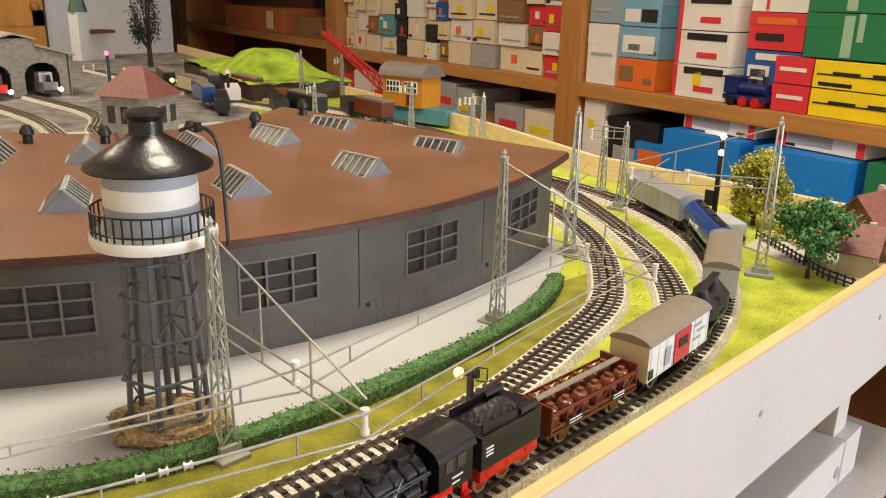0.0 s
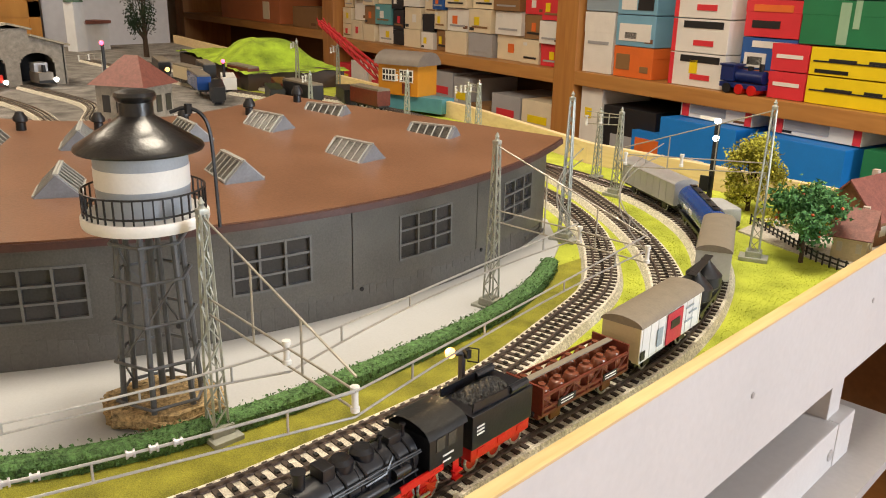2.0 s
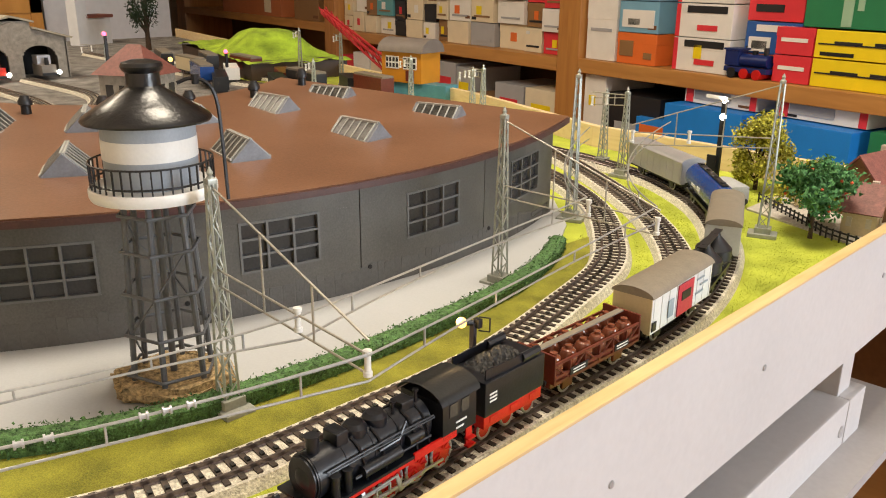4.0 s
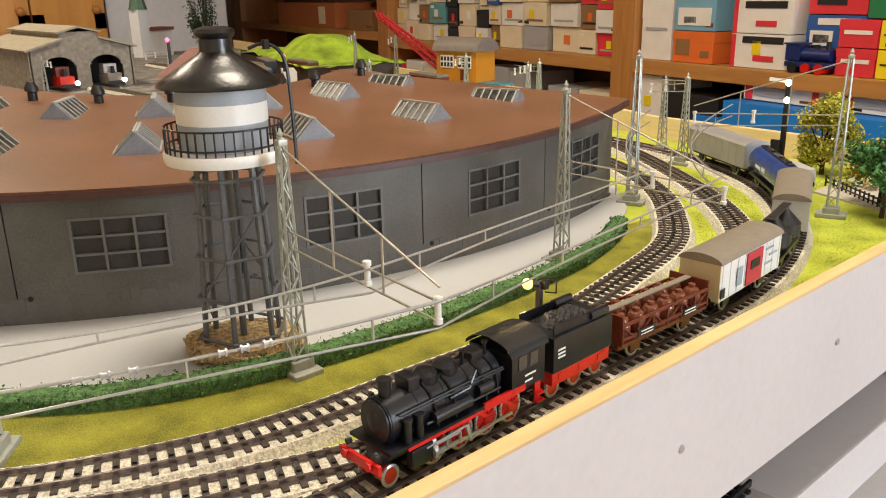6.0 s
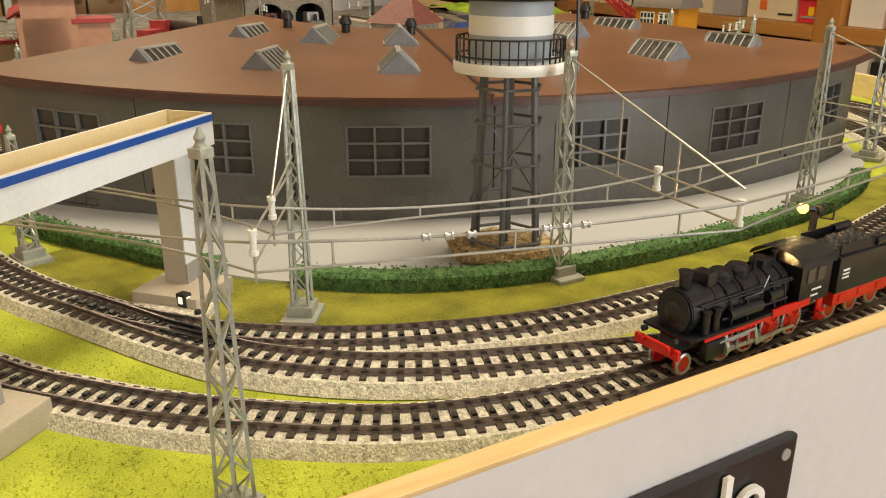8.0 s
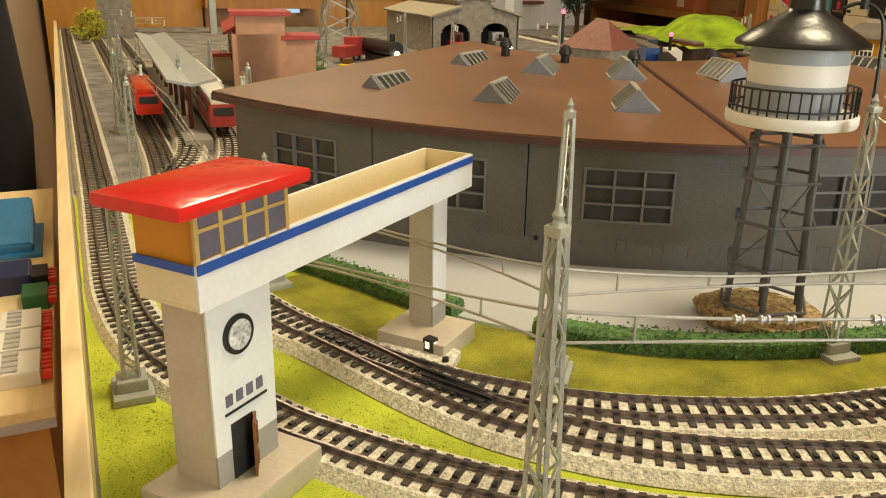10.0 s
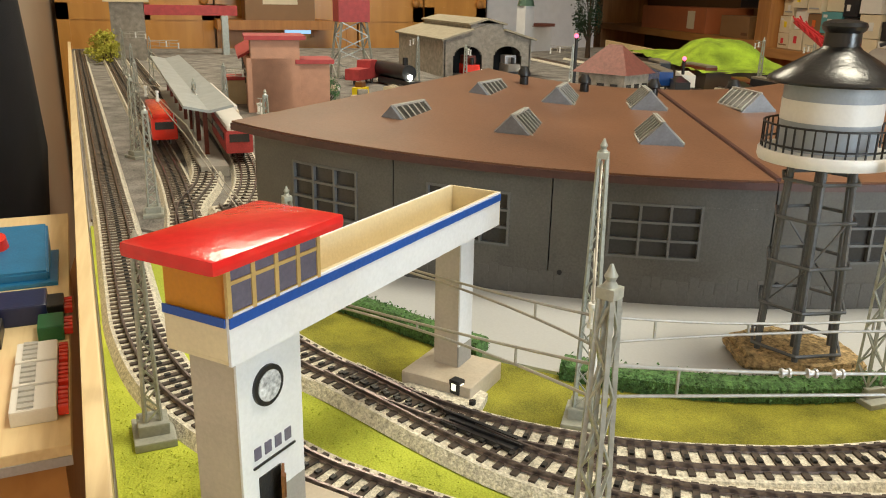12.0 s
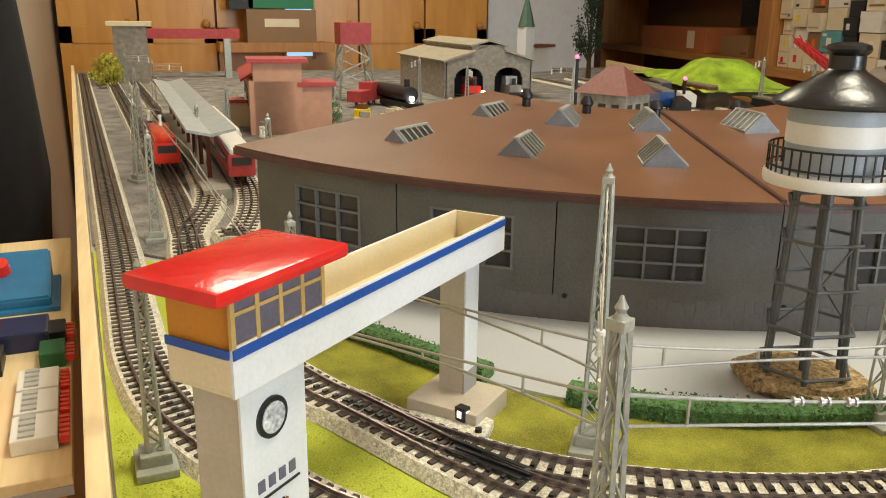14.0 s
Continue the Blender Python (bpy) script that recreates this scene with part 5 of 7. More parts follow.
def tree(p, h, w, leaf, label, seed, fruit=False, trunk=0.35, count=3600):
    rnd = random.Random(seed)
    t = thing("model_tree", pose(*p, 0), label, "tree", "model trees")
    bm = B()
    rod(bm, (0, 0, 0), (0, 0, h * 0.6), h * 0.035, h * 0.018, 8)
    tips = []
    for _ in range(14):
        a, e = rnd.uniform(0, 6.28), rnd.uniform(0.15, 1.0)
        r = w * rnd.uniform(0.45, 0.95) * math.sqrt(max(1 - (2 * e - 0.9) ** 2 * 0.7, 0.1))
        tip = Vector((r * math.cos(a), r * math.sin(a), h * (trunk + (1 - trunk) * e * 0.93)))
        rod(bm, (0, 0, h * (trunk * 0.7 + 0.25 * e)), tip, h * 0.011, h * 0.004, 5)
        tips.append(tip)
    part("trunk", bm, BARK, t)
    verts, faces = [], []
    for tip in tips + [Vector((0, 0, h * 0.88)), Vector((0, 0, h * 0.7))]:
        for _ in range(count // 16):
            c = tip + Vector([rnd.gauss(0, w * 0.17) for _ in range(2)] + [rnd.gauss(0, h * 0.07)])
            s = w * 0.085
            n = len(verts)
            verts += [c + Vector([rnd.uniform(-s, s) for _ in range(3)]) for _ in range(4)]
            faces += [(n, n + 1, n + 2), (n, n + 2, n + 3), (n + 1, n + 2, n + 3)]
    me = bpy.data.meshes.new("crown")
    me.from_pydata([tuple(v) for v in verts], [], faces)
    me.materials.append(leaf)
    mesh_part("crown", me, t)
    if fruit:
        bm = B()
        for k in range(26):
            c = rnd.choice(tips) + Vector([rnd.gauss(0, w * 0.18) for _ in range(3)])
            bmesh.ops.create_icosphere(bm, subdivisions=1, radius=0.0016, matrix=Matrix.Translation(c))
        tagged(part("fruit", bm, FRUIT, t), kind="stuff")
    return t


tree((-0.054, 0.85), 0.068, 0.034, LEAF_B, "small green tree with orange fruit on the grass", 3, True)
tree((-0.07, 0.885), 0.066, 0.03, LEAF_A, "bushy olive-green tree beside the garden", 4)
tree((-0.173, 0.992), 0.082, 0.03, LEAF_A, "upright olive-green tree near the signal", 5, trunk=0.08, count=5200)

# ---- farmhouse and garden ----
def gabled_house(p, deg, s, walls, roof, label, lean=0.0):
    l, w, h, rh = s
    t = thing("model_house", Matrix.Translation((*p, 0)) @ turned(radians(deg)), label, "house", "model houses")
    bm = B()
    prism(bm, [(-l / 2, -w / 2), (l / 2, -w / 2), (l / 2, w / 2), (-l / 2, w / 2)], 0, h)
    for x in (-l / 2, l / 2):
        d = 0.0015 if x < 0 else -0.0015
        v = [bm.verts.new(q) for q in ((x, -w / 2, h), (x, w / 2, h), (x, 0, h + rh), (x + d, -w / 2, h), (x + d, w / 2, h), (x + d, 0, h + rh))]
        for f in ((0, 1, 2), (5, 4, 3), (0, 3, 4, 1), (1, 4, 5, 2), (2, 5, 3, 0)):
            bm.faces.new([v[i] for i in f])
    part("wall", bm, walls, t)
    for k in (-1, 1):
        bm = B()
        bar(bm, (0, k * (w / 2 + 0.004), h - 0.003), (0, -k * 0.0005, h + rh + 0.0012), l + 0.008, 0.0016)
        part("roof", bm, roof, t)
    for x in (-l * 0.28, l * 0.28):
        for k in (-1, 1):
            bm = B()
            box(bm, (x, k * (w / 2 + 0.0002), h * 0.55), (l * 0.16, 0.001, h * 0.34))
            part("window", bm, material("house_window", (0.55, 0.5, 0.42), 0.3), t)
    for k in (-1, 1):
        bm = B()
        box(bm, (k * (l / 2 + 0.0002), 0, h * 0.6), (0.001, w * 0.22, h * 0.4))
        part("window", bm, material("house_window", (0.55, 0.5, 0.42), 0.3), t)
    bm = B()
    box(bm, (l * 0.2, 0.004, h + rh * 0.9), (0.006, 0.006, rh * 0.5))
    part("chimney", bm, material("pale_chimney", (0.5, 0.42, 0.36), 0.7), t)
    return t


FARMWALL = material("cream_house_wall", (0.6, 0.5, 0.32), 0.7, spread=0.1)
FARMROOF = material("red_brown_tiles", (0.2, 0.07, 0.055), 0.6, spread=0.25, scale=150)
DARKWOOD = material("dark_wood_wall", (0.22, 0.1, 0.04), 0.7, spread=0.25, scale=100)
gabled_house((-0.045, 0.985), 80, (0.075, 0.06, 0.03, 0.034), DARKWOOD, FARMROOF, "wooden farmhouse with red-brown gabled roof")
gabled_house((-0.028, 0.905), 10, (0.03, 0.045, 0.027, 0.02), FARMWALL, FARMROOF, "cream outbuilding with red-brown roof")
bm = B()
prism(bm, [(-0.14, 0.9), (-0.004, 0.85), (-0.004, 1.04), (-0.14, 1.04)], 0, 0.002)
tagged(part("garden_path", bm, material("pale_gravel", (0.5, 0.46, 0.4), 0.9, spread=0.2, scale=300)), "pale gravel garden court", "pavement", kind="structure")
fence = thing("garden_fence", Matrix(), "low dark rail fence beside the garden", "fence")
bm = B()
f = [(-0.145, 0.94, 0), (-0.1, 0.905, 0), (-0.045, 0.862, 0), (-0.012, 0.85, 0)]
for z in (0.005, 0.0095):
    tube(bm, [(x, y, z) for x, y, _ in f], 0.0009)
part("rails", bm, BLACK, fence)
fp = smooth_path([q[:2] for q in f], 0.008)
for p in fp:
    bm = B()
    bar(bm, (p.x, p.y, 0), (p.x, p.y, 0.0115), 0.0014)
    part("post", bm, BLACK, fence)
random.seed(12)
for k in range(16):
    x, y = random.uniform(-0.13, -0.075), random.uniform(0.93, 1.02)
    bm = B()
    for _ in range(22):
        clump_mesh(bm, (random.gauss(0, 0.0035), random.gauss(0, 0.0035), random.uniform(0.001, 0.012)), 0.0018)
    col = [LEAF_A, LEAF_B, material("flower_cream", (0.65, 0.55, 0.35), 0.8), material("flower_red", (0.5, 0.1, 0.06), 0.8)][k % 4]
    ob = part("garden_plant", bm, col)
    ob.location = (x, y, 0.001)
    tagged(ob, "small clumped garden plant in the court", "plant", "garden plants")

# ---- under the table front ----
bm = B()
box(bm, (0, 0, -0.47), (0.045, 0.031, 0.93), bevel=0.0015)
leg = tagged(part("table_leg", bm, PAINTWHITE), "white-painted square table leg", "table leg", kind="structure")
leg.location = (-0.0275, 0.864, -0.015)
for x, y in ((-0.06, 0.02), (-2.75, -0.2), (-2.75, 1.55), (-1.4, -0.1), (-1.4, 1.2)):
    copy_thing(leg, Matrix.Translation((x, y, -0.015)))
bm = B()
box(bm, (-0.0225, 0.70, -0.178), (0.057, 0.30, 0.062), bevel=0.002)
tagged(part("lower_rail", bm, PAINTWHITE), "white-painted lower beam with a bolt head", "beam", kind="structure")
bm = B()
box(bm, (-0.0215, 0.8715, -0.179), (0.056, 0.042, 0.064), bevel=0.002)
tagged(part("lower_rail_end", bm, PAINTWHITE), "white-painted end block of the lower beam", "beam", kind="structure")
bm = B()
lathe(bm, [(0.0062, 0), (0.0058, 0.0012), (0.0035, 0.0022), (0.0008, 0.0024)], 18)
ob = part("bolt_head", bm, METAL, smooth=True)
ob.matrix_world = Matrix.Translation((0.006, 0.838, -0.176)) @ pose(0, 0, 0, 0, 90, 0)
tagged(ob, "round steel bolt head in the white beam", "bolt")
bm = B()
box(bm, (-0.09, 0.45, -0.20), (0.26, 1.1, 0.012))
tagged(part("lower_shelf", bm, PAINTGREY), "grey board below the layout table", "shelf", kind="structure")
lower = smooth_path([(-0.012, 0.545), (-0.008, 0.45), (-0.006, 0.3), (-0.02, 0.12)], 0.0085)
lt = thing("hidden_track", Matrix(), "black rack track on a grey ramp below the table", "railway track")
bm = B()
sweep(bm, lower, [(-0.03, -0.125), (-0.03, -0.118), (0.02, -0.118), (0.02, -0.125)])
part("ramp", bm, PAINTGREY, lt)
bm = B()
for s in (-0.008, 0.008):
    sweep(bm, lower, [(s - 0.001, -0.117), (s - 0.001, -0.112), (s + 0.001, -0.112), (s + 0.001, -0.117)])
for i in range(1, len(lower) - 1):
    d = lower[i + 1] - lower[i - 1]
    box(bm, (0, 0, 0), (0.004, 0.024, 0.002), Matrix.Translation((lower[i].x, lower[i].y, -0.1165)) @ turned(math.atan2(d.y, d.x)))
tagged(part("rack", bm, BLACK, lt), kind="stuff")
for k, (y, z) in enumerate(((0.863, -0.023), (0.43, -0.034), (0.62, -0.03))):
    bm = B()
    lathe(bm, [(0.0026, 0), (0.0022, 0.0008), (0.0008, 0.001)], 14)
    ob = part("screw_head", bm, METAL, smooth=True)
    ob.matrix_world = Matrix.Translation((0.0102, y, z)) @ pose(0, 0, 0, 0, 90, 0)
    tagged(ob, "small steel screw in the white board", "screw", "board screws")

# name plate on the front board
PLATE = thing("name_plate", Matrix.Translation((0.0105, 0.193, -0.045)), "black name plate with raised white letters", "sign")
bm = B()
box(bm, (0.002, 0, 0), (0.004, 0.205, 0.06), bevel=0.0018)
part("plate", bm, BLACK, PLATE)
words("letters", "nde", 0.044, WHITE, Matrix.Translation((0.0060, 0.050, 0.008)) @ pose(0, 0, 0, 90, 0, 90), PLATE, 0.0012)
for y in (-0.095, 0.095):
    for z in (-0.022, 0.022):
        bm = B()
        rod(bm, (0.004, y, z), (0.0048, y, z), 0.0028, seg=14)
        part("screw", bm, METAL, PLATE)

# ---- control desk left of the layout ----
M = Matrix.Translation((-0.43, left_edge(-0.43) - 0.012, 0)) @ turned(ang)
desk = thing("control_desk", M, "light wooden control desk beside the layout", "desk")
bm = B()
box(bm, (-0.17, -0.16, -0.062), (0.55, 0.30, 0.012), bevel=0.001)
part("top", bm, BOARDTOPX, desk)
bm = B()
box(bm, (0.104, -0.16, -0.066), (0.004, 0.30, 0.006))
part("metal_edge", bm, METAL, desk)
bm = B()
box(bm, (-0.17, -0.16, -0.25), (0.53, 0.29, 0.36))
part("cabinet", bm, SHELFWOOD, desk)


def on_desk(name, x, y, s, mat, label, cat, group="", slope=False):
    t = thing(name, M @ Matrix.Translation((x, y, -0.056)), label, cat, group)
    bm = B()
    if slope:
        l, w, h = s
        v = [bm.verts.new(q) for q in ((-l / 2, -w / 2, 0), (l / 2, -w / 2, 0), (l / 2, w / 2, 0), (-l / 2, w / 2, 0), (-l / 2, -w / 2, h), (l / 2, -w / 2, h * 0.35), (l / 2, w / 2, h * 0.35), (-l / 2, w / 2, h))]
        for f in ((3, 2, 1, 0), (4, 5, 6, 7), (0, 1, 5, 4), (1, 2, 6, 5), (2, 3, 7, 6), (3, 0, 4, 7)):
            bm.faces.new([v[i] for i in f])
        bmesh.ops.bevel(bm, geom=bm.edges[:], offset=0.002, segments=2, affect="EDGES")
    else:
        box(bm, (0, 0, s[2] / 2), s, bevel=min(s) * 0.12)
    part("body", bm, mat, t)
    return t


CTLBLUE = material("controller_blue", (0.02, 0.16, 0.36), 0.35)
t = on_desk("train_controller", -0.235, -0.056, (0.085, 0.062, 0.034), CTLBLUE, "blue sloped train controller with red knob", "controller", slope=True)
bm = B()
rod(bm, (-0.006, -0.012, 0.024), (-0.003, -0.012, 0.034), 0.011, 0.0095, 20)
part("knob", bm, RED, t, "round red knob", smooth=True)
bm = B()
box(bm, (0, 0, 0.002), (0.10, 0.075, 0.004), bevel=0.001)
part("foot_plate", bm, CTLBLUE, t)
t = on_desk("handheld_controller", -0.115, -0.055, (0.042, 0.06, 0.016), material("navy_case", (0.015, 0.025, 0.09), 0.35), "dark blue hand controller", "controller")
bm = B()
box(bm, (0.0, -0.01, 0.0165), (0.016, 0.012, 0.002))
part("button", bm, RED, t)
KEYGREY = material("key_grey", (0.5, 0.5, 0.48), 0.4)
for k in range(2):
    t = on_desk("terminal_block", -0.115 + 0.045 * k, -0.022, (0.03, 0.018, 0.012), BLACK if k == 0 else material("terminal_green", (0.02, 0.14, 0.05), 0.4), "small terminal block with red plugs", "terminal", "terminal blocks")
    for i in range(4):
        bm = B()
        box(bm, (-0.011 + 0.0072 * i, 0.011, 0.006), (0.005, 0.008, 0.005), bevel=0.0008)
        part("plug", bm, RED, t)
t = on_desk("terminal_block", -0.07, -0.066, (0.036, 0.022, 0.012), BLACK, "dark terminal block with orange plugs", "terminal", "terminal blocks")
for row in range(2):
    for k in range(3):
        t = on_desk("switch_panel", -0.018 + 0.037 * k, -0.03 - 0.045 * row, (0.034, 0.026, 0.010), WHITE, "white turnout switch panel with red plugs", "switch panel", "switch panels")
        for i in range(4):
            bm = B()
            box(bm, (-0.012 + 0.008 * i, -0.004, 0.0106), (0.005, 0.009, 0.0016))
            part("key", bm, KEYGREY, t)
        for i in range(5):
            bm = B()
            box(bm, (-0.013 + 0.0065 * i, 0.0165, 0.005), (0.0045, 0.006, 0.0055), bevel=0.0008)
            part("plug", bm, RED, t)

# ---- room ----
FLOOR = -0.95
bm = B()
box(bm, (-1.8, 0.9, FLOOR - 0.02), (9.6, 7.6, 0.04))
tagged(part("floor", bm, ROOMFLOOR), "reddish wooden room floor", "floor", kind="structure")
bm = B()
box(bm, (-1.8, 0.9, 1.5), (9.6, 7.6, 0.04))
tagged(part("ceiling", bm, CEILING), "white ceiling", "ceiling", kind="structure")
for nm, c, s in (("wall_front", (2.95, 0.6, 0.27), (0.1, 7.0, 2.46)), ("wall_left", (-1.65, -0.525, 0.27), (9.3, 0.1, 2.46)), ("wall_far", (-6.3, 1.2, 0.27), (0.1, 7.0, 2.46))):
    bm = B()
    box(bm, c, s)
    tagged(part(nm, bm, ROOMWALL), "cream painted room wall", "wall", kind="structure")
bm = B()
S0 = Vector((-0.311, 1.896, 0))
SD = Vector((-1, 0.22, 0)).normalized()
sm = Matrix.Translation(S0) @ turned(math.atan2(SD.y, SD.x))
# in this frame x runs along the shelf and -y points into it
box(bm, (1.6, -0.42, 0.27), (10.4, 0.06, 2.46), sm)
tagged(part("wall_back", bm, ROOMWALL), "cream painted wall behind the shelf", "wall", kind="structure")

# tall shelf
shelf = thing("wall_shelf", sm, "large pine shelf full of model boxes", "shelf")
for x0, x1 in ((0.935, 1.03), (2.585, 2.70), (-0.9, -0.8), (5.0, 5.2)):
    bm = B()
    box(bm, ((x0 + x1) / 2, -0.165, 0.2), (x1 - x0, 0.33, 2.2), bevel=0.004)
    part("upright", bm, POSTWOOD, shelf)
for x0, x1, zs in ((-0.8, 0.935, (-0.42, 0.008, 0.42)), (1.03, 2.585, (-0.42, 0.003, 0.42)), (2.70, 5.0, (-0.4, 0.026, 0.45))):
    for z in zs:
        bm = B()
        box(bm, ((x0 + x1) / 2, -0.16, z - 0.02), (x1 - x0, 0.32, 0.04), bevel=0.003)
        part("shelf_board", bm, SHELFWOOD, shelf)
bm = B()
box(bm, (2.1, -0.335, 0.2), (6.2, 0.01, 2.2))
part("back_panel", bm, material("shelf_back", (0.2, 0.1, 0.04), 0.7), shelf)

CARTONS = [0]


def carton(x, z, w, h, d, mat, label, y=-0.02, stripes=(), text=None, tm=None, ts=0.03, tilt=0.0):
    """One cardboard box on a shelf; x is its middle along the shelf, z its underside."""
    t = thing("model_box", sm @ Matrix.Translation((x, y, z)) @ turned(radians(tilt)), label, "cardboard box", "boxes on the shelf")
    bm = B()
    box(bm, (0, -d / 2, h / 2), (w - 0.002, d, h - 0.002), bevel=0.0015)
    part("carton", bm, mat, t)
    CARTONS[0] += 1
    k = CARTONS[0]
    if k % 2:
        bm = B()
        box(bm, (0, -d / 2, h * 0.83), (w + 0.001, d + 0.0012, h * 0.33), bevel=0.001)
        part("lid", bm, mat, t)
    elif w > 0.07:
        bm = B()
        box(bm, ((0.36, -0.36, 0.3)[k % 3] * w, 0.0005, h * (0.16, 0.2, 0.8)[k % 3]), (w * 0.2, 0.001, h * 0.13))
        part("small_label", bm, (BLACK, WHITE, BROWNDOOR)[k // 2 % 3], t)
    for fx, fz, fw, fh, mm in stripes:
        bm = B()
        box(bm, (fx * w, 0.0012, fz * h), (fw * w, 0.0018, fh * h))
        part("print", bm, mm, t)
    if text:
        words("lettering", text, ts, tm or BLACK, Matrix.Translation((0, 0.002, h * 0.74)) @ pose(0, 0, 0, 90, 0, 180), t, 0.0003)
    return t


def paper(name, c, rough=0.5):
    return material("paper_" + name, c, rough, spread=0.07, scale=20, bump=0.05)


PW, PR, PO, PB, PLB, PG, PY, PK, PC, PGY, PDB, PT, PBR = (paper("white", (0.84, 0.81, 0.77)), paper("red", (0.72, 0.035, 0.05)), paper("orange", (0.8, 0.17, 0.03)), paper("blue", (0.02, 0.1, 0.36)), paper("light_blue", (0.2, 0.42, 0.58)), paper("green", (0.015, 0.19, 0.075)), paper("yellow", (0.88, 0.66, 0.01)), paper("black", (0.015, 0.015, 0.018)), paper("cream", (0.8, 0.69, 0.5)), paper("grey", (0.4, 0.4, 0.42)), paper("bright_blue", (0.01, 0.22, 0.7)), paper("teal", (0.12, 0.36, 0.4)), paper("brown", (0.28, 0.15, 0.06)))
LGREEN = paper("pale_green", (0.32, 0.5, 0.34))
TOP = 0.008
# right bay, main shelf
carton(0.865, TOP, 0.12, 0.17, 0.2, PW, "upright white carton on the shelf", stripes=((0, 0.5, 0.7, 0.05, PGY),))
carton(0.86, TOP + 0.171, 0.13, 0.12, 0.22, paper("pale_blue_grey", (0.3, 0.38, 0.45)), "pale blue-grey carton on another box", stripes=((0.1, 0.3, 0.5, 0.08, PGY),))
z = TOP
for h, mat, lab, st, tx, tmm in ((0.083, PO, "orange carton with dark train print", ((0.25, 0.5, 0.35, 0.5, PBR), (-0.3, 0.3, 0.2, 0.2, PBR)), None, None), (0.083, PLB, "light blue carton with white train label", ((0, 0.45, 0.8, 0.55, PW), (0.1, 0.35, 0.3, 0.2, PK)), None, None), (0.083, PLB, "blue locomotive carton with white label", ((0.2, 0.35, 0.38, 0.4, PW), (-0.22, 0.35, 0.38, 0.4, PK)), None, PDB), (0.083, PDB, "blue carton with white label", ((0.1, 0.4, 0.6, 0.5, PW),), "0", PW)):
    carton(0.725, z, 0.145, h, 0.22, mat, lab, stripes=st, text=tx, tm=tmm, ts=0.05)
    z += h + 0.0005
z = TOP
for k, h in enumerate((0.083, 0.083, 0.088, 0.09)):
    carton(0.505, z, 0.175, h, 0.2, PW, "white and red locomotive carton with black lettering", stripes=((-0.08, 0.3, 0.35, 0.16, PR), (0.46, 0.5, 0.07, 0.96, PR)) + (((0.05, 0.6, 0.14, 0.4, PY),) if k in (0, 3) else ()) + (((-0.05, 0.83, 0.7, 0.2, PK),)))
    z += h + 0.0005
z = TOP
for h, mat, lab, st, tx, tmm, ts in ((0.055, PO, "orange carton under a toy locomotive", (), None, None, 0.03), (0.075, PB, "blue carton with white H0 lettering", ((0.22, 0.3, 0.4, 0.45, PW), (0.22, 0.28, 0.28, 0.25, PK), (-0.05, 0.8, 0.7, 0.2, PW)), None, PW, 0.04), (0.085, PR, "orange-red carton with dark print", ((0, 0.78, 0.7, 0.18, PO), (0.1, 0.35, 0.5, 0.2, PK)), None, None, 0.03), (0.1, PW, "white carton with red stripe", ((0.2, 0.5, 0.05, 0.9, PR),), None, None, 0.03)):
    carton(0.325, z, 0.15, h, 0.2, mat, lab, y=-0.05, stripes=st, text=tx, tm=tmm, ts=ts)
    z += h + 0.0005
for k in range(2):
    carton(0.245, TOP + 0.062 * k, 0.095, 0.061, 0.25, PR, "red end of a train set carton", stripes=((0, 0.55, 0.7, 0.14, PW),))
    carton(0.0, TOP + 0.062 * k, 0.39, 0.061, 0.25, PY, "yellow train set carton with black train prints", stripes=((0.05, 0.5, 0.85, 0.05, PK), (0.3, 0.56, 0.16, 0.1, PK), (-0.1, 0.56, 0.16, 0.1, PK), (-0.38, 0.56, 0.14, 0.1, PK), (0.1, 0.58, 0.1, 0.1, PK)))
carton(0.0, TOP + 0.125, 0.46, 0.095, 0.25, PG, "dark green carton with pale green print", stripes=((0.28, 0.5, 0.05, 0.9, LGREEN), (0.22, 0.7, 0.03, 0.6, LGREEN), (-0.2, 0.4, 0.3, 0.6, LGREEN)))
carton(0.0, TOP + 0.2205, 0.46, 0.095, 0.25, PG, "dark green carton with pale green print", stripes=((0.28, 0.5, 0.05, 0.9, LGREEN), (0.22, 0.7, 0.03, 0.6, LGREEN), (-0.2, 0.4, 0.3, 0.6, LGREEN)))
for k in range(3):
    carton(-0.45, TOP + 0.1 * k, 0.4, 0.099, 0.25, (PG, PW, PR)[k], "large train set carton on the shelf")

# toy tank locomotive standing on the shelf
tl = thing("toy_locomotive", sm @ Matrix.Translation((0.355, 0.0, TOP)), "small dark blue toy tank locomotive on the shelf edge", "locomotive")
NAVY = material("toy_navy", (0.008, 0.022, 0.13), 0.35)
bm = B()
box(bm, (0, -0.02, 0.02), (0.12, 0.036, 0.012), bevel=0.002)
part("frame", bm, NAVY, tl)
bm = B()
rod(bm, (-0.055, -0.02, 0.042), (0.02, -0.02, 0.042), 0.015, seg=20)
part("boiler", bm, NAVY, tl, smooth=True)
bm = B()
box(bm, (0.04, -0.02, 0.046), (0.038, 0.036, 0.036), bevel=0.002)
box(bm, (0.04, -0.02, 0.066), (0.046, 0.042, 0.005), bevel=0.002)
part("cab", bm, NAVY, tl)
bm = B()
rod(bm, (-0.042, -0.02, 0.055), (-0.042, -0.02, 0.073), 0.006)
rod(bm, (-0.012, -0.02, 0.055), (-0.012, -0.02, 0.065), 0.007)
part("chimney", bm, BLACK, tl)
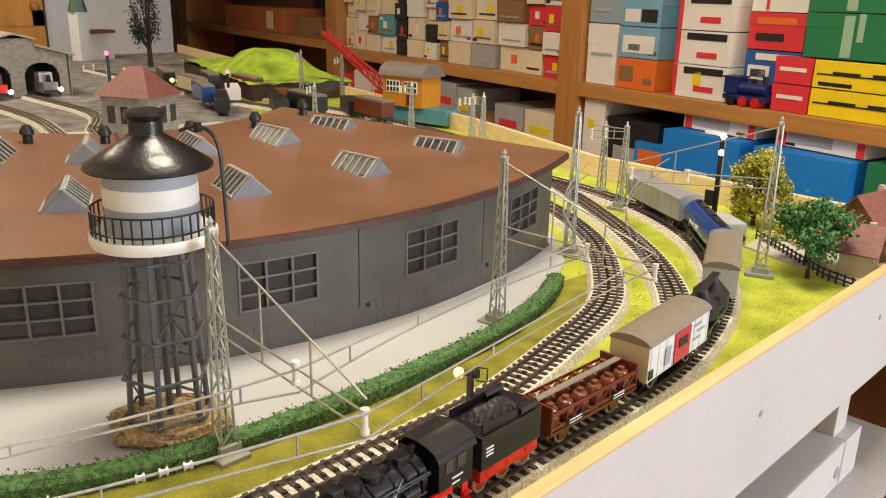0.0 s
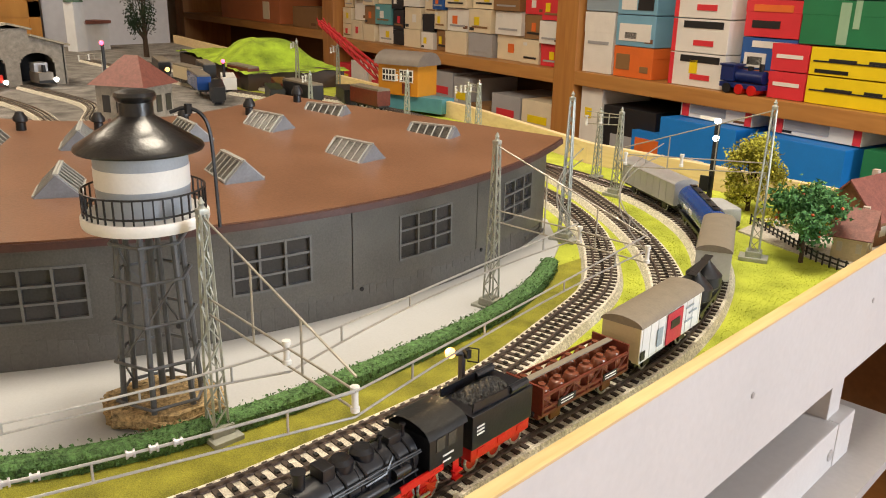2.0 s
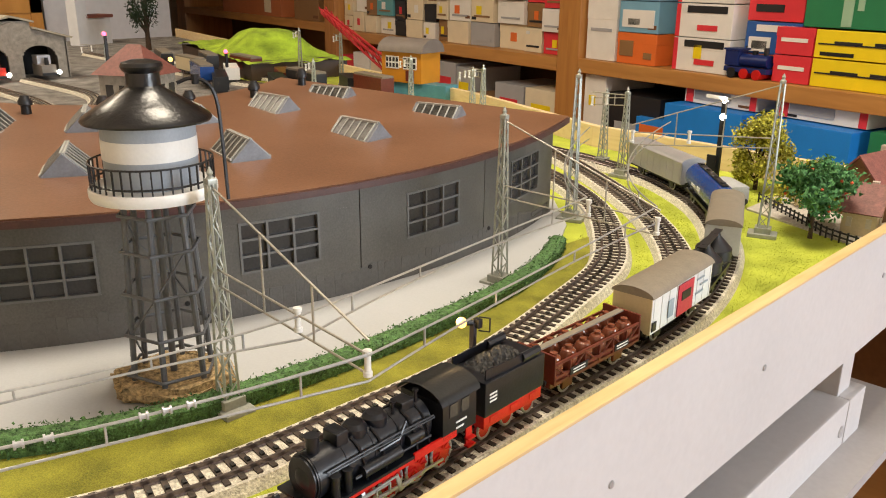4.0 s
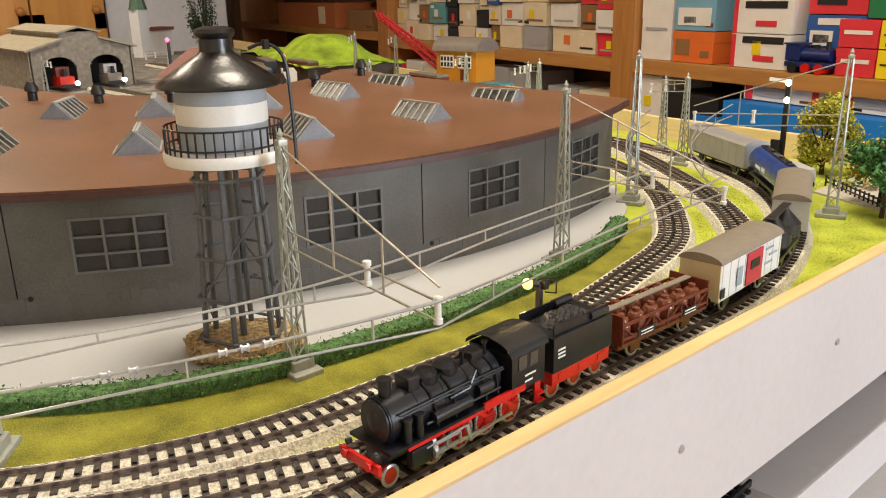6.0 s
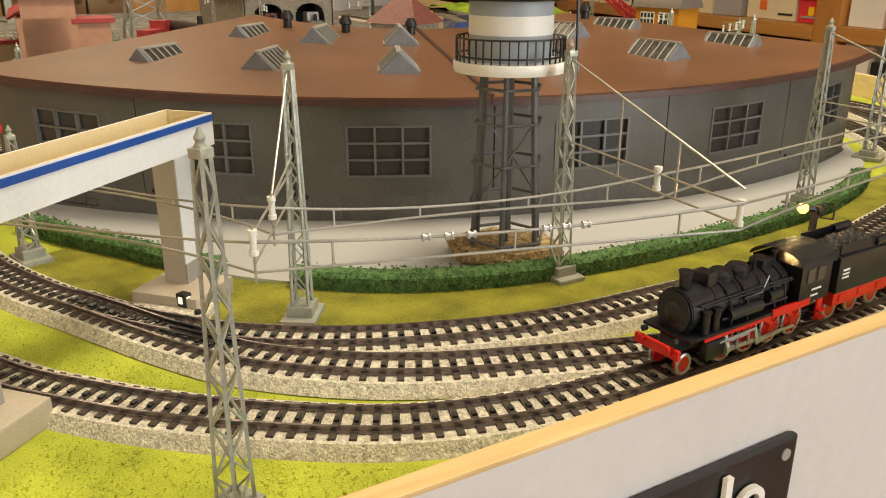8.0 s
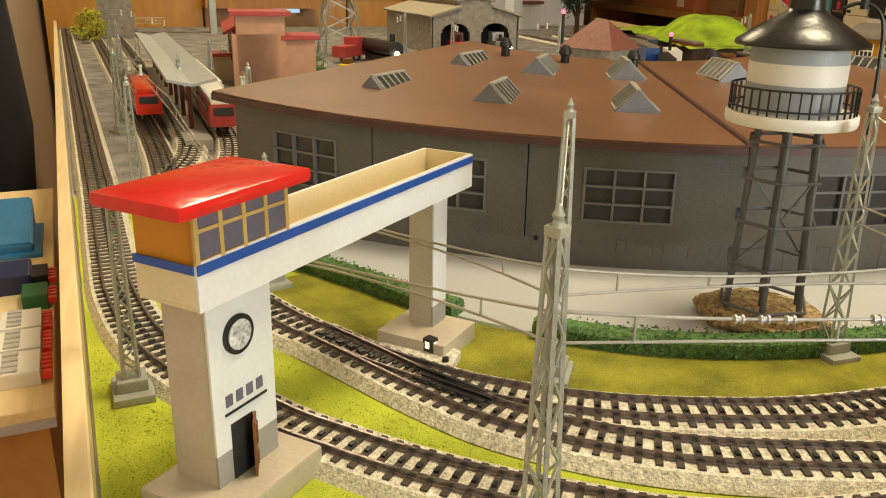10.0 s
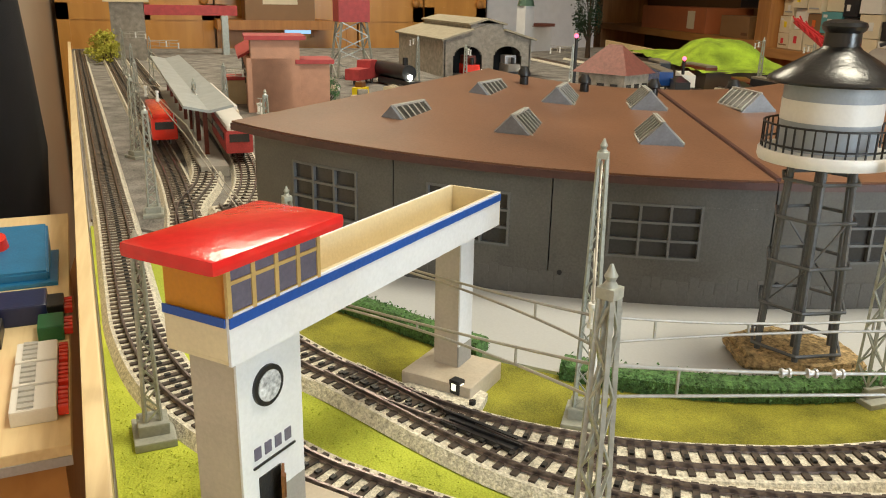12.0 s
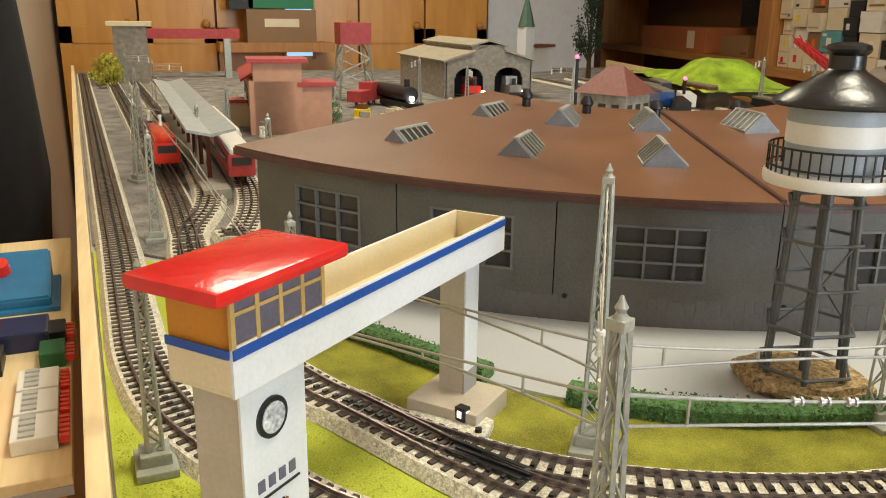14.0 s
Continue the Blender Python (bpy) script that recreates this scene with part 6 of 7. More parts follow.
for x in (-0.035, 0.0, 0.035):
    bm = B()
    rod(bm, (x, 0.002, 0.012), (x, -0.042, 0.012), 0.012, seg=18)
    part("wheel", bm, LOCORED if x < 0.03 else BLACK, tl)

# right bay, lower shelf: its boards stand well below the table's edge
LOW = -0.405
random.seed(21)
carton(0.875, LOW, 0.09, 0.37, 0.2, PW, "tall white carton on the lower shelf", stripes=((0.1, 0.8, 0.3, 0.08, PY),))
carton(0.72, LOW, 0.2, 0.33, 0.22, PK, "black carton with white lettering", stripes=((0.1, 0.7, 0.45, 0.12, PGY),))
carton(0.605, LOW, 0.16, 0.28, 0.22, PDB, "dark blue carton with orange picture", y=0.0, stripes=((0, 0.82, 0.8, 0.22, PO), (0, 0.72, 0.8, 0.1, PG)))
for x in (0.44, 0.165):
    carton(x, LOW, 0.235, 0.335, 0.22, PDB, "bright blue storage carton", y=0.03, stripes=((0.0, 0.7, 0.3, 0.05, PW), (-0.3, 0.6, 0.25, 0.12, PGY)))
    carton(x - 0.01, LOW + 0.336, 0.22, 0.045, 0.2, PW, "white and red carton on a blue box", stripes=((0.1, 0.5, 0.5, 0.5, PGY), (-0.45, 0.5, 0.08, 0.9, PR), (0.42, 0.5, 0.1, 0.9, PR)))
carton(-0.04, LOW, 0.13, 0.34, 0.22, PG, "dark green carton with white ring", y=0.0)
carton(-0.2, LOW, 0.18, 0.31, 0.22, PBR, "brown carton with grey print", y=0.0, stripes=((0, 0.6, 0.9, 0.3, PGY),))

# middle bay, main shelf: stacks of old cream boxes
TOPM = 0.003
random.seed(31)
cols = [(1.10, 0.10, 5, (PR, PW)), (1.205, 0.09, 5, (PC, PBR, PR)), (1.33, 0.15, 4, (PC, PW, PBR)), (1.485, 0.14, 4, (PGY, PC, PC)), (1.63, 0.14, 4, (PC, PW)), (1.745, 0.08, 5, (PBR, PC, PB)), (1.835, 0.085, 5, (PW, PK, PC)), (1.945, 0.12, 4, (PC, PC, PW)), (2.07, 0.09, 4, (PK, PK, PK)), (2.185, 0.13, 4, (PW, PT, PC)), (2.31, 0.1, 4, (PC, PBR)), (2.42, 0.1, 4, (PC, PW, PC)), (2.53, 0.09, 4, (PC, PC))]
for i, (x, w, n, mats) in enumerate(cols):
    z = TOPM
    for k in range(n):
        h = random.uniform(0.068, 0.088) if w > 0.095 else random.uniform(0.06, 0.08)
        mat = mats[k % len(mats)]
        st = []
        if random.random() < 0.55:
            st.append((random.uniform(-0.2, 0.2), 0.5, 0.22, 0.35, random.choice((PY, PY, PO, PW, PR))))
        if random.random() < 0.5:
            st.append((0.0, 0.25, 0.7, 0.08, random.choice((PGY, PBR, PK))))
        carton(x, z, w, h, 0.2, mat, "old stacked %s cardboard model box" % {PR: "red", PW: "white", PC: "cream", PBR: "brown", PGY: "grey", PB: "blue", PK: "black", PT: "teal"}[mat], y=-0.03 - random.uniform(0, 0.03), stripes=st, tilt=random.uniform(-2, 2))
        z += h + 0.0005
# middle bay, lower shelf
for i, (x, w, h, mat, lab) in enumerate(((1.12, 0.16, 0.3, PC, "cream"), (1.29, 0.16, 0.3, PGY, "grey"), (1.44, 0.12, 0.25, PBR, "brown"), (1.56, 0.1, 0.33, PGY, "grey"), (1.69, 0.15, 0.34, PGY, "grey"), (1.86, 0.16, 0.3, PW, "white"), (2.03, 0.15, 0.27, PR, "red"), (2.2, 0.16, 0.3, PC, "cream"), (2.37, 0.15, 0.32, PW, "white"), (2.51, 0.11, 0.3, PR, "red"))):
    carton(x, LOW, w, h, 0.22, mat, "%s cardboard box on the lower shelf" % lab, stripes=((0, 0.8, 0.6, 0.08, (PY, PR, PW)[i % 3]),))
# left bay
carton(3.75, 0.026, 0.95, 0.13, 0.25, paper("dull_orange", (0.5, 0.16, 0.06)), "long dull orange box on the shelf", stripes=((-0.3, 0.5, 0.1, 0.7, PC),))
carton(2.95, 0.026, 0.3, 0.1, 0.2, PBR, "brown box on the shelf")
bm = B()
box(bm, (2.95, -0.2, 0.31), (0.55, 0.06, 0.3), sm, 0.006)
tagged(part("dark_screen", bm, BLACKGLOSS), "dark flat screen on the shelf", "screen")

# ---- far wall: orange pine doors, window, coat ----
for k in range(6):
    y0 = -0.45 + 0.33 * k
    d = thing("cupboard_door", Matrix.Translation((-3.82, y0 + 0.16, -0.1)), "orange pine panelled cupboard door", "door", "cupboard doors")
    bm = B()
    box(bm, (0, 0, 0.2), (0.04, 0.32, 1.7), bevel=0.004)
    part("panel", bm, DOORWOOD, d)
    bm = B()
    for z in (-0.6, 0.2, 1.0):
        box(bm, (0.022, 0, z), (0.006, 0.32, 0.07))
    for s in (-1, 1):
        box(bm, (0.022, s * 0.135, 0.2), (0.006, 0.05, 1.7))
    part("frame", bm, DOORWOOD, d)
    bm = B()
    bmesh.ops.create_uvsphere(bm, u_segments=12, v_segments=8, radius=0.02, matrix=Matrix.Translation((0.04, 0.12, 0.25)))
    part("knob", bm, SHELFWOOD, d, smooth=True)
bm = B()
box(bm, (-3.86, 1.855, 0.0), (0.04, 0.62, 1.9))
tagged(part("wall_far_white", bm, CARDWHITE), "white part of the far wall", "wall", kind="structure")
coat = thing("hanging_coat", pose(-1.25, -0.335, 0), "black coat hanging from a wooden stand", "coat")
bm = B()
rows = []
n = 20
random.seed(77)
for z, rx, ry in ((0.5, 0.03, 0.03), (0.44, 0.10, 0.06), (0.3, 0.13, 0.085), (0.1, 0.14, 0.10), (-0.05, 0.15, 0.11), (-0.25, 0.14, 0.105), (-0.34, 0.135, 0.09)):
    rows.append([bm.verts.new(((rx + 0.012 * math.sin(5 * a + z * 9)) * math.cos(a), (ry + 0.01 * math.sin(4 * a + z * 7)) * math.sin(a), z)) for a in (2 * math.pi * i / n for i in range(n))])
for a, b in zip(rows, rows[1:]):
    for i in range(n):
        bm.faces.new((a[i], a[(i + 1) % n], b[(i + 1) % n], b[i]))
bm.faces.new(rows[0])
bm.faces.new(rows[-1][::-1])
part("cloth", bm, material("black_cloth", (0.005, 0.005, 0.008), 0.9, spread=0.4, scale=25, bump=0.4), coat, smooth=True)
bm = B()
rod(bm, (0.03, 0.06, FLOOR), (0.03, 0.075, 0.55), 0.012)
part("stand_pole", bm, POSTWOOD, coat)

# ---- far scenery on the layout ----
PINK = material("salmon_plaster", (0.5, 0.27, 0.18), 0.7, spread=0.12, scale=60)
STONE = material("weathered_stone", (0.3, 0.27, 0.23), 0.8, spread=0.3, scale=80)
REDROOF = material("red_tiles", (0.42, 0.05, 0.05), 0.55, spread=0.2, scale=90)


def simple_block(parent, c, s, mat, name="wall"):
    bm = B()
    box(bm, c, s, bevel=0.0006)
    return part(name, bm, mat, parent)


st = thing("station_building", Matrix.Translation((-1.30, 0.135, 0)) @ turned(radians(-4)), "salmon station building with red roofs", "building")
simple_block(st, (-0.14, 0, 0.045), (0.36, 0.075, 0.09), PINK)
simple_block(st, (0.0, 0.01, 0.06), (0.08, 0.08, 0.12), PINK, "tower")
simple_block(st, (0.0, 0.01, 0.123), (0.1, 0.1, 0.007), REDROOF, "tower_roof")
for s in (-1, 1):
    bm = B()
    bar(bm, (-0.17, s * 0.05, 0.086), (-0.17, 0, 0.112), 0.3, 0.004)
    part("roof", bm, REDROOF, st)
simple_block(st, (0.0, 0.075, 0.04), (0.07, 0.05, 0.08), PINK)
simple_block(st, (0.0, 0.075, 0.084), (0.085, 0.065, 0.007), REDROOF, "roof")
simple_block(st, (-0.10, -0.055, 0.02), (0.05, 0.035, 0.045), FARMWALL, "porch")
simple_block(st, (-0.10, -0.055, 0.046), (0.06, 0.045, 0.006), REDROOF, "porch_roof")
for k in range(6):
    bm = B()
    box(bm, (-0.28 + 0.045 * k, -0.038, 0.055), (0.016, 0.002, 0.03))
    part("window", bm, DARKPANE, st)
pl = thing("platform_canopy", Matrix.Translation((-1.17, -0.012, 0)) @ turned(radians(3)), "long grey station platform canopy", "canopy")
simple_block(pl, (0, 0, 0.006), (0.8, 0.03, 0.012), material("platform_grey", (0.35, 0.33, 0.3), 0.8), "platform")
for s in (-1, 1):
    bm = B()
    bar(bm, (0, s * 0.027, 0.074), (0, 0, 0.068), 0.75, 0.003)
    part("roof", bm, material("canopy_grey", (0.36, 0.39, 0.4), 0.5), pl)
for k in range(8):
    simple_block(pl, (-0.34 + 0.095 * k, 0, 0.038), (0.005, 0.005, 0.06), OXIDE, "post")


def railcar(p, deg, l, body, roof, label):
    t = thing("railcar", Matrix.Translation((*p, 0.0105)) @ turned(radians(deg)), label, "railcar", "railcars")
    bm = B()
    box(bm, (0, 0, 0.022), (l, 0.031, 0.026), bevel=0.004)
    part("body", bm, body, t, smooth=True)
    bm = B()
    box(bm, (0, 0, 0.0375), (l - 0.004, 0.026, 0.006), bevel=0.0025)
    part("roof", bm, roof, t, smooth=True)
    for s in (-1, 1):
        bm = B()
        box(bm, (s * (l / 2 + 0.0002), 0, 0.027), (0.001, 0.022, 0.009))
        part("end_window", bm, DARKPANE, t)
        bm = B()
        box(bm, (0, s * 0.0156, 0.027), (l * 0.85, 0.001, 0.008))
        part("side_window", bm, DARKPANE, t)
    for s in (-1, 1):
        wheelset(t, s * l * 0.32, 0.0055, BLACK)


railcar((-0.985, -0.046), 184, 0.16, RED, RED, "bright red model railcar in the station")
railcar((-0.878, 0.036), 182, 0.16, REDROOF, WHITE, "red railcar with pale roof in the station")
railcar((-1.12, 0.032), 183, 0.3, material("cream_coach", (0.6, 0.52, 0.42), 0.4), WHITE, "cream coach with white roof in the station")

shed = thing("engine_shed", Matrix.Translation((-1.79, 0.735, 0)) @ Matrix.Diagonal((1, 0.92, 0.85, 1)), "weathered two-road engine shed with arched doors", "building")
W = 0.125
for y in (-W, W):
    bm = B()
    box(bm, (-0.2, y, 0.055), (0.4, 0.006, 0.11))
    part("side_wall", bm, STONE, shed)
bm = B()
xs = []
for i in range(61):
    y = -W + 2 * W * i / 60
    top = 0.11 + (W - abs(y)) * 0.32
    low = 0.0
    for c in (-0.058, 0.058):
        if abs(y - c) < 0.038:
            low = 0.058 + 0.03 * math.sqrt(max(1 - ((y - c) / 0.038) ** 2, 0))
    xs.append((y, low, top))
for (y0, l0, t0), (y1, l1, t1) in zip(xs, xs[1:]):
    ll = max(l0, l1)
    v = [bm.verts.new(q) for q in ((0, y0, ll), (0, y1, ll), (0, y1, t1), (0, y0, t0), (-0.008, y0, ll), (-0.008, y1, ll), (-0.008, y1, t1), (-0.008, y0, t0))]
    for f in ((0, 1, 2, 3), (7, 6, 5, 4), (0, 4, 5, 1), (1, 5, 6, 2), (2, 6, 7, 3), (3, 7, 4, 0)):
        bm.faces.new([v[i] for i in f])
part("front_wall", bm, STONE, shed)
SHEDROOF = material("beige_shed_roof", (0.36, 0.32, 0.24), 0.75, spread=0.15, scale=60)
for s in (-1, 1):
    bm = B()
    bar(bm, (-0.2, s * (W + 0.012), 0.107), (-0.2, s * 0.045, 0.136), 0.43, 0.005)
    part("roof", bm, SHEDROOF, shed)
    bm = B()
    bar(bm, (-0.2, s * 0.055, 0.150), (-0.2, 0, 0.165), 0.4, 0.005)
    part("lantern_roof", bm, SHEDROOF, shed)
simple_block(shed, (-0.2, 0, 0.142), (0.38, 0.095, 0.02), STONE, "lantern")
# added black block: the shade inside the shed, put into its colour
bm = B()
box(bm, (-0.25, 0, 0.055), (0.28, 2 * W - 0.01, 0.108))
part("dark_interior", bm, BLACKMATT, shed)
for s in (-1, 1):
    t = thing("shunting_engine", Matrix.Translation((-1.775, 0.735 + s * 0.054, 0.0)), "small engine standing in the shed door", "locomotive", "shed engines")
    simple_block(t, (0, 0, 0.022), (0.06, 0.032, 0.024), RED if s < 0 else material("dusty_engine", (0.22, 0.2, 0.18), 0.6), "body")
    simple_block(t, (-0.012, 0, 0.044), (0.03, 0.03, 0.02), OXIDE if s < 0 else SILVER, "cab")
    simple_block(t, (0.031, 0, 0.014), (0.004, 0.034, 0.006), BLACK, "buffer_beam")
    bm = B()
    rod(bm, (0.018, 0, 0.034), (0.018, 0, 0.05), 0.005, 0.0042, 14)
    part("chimney", bm, BLACK, t, smooth=True)
    bm = B()
    bmesh.ops.create_uvsphere(bm, u_segments=10, v_segments=8, radius=0.0055, matrix=Matrix.Translation((0.034, 0.02, 0.018)))
    part("lamp", bm, MATS["cold_bulb"], t, smooth=True)

t = thing("black_engine", Matrix.Translation((-1.58, 0.455, 0.0)) @ turned(radians(10)), "black engine with lit headlamp facing the table", "locomotive")
bm = B()
rod(bm, (-0.12, 0, 0.034), (0.03, 0, 0.034), 0.017, seg=20)
part("boiler", bm, BLACK, t, smooth=True)
simple_block(t, (-0.02, 0, 0.012), (0.16, 0.03, 0.014), BLACK, "frame")
bm = B()
rod(bm, (0.01, 0, 0.05), (0.01, 0, 0.066), 0.006)
part("chimney", bm, BLACK, t)
bm = B()
bmesh.ops.create_uvsphere(bm, u_segments=10, v_segments=8, radius=0.006, matrix=Matrix.Translation((0.034, 0, 0.026)))
part("lamp", bm, MATS["cold_bulb"], t, smooth=True)

t = thing("red_crane_tower", Matrix.Translation((-1.84, 0.40, 0)), "lattice tower with dark red cabin", "tower")
bm = B()
lattice(bm, 0.0, 0.13, 0.09, 0.06, 4, 0.004)
part("lattice", bm, MASTGREY, t)
simple_block(t, (0, 0, 0.155), (0.07, 0.075, 0.05), REDROOF, "cabin")
t = thing("red_engine", Matrix.Translation((-1.68, 0.39, 0)) @ turned(radians(-40)), "dark red shunting engine", "locomotive")
simple_block(t, (0, 0, 0.024), (0.11, 0.034, 0.024), REDROOF, "body")
simple_block(t, (-0.02, 0, 0.043), (0.035, 0.034, 0.018), REDROOF, "cab")
wheelset(t, 0.03, 0.006, BLACK)
wheelset(t, -0.03, 0.006, BLACK)

t = thing("gantry_crane", Matrix.Translation((-2.6, 0.02, 0)) @ turned(radians(90)), "grey gantry crane with red beam", "crane")
for x in (-0.14, 0.14):
    simple_block(t, (x, 0, 0.06), (0.02, 0.05, 0.12), MASTGREY, "leg")
simple_block(t, (0.0, 0, 0.135), (0.36, 0.03, 0.03), REDROOF, "beam")
t = thing("card_building", Matrix.Translation((-2.45, -0.12, 0)), "tall brown model building at the table end", "building")
simple_block(t, (0, 0, 0.08), (0.12, 0.09, 0.16), STONE, "wall")
simple_block(t, (0, 0, 0.166), (0.15, 0.12, 0.012), CREAM, "roof")
for k, (x, y, hh, w) in enumerate(((-2.35, -0.19, 0.08, 0.05), (-2.25, -0.165, 0.06, 0.04), (-2.55, -0.2, 0.07, 0.04))):
    tree((x, y), hh, w, LEAF_A, "yellow-green bush by the edge board", 40 + k, trunk=0.1, count=700)
tree((-1.33, 0.245), 0.06, 0.016, LEAF_B, "slim green model fir in the yard", 50, trunk=0.05, count=900)
tree((-2.35, 1.32), 0.27, 0.05, LEAF_C, "tall dark fir near the far wall", 51, trunk=0.15, count=2200)

t = thing("hip_roof_house", Matrix.Translation((-1.16, 0.725, 0)) @ turned(radians(28)) @ Matrix.Diagonal((0.9, 0.9, 1.2, 1)), "small grey house with red-brown hipped roof", "house")
simple_block(t, (0, 0, 0.03), (0.105, 0.09, 0.06), STONE, "wall")
bm = B()
v = [bm.verts.new(q) for q in ((-0.062, -0.055, 0.058), (0.062, -0.055, 0.058), (0.062, 0.055, 0.058), (-0.062, 0.055, 0.058), (-0.015, 0, 0.098), (0.015, 0, 0.098))]
for f in ((3, 2, 1, 0), (0, 1, 5, 4), (1, 2, 5), (2, 3, 4, 5), (3, 0, 4)):
    bm.faces.new([v[i] for i in f])
part("roof", bm, FARMROOF, t)
for x in (-0.03, 0.0, 0.03):
    for s in (-1, 1):
        bm = B()
        box(bm, (x, s * 0.0455, 0.032), (0.016, 0.002, 0.024))
        part("window", bm, DARKPANE, t)
    bm = B()
    box(bm, (0.053, x, 0.032), (0.002, 0.016, 0.024))
    part("window", bm, DARKPANE, t)

t = thing("church", Matrix.Translation((-2.68, 1.235, 0)) @ turned(radians(20)) @ Matrix.Diagonal((0.75, 0.75, 0.9, 1)), "white model church with green spire", "church")
simple_block(t, (0, 0, 0.09), (0.06, 0.06, 0.18), CARDWHITE, "tower")
bm = B()
rod(bm, (0, 0, 0.18), (0, 0, 0.31), 0.042, 0.002, 8)
part("spire", bm, material("copper_green", (0.07, 0.13, 0.09), 0.6), t)
simple_block(t, (-0.02, 0.1, 0.05), (0.08, 0.14, 0.1), CARDWHITE, "nave")
simple_block(t, (-0.02, 0.1, 0.105), (0.1, 0.16, 0.012), FARMROOF, "nave_roof")

# green hill on its box
hill = thing("green_hill", Matrix.Translation((-1.70, 1.31, 0)) @ turned(radians(-14)), "bright green model hill on a dark box", "hill")
simple_block(hill, (0, 0, 0.02), (0.62, 0.24, 0.04), material("dark_brown_box", (0.05, 0.028, 0.02), 0.6), "box")
bm = B()
bmesh.ops.create_grid(bm, x_segments=60, y_segments=26, size=0.5, matrix=Matrix.Translation((0, 0, 0.041)) @ Matrix.Diagonal((0.64, 0.26, 1, 1)))
for v in bm.verts:
    x, y = v.co.x, v.co.y
    hgt = 0.056 * math.exp(-((x - 0.10) / 0.09) ** 4 - (y / 0.1) ** 4) + 0.022 * math.exp(-((x + 0.05) / 0.12) ** 2 - (y / 0.1) ** 2) + 0.012 * math.exp(-((x + 0.2) / 0.1) ** 2)
    v.co.z += hgt + 0.006 * noise.noise(v.co * 30)
part("turf", bm, material("vivid_turf", (0.22, 0.36, 0.015), 0.95, spread=0.5, scale=20, bump=1.0, tint=(0.32, 0.46, 0.03)), hill, "vivid green turf", smooth=True)

# crane on the back track
cr = thing("railway_crane", Matrix.Translation((-0.985, 1.205, 0)) @ turned(radians(8)), "orange crane house with red lattice jib on a teal wagon", "crane")
simple_block(cr, (0.02, -0.005, 0.02), (0.17, 0.04, 0.028), material("teal_wagon", (0.08, 0.25, 0.3), 0.5), "wagon")
simple_block(cr, (0.0, 0, 0.064), (0.10, 0.06, 0.06), ORANGE, "house")
bm = B()
n = 10
rows = [[bm.verts.new((x, 0.036 * math.cos(math.pi * i / n), 0.092 + 0.026 * math.sin(math.pi * i / n))) for i in range(n + 1)] for x in (-0.056, 0.056)]
for i in range(n):
    bm.faces.new((rows[0][i], rows[0][i + 1], rows[1][i + 1], rows[1][i]))
bm.faces.new(rows[0])
bm.faces.new(rows[1][::-1])
part("roof", bm, material("grey_brown_roof", (0.17, 0.14, 0.12), 0.6), cr, smooth=True)
for x0, wn in ((-0.022, 4), (0.022, 3)):
    bm = B()
    box(bm, (x0, -0.0305, 0.072), (0.033, 0.0015, 0.024))
    w = part("window", bm, WHITE, cr)
    for i in range(wn):
        for k in range(2):
            bm = B()
            box(bm, (x0 - 0.0165 + 0.033 * (i + 0.5) / wn, -0.0315, 0.0665 + 0.011 * k), (0.033 / wn - 0.003, 0.001, 0.008))
            part("pane", bm, DARKPANE, w)
bm = B()
box(bm, (0.022, -0.0305, 0.048), (0.02, 0.0015, 0.02))
part("door", bm, OXIDE, cr)
bm = B()
a, b = Vector((-0.05, 0, 0.045)), Vector((-0.29, 0.05, 0.155))
for s in (-1, 1):
    bar(bm, a + Vector((0, s * 0.012, 0)), b + Vector((0, s * 0.004, 0)), 0.004)
    bar(bm, a + Vector((0, s * 0.012, 0.016)), b + Vector((0, s * 0.004, 0.006)), 0.004)
for i in range(12):
    p, q = a.lerp(b, i / 12), a.lerp(b, (i + 1) / 12)
    for s in (-1, 1):
        bar(bm, p + Vector((0, s * 0.01, 0)), q + Vector((0, s * 0.01, 0.012)), 0.002)
part("jib", bm, material("jib_red", (0.45, 0.025, 0.03), 0.45), cr, "red lattice jib")

# goods wagons standing behind the roundhouse
for k, (x, y, l, mat) in enumerate(((-1.33, 0.98, 0.15, BLACK), (-1.45, 1.08, 0.12, WHITE), (-1.22, 1.05, 0.12, BLACK), (-1.30, 1.12, 0.13, OXIDE), (-1.12, 1.16, 0.1, BLACK))):
    t = thing("goods_wagon", Matrix.Translation((x, y, 0)) @ turned(radians(-28)), "goods wagon standing behind the roundhouse", "freight wagon", "standing wagons")
    simple_block(t, (0, 0, 0.024), (l, 0.03, 0.026), mat, "body")
    simple_block(t, (0, 0, 0.009), (l, 0.024, 0.005), BLACK, "underframe")
    wheelset(t, l * 0.3, 0.006, BLACK)
    wheelset(t, -l * 0.3, 0.006, BLACK)
for k, (x, y, hh, col) in enumerate(((-1.45, 0.8, 0.118, "red"), (-1.42, 1.052, 0.072, "red"), (-1.30, 0.86, 0.075, "warm"))):
    t = thing("light_signal", pose(x, y, 0), "dark signal post with a small lit lamp", "signal", "light signals")
    bm = B()
    bar(bm, (0, 0, 0), (0, 0, hh), 0.005)
    part("post", bm, BLACK, t)
    bm = B()
    bmesh.ops.create_uvsphere(bm, u_segments=10, v_segments=8, radius=0.0045, matrix=Matrix.Translation((0.006, -0.004, hh)))
    part("lamp", bm, material("red_bulb", (1.0, 0.08, 0.16), 0.3, emit=5, bump=0) if col == "red" else MATS["warm_bulb"], t, smooth=True)
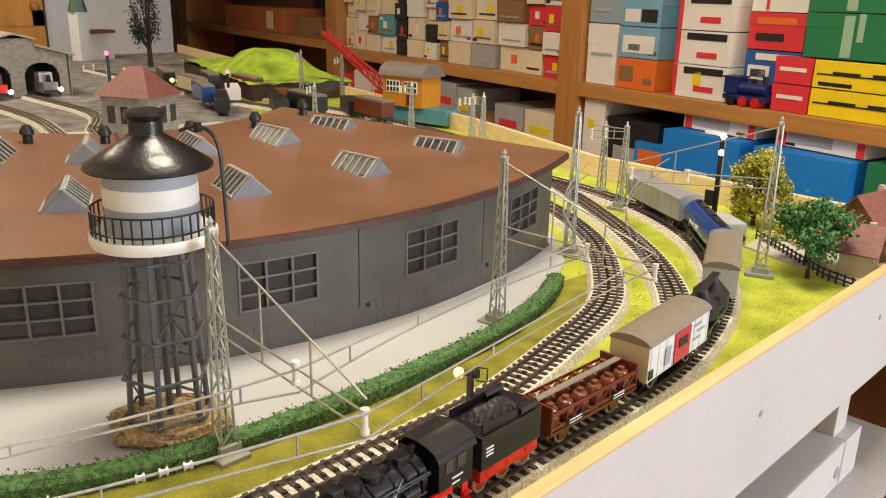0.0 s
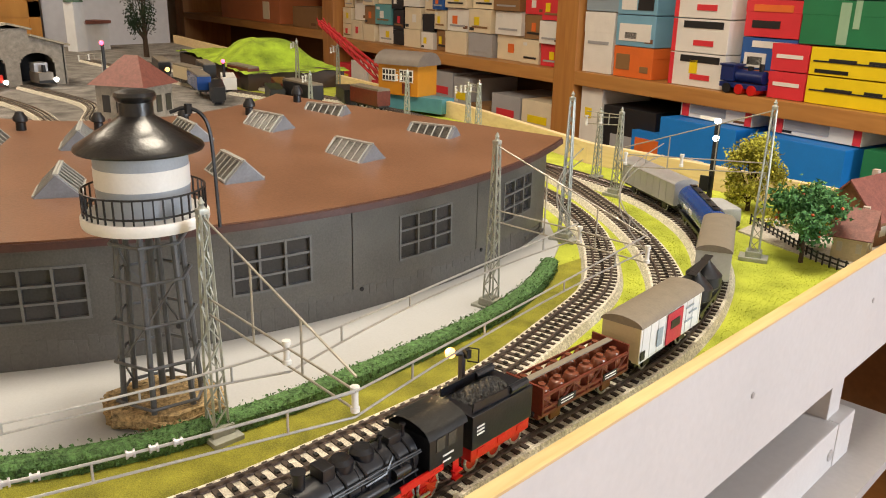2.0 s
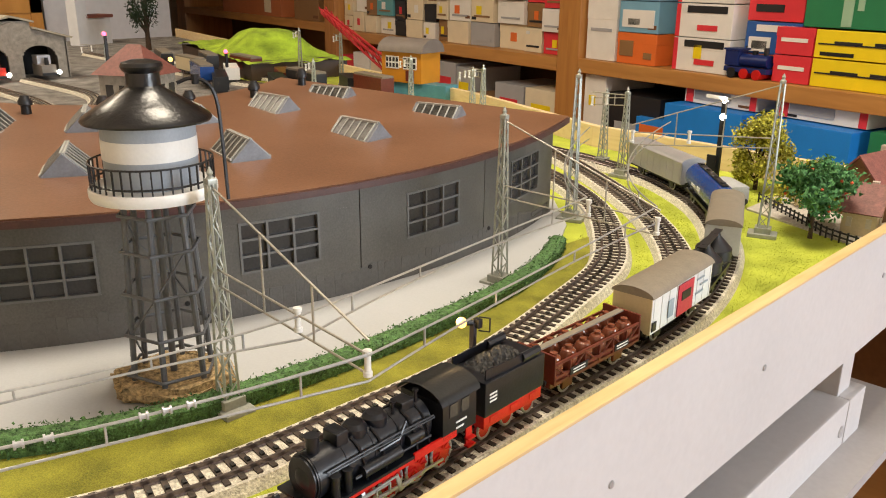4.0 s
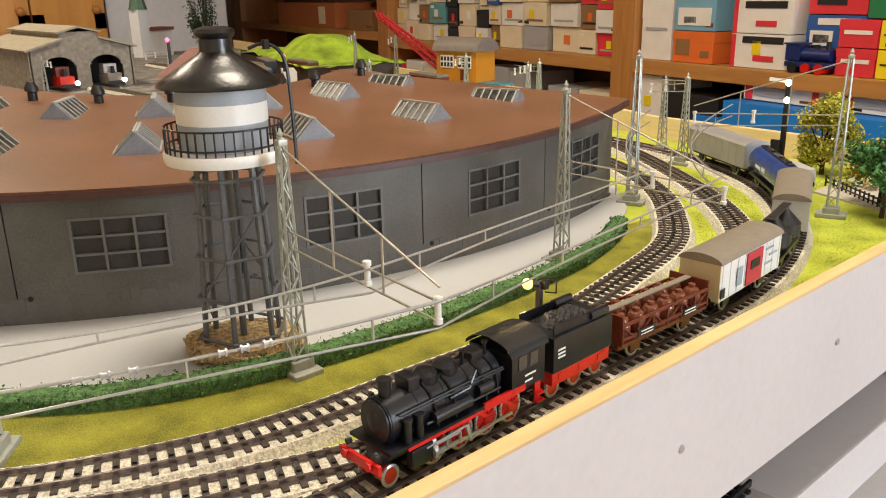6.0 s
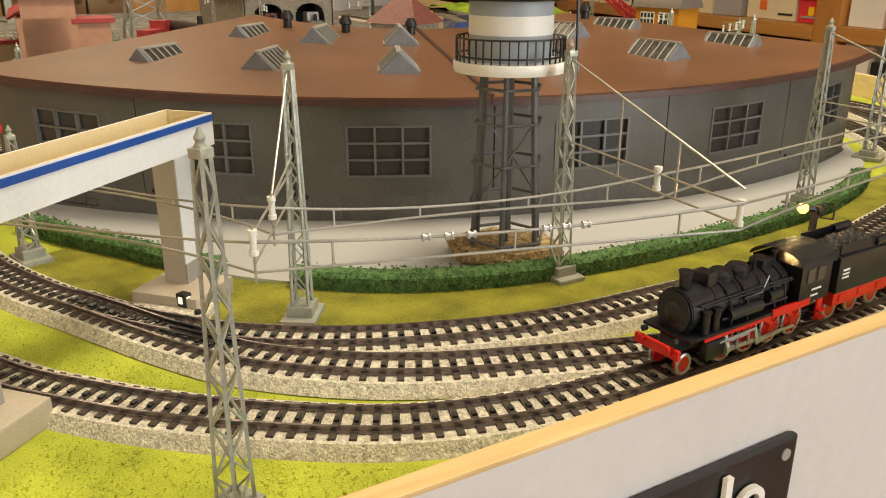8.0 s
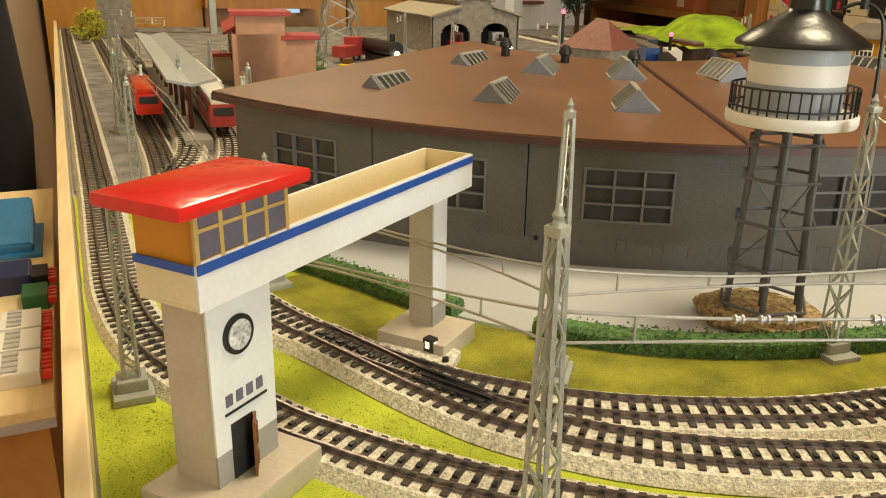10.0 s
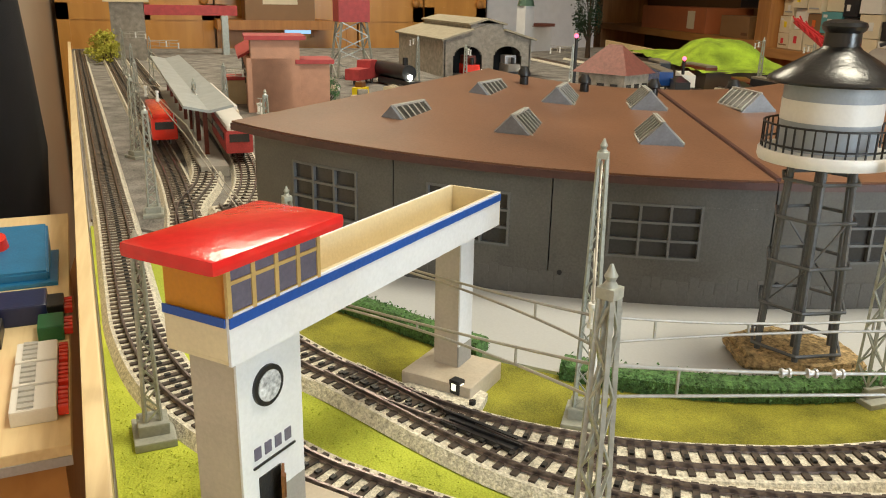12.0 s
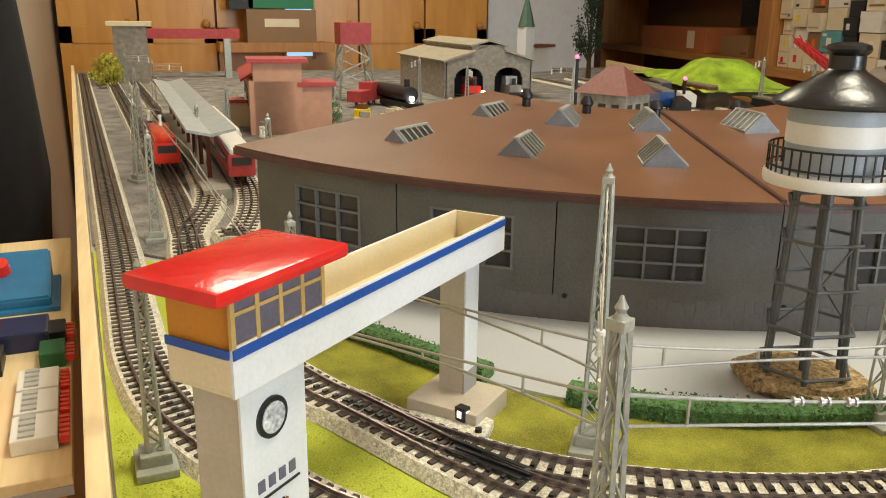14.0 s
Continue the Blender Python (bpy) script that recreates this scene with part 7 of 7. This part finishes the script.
for k, (x, y, hh) in enumerate(((-1.0, 0.98, 0.09), (-0.85, 1.08, 0.1), (-0.72, 1.1, 0.09), (-0.66, 1.06, 0.1), (-1.2, 1.2, 0.12), (-1.35, 1.2, 0.12))):
    mast((x, y), hh, 160, (0.05, hh - 0.02, hh - 0.012), "grey lattice mast on the back tracks")

# tracks that fan out behind the roundhouse, and more wagons on the back sidings
for y0, y1 in ((0.63, 0.6), (0.74, 0.66), (0.455, 0.53)):
    track(smooth_path([(-1.75, y0), (-1.4, y0), (-1.2, y1), (-1.05, y1 - 0.02)], 0.014), "yard track leading to the engine shed", lambda p: False, 0.0012)
for k in range(2):
    track(smooth_path([(-0.72, 1.06 + 0.05 * k), (-1.05, 1.1 + 0.06 * k), (-1.5, 1.06 + 0.1 * k), (-2.3, 1.1 + 0.12 * k)], 0.014), "siding track at the back of the table", lambda p: False, 0.0012)
for k, (x, y, l, mat) in enumerate(((-1.15, 1.07, 0.12, BLACK), (-1.42, 0.99, 0.14, TANKBLUE), (-1.56, 1.04, 0.12, VANCREAM), (-1.62, 1.12, 0.12, BLACK), (-1.5, 1.15, 0.12, OXIDE), (-1.75, 1.07, 0.14, BLACK), (-1.0, 1.12, 0.1, OXIDE))):
    t = thing("goods_wagon", Matrix.Translation((x, y, 0.009)) @ turned(radians(172 - 12 * (k % 2))), "goods wagon standing on the back siding", "freight wagon", "standing wagons")
    simple_block(t, (0, 0, 0.026), (l, 0.029, 0.028), mat, "body")
    simple_block(t, (0, 0, 0.042), (l + 0.002, 0.026, 0.004), VANROOF, "roof")
    simple_block(t, (0, 0, 0.0105), (l, 0.022, 0.004), BLACK, "underframe")
    wheelset(t, l * 0.3, 0.006, BLACK)
    wheelset(t, -l * 0.3, 0.006, BLACK)
random.seed(61)
for k, (x, y) in enumerate(((-1.32, 0.3), (-1.4, 0.26), (-1.45, 0.33), (-1.5, 0.28), (-1.36, 0.36))):
    t = thing("yard_crate", Matrix.Translation((x, y, 0.0005)) @ turned(random.uniform(0, 3)), "small freight load piled in the yard", "crate", "yard crates")
    simple_block(t, (0, 0, 0.009), (0.034, 0.02, 0.018), (VANCREAM, STONE, PY, WHITE)[k % 4], "crate")
    simple_block(t, (0.004, 0.002, 0.023), (0.018, 0.015, 0.010), (STONE, VANCREAM, BROWNDOOR)[k % 3], "load")
for k, (x, y, hh) in enumerate(((-1.0, 0.0, 0.085), (-0.9, -0.075, 0.1), (-1.3, 0.06, 0.08), (-1.75, -0.06, 0.1), (-1.9, -0.12, 0.11), (-1.45, 0.55, 0.1), (-1.62, 0.5, 0.11), (-1.5, 0.82, 0.1))):
    mast((x, y), hh, 30 * k, (0.06, hh - 0.02, hh - 0.012), "grey lattice mast in the station yard")
# far end of the room: bright window and storage boxes
t = thing("window_far", Matrix.Translation((-3.76, 0.57, 0.22)), "narrow bright window at the far wall", "window", kind="structure")
bm = B()
box(bm, (0, 0, 0), (0.02, 0.13, 0.42))
part("pane", bm, material("sky_pane", (0.4, 0.65, 1.0), 0.3, emit=1.1, bump=0), t)
for y in (-0.068, 0.068):
    simple_block(t, (0.005, y, 0), (0.03, 0.014, 0.45), POSTWOOD, "frame")
for k, (y, z, w, h, mat) in enumerate(((0.47, 0.075, 0.3, 0.14, PBR), (0.47, 0.22, 0.28, 0.1, PG), (0.30, 0.215, 0.1, 0.08, PK))):
    t = thing("storage_box", Matrix.Translation((-3.66, y, z)), "storage box on a far ledge", "cardboard box", "far storage boxes")
    simple_block(t, (0, 0, h / 2), (0.18, w, h), mat, "carton")
    simple_block(t, (0.091, 0.0, h * 0.6), (0.002, w * 0.5, h * 0.25), PC, "label")
bm = B()
box(bm, (-3.68, 0.45, 0.055), (0.24, 0.5, 0.04))
tagged(part("ledge_far", bm, POSTWOOD), "wooden ledge at the far cupboards", "ledge", kind="structure")

# ---- short grass fibres on the mats near the front ----
rng = np.random.default_rng(5)
pts = np.c_[rng.uniform(-0.34, -0.002, 80000), rng.uniform(-0.075, 1.03, 80000)]
lines = np.array([(p.x, p.y) for p in T1 + T2 + T3 + T4 if p.x > -0.42])
keep = np.ones(len(pts), bool)
for q in lines:
    keep &= ((pts - q) ** 2).sum(1) > 0.0212 ** 2
hp = np.array([(p.x, p.y) for p in hl])
near = np.array([np.argmin(((hp - p) ** 2).sum(1)) for p in pts[::1]])
out = (pts[:, 0] - HUB.x) ** 2 + (pts[:, 1] - HUB.y) ** 2 - ((hp[near] - np.array((HUB.x, HUB.y))) ** 2).sum(1) > 0.006
keep &= out & (pts[:, 1] > -0.0525 + 0.0925 * pts[:, 0] + 0.003)
keep &= ~((pts[:, 0] > -0.145) & (pts[:, 1] > 0.86))
for c, r in (((-0.1265, -0.0155), 0.030), ((-0.217, -0.056), 0.014), ((-0.187, 0.149), 0.014), ((-0.222, 0.098), 0.026), ((-0.036, 0.066), 0.013), ((-0.088, 0.823), 0.014)):
    keep &= ((pts - np.array(c)) ** 2).sum(1) > r * r
pts = pts[keep]
t2 = np.array([(p.x, p.y) for p in T2 if p.x > -0.42])
hub = np.array((HUB.x, HUB.y))
dist2 = np.array([((t2[np.argmin(((t2 - p) ** 2).sum(1))] - hub) ** 2).sum() for p in pts])
verge = (((pts - hub) ** 2).sum(1) < dist2) & (pts[:, 1] < 0.72)
for name, sel, mat, lab in (("grass_fibres", ~verge, GRASS, "short yellow-green grass fibres on the mat"), ("dry_grass_fibres", verge, OLIVE, "short olive grass fibres beside the hedge")):
    p = pts[sel]
    n = len(p)
    hgt, a = rng.uniform(0.0001, 0.0004, n), rng.uniform(0, 6.28, n)
    d = np.c_[np.cos(a), np.sin(a)] * 0.00042
    lean = rng.normal(0, 0.0010, (n, 2))
    v = np.zeros((n, 3, 3))
    v[:, 0, :2], v[:, 1, :2], v[:, 2, :2] = p - d, p + d, p + lean
    v[:, 2, 2] = hgt + 0.001
    v[:, :2, 2] = 0.0004
    me = bpy.data.meshes.new(name)
    me.from_pydata(v.reshape(-1, 3).tolist(), [], np.arange(3 * n).reshape(-1, 3).tolist())
    me.materials.append(mat)
    tagged(new(name, me), lab, "grass", kind="stuff")

# ---- stone base of the roundhouse, course by course ----
base = tagged(part("stone_backing", curved_slab(B(), A0, A1, RAD - 0.006, RAD - 0.0012, 0.0, 0.0137, 24), material("dark_stone_joint", (0.045, 0.043, 0.04), 0.8), house))
BRICKS = {}
for w in (0.0065, 0.008, 0.010):
    bm = B()
    box(bm, (0, 0, 0), (0.003, w - 0.0005, 0.0041), bevel=0.0005)
    me = bpy.data.meshes.new("stone")
    bm.to_mesh(me)
    bm.free()
    me.materials.append(BASEGREY)
    BRICKS[w] = me
random.seed(8)
far = B()
for row in range(3):
    deg = A0
    while deg < A1 - 0.6:
        w = random.choice((0.0065, 0.008, 0.010))
        da = math.degrees(w / RAD)
        m = Matrix.Translation(on_house(deg + da / 2, RAD - 0.0013 + random.uniform(-0.00015, 0.00015), 0.0024 + 0.0045 * row)) @ turned(radians(deg + da / 2))
        if -48 < deg < 15:
            mesh_part("stone", BRICKS[w], house, m)
        else:
            box(far, (0, 0, 0), (0.003, w - 0.0007, 0.0039), m)
        deg += da
tagged(part("far_stones", far, BASEGREY, house), kind="stuff")

# the roundhouse stands a little taller towards both ends
for ob in house.children_recursive:
    if ob.parent is house and ob.matrix_local.translation.length > 0.01:
        p = ob.matrix_local.translation
        d = math.degrees(math.atan2(p.y - HUB.y, p.x - HUB.x))
        ob.location.z = p.z * (1 + 0.10 * ((d + 16) / 38) ** 2)
    elif ob.matrix_local.translation.length < 1e-6 and ob.parent.name.split(".")[0] != "skylight":
        for v in ob.data.vertices:
            d = math.degrees(math.atan2(v.co.y - HUB.y, v.co.x - HUB.x))
            v.co.z *= 1 + 0.10 * ((d + 16) / 38) ** 2
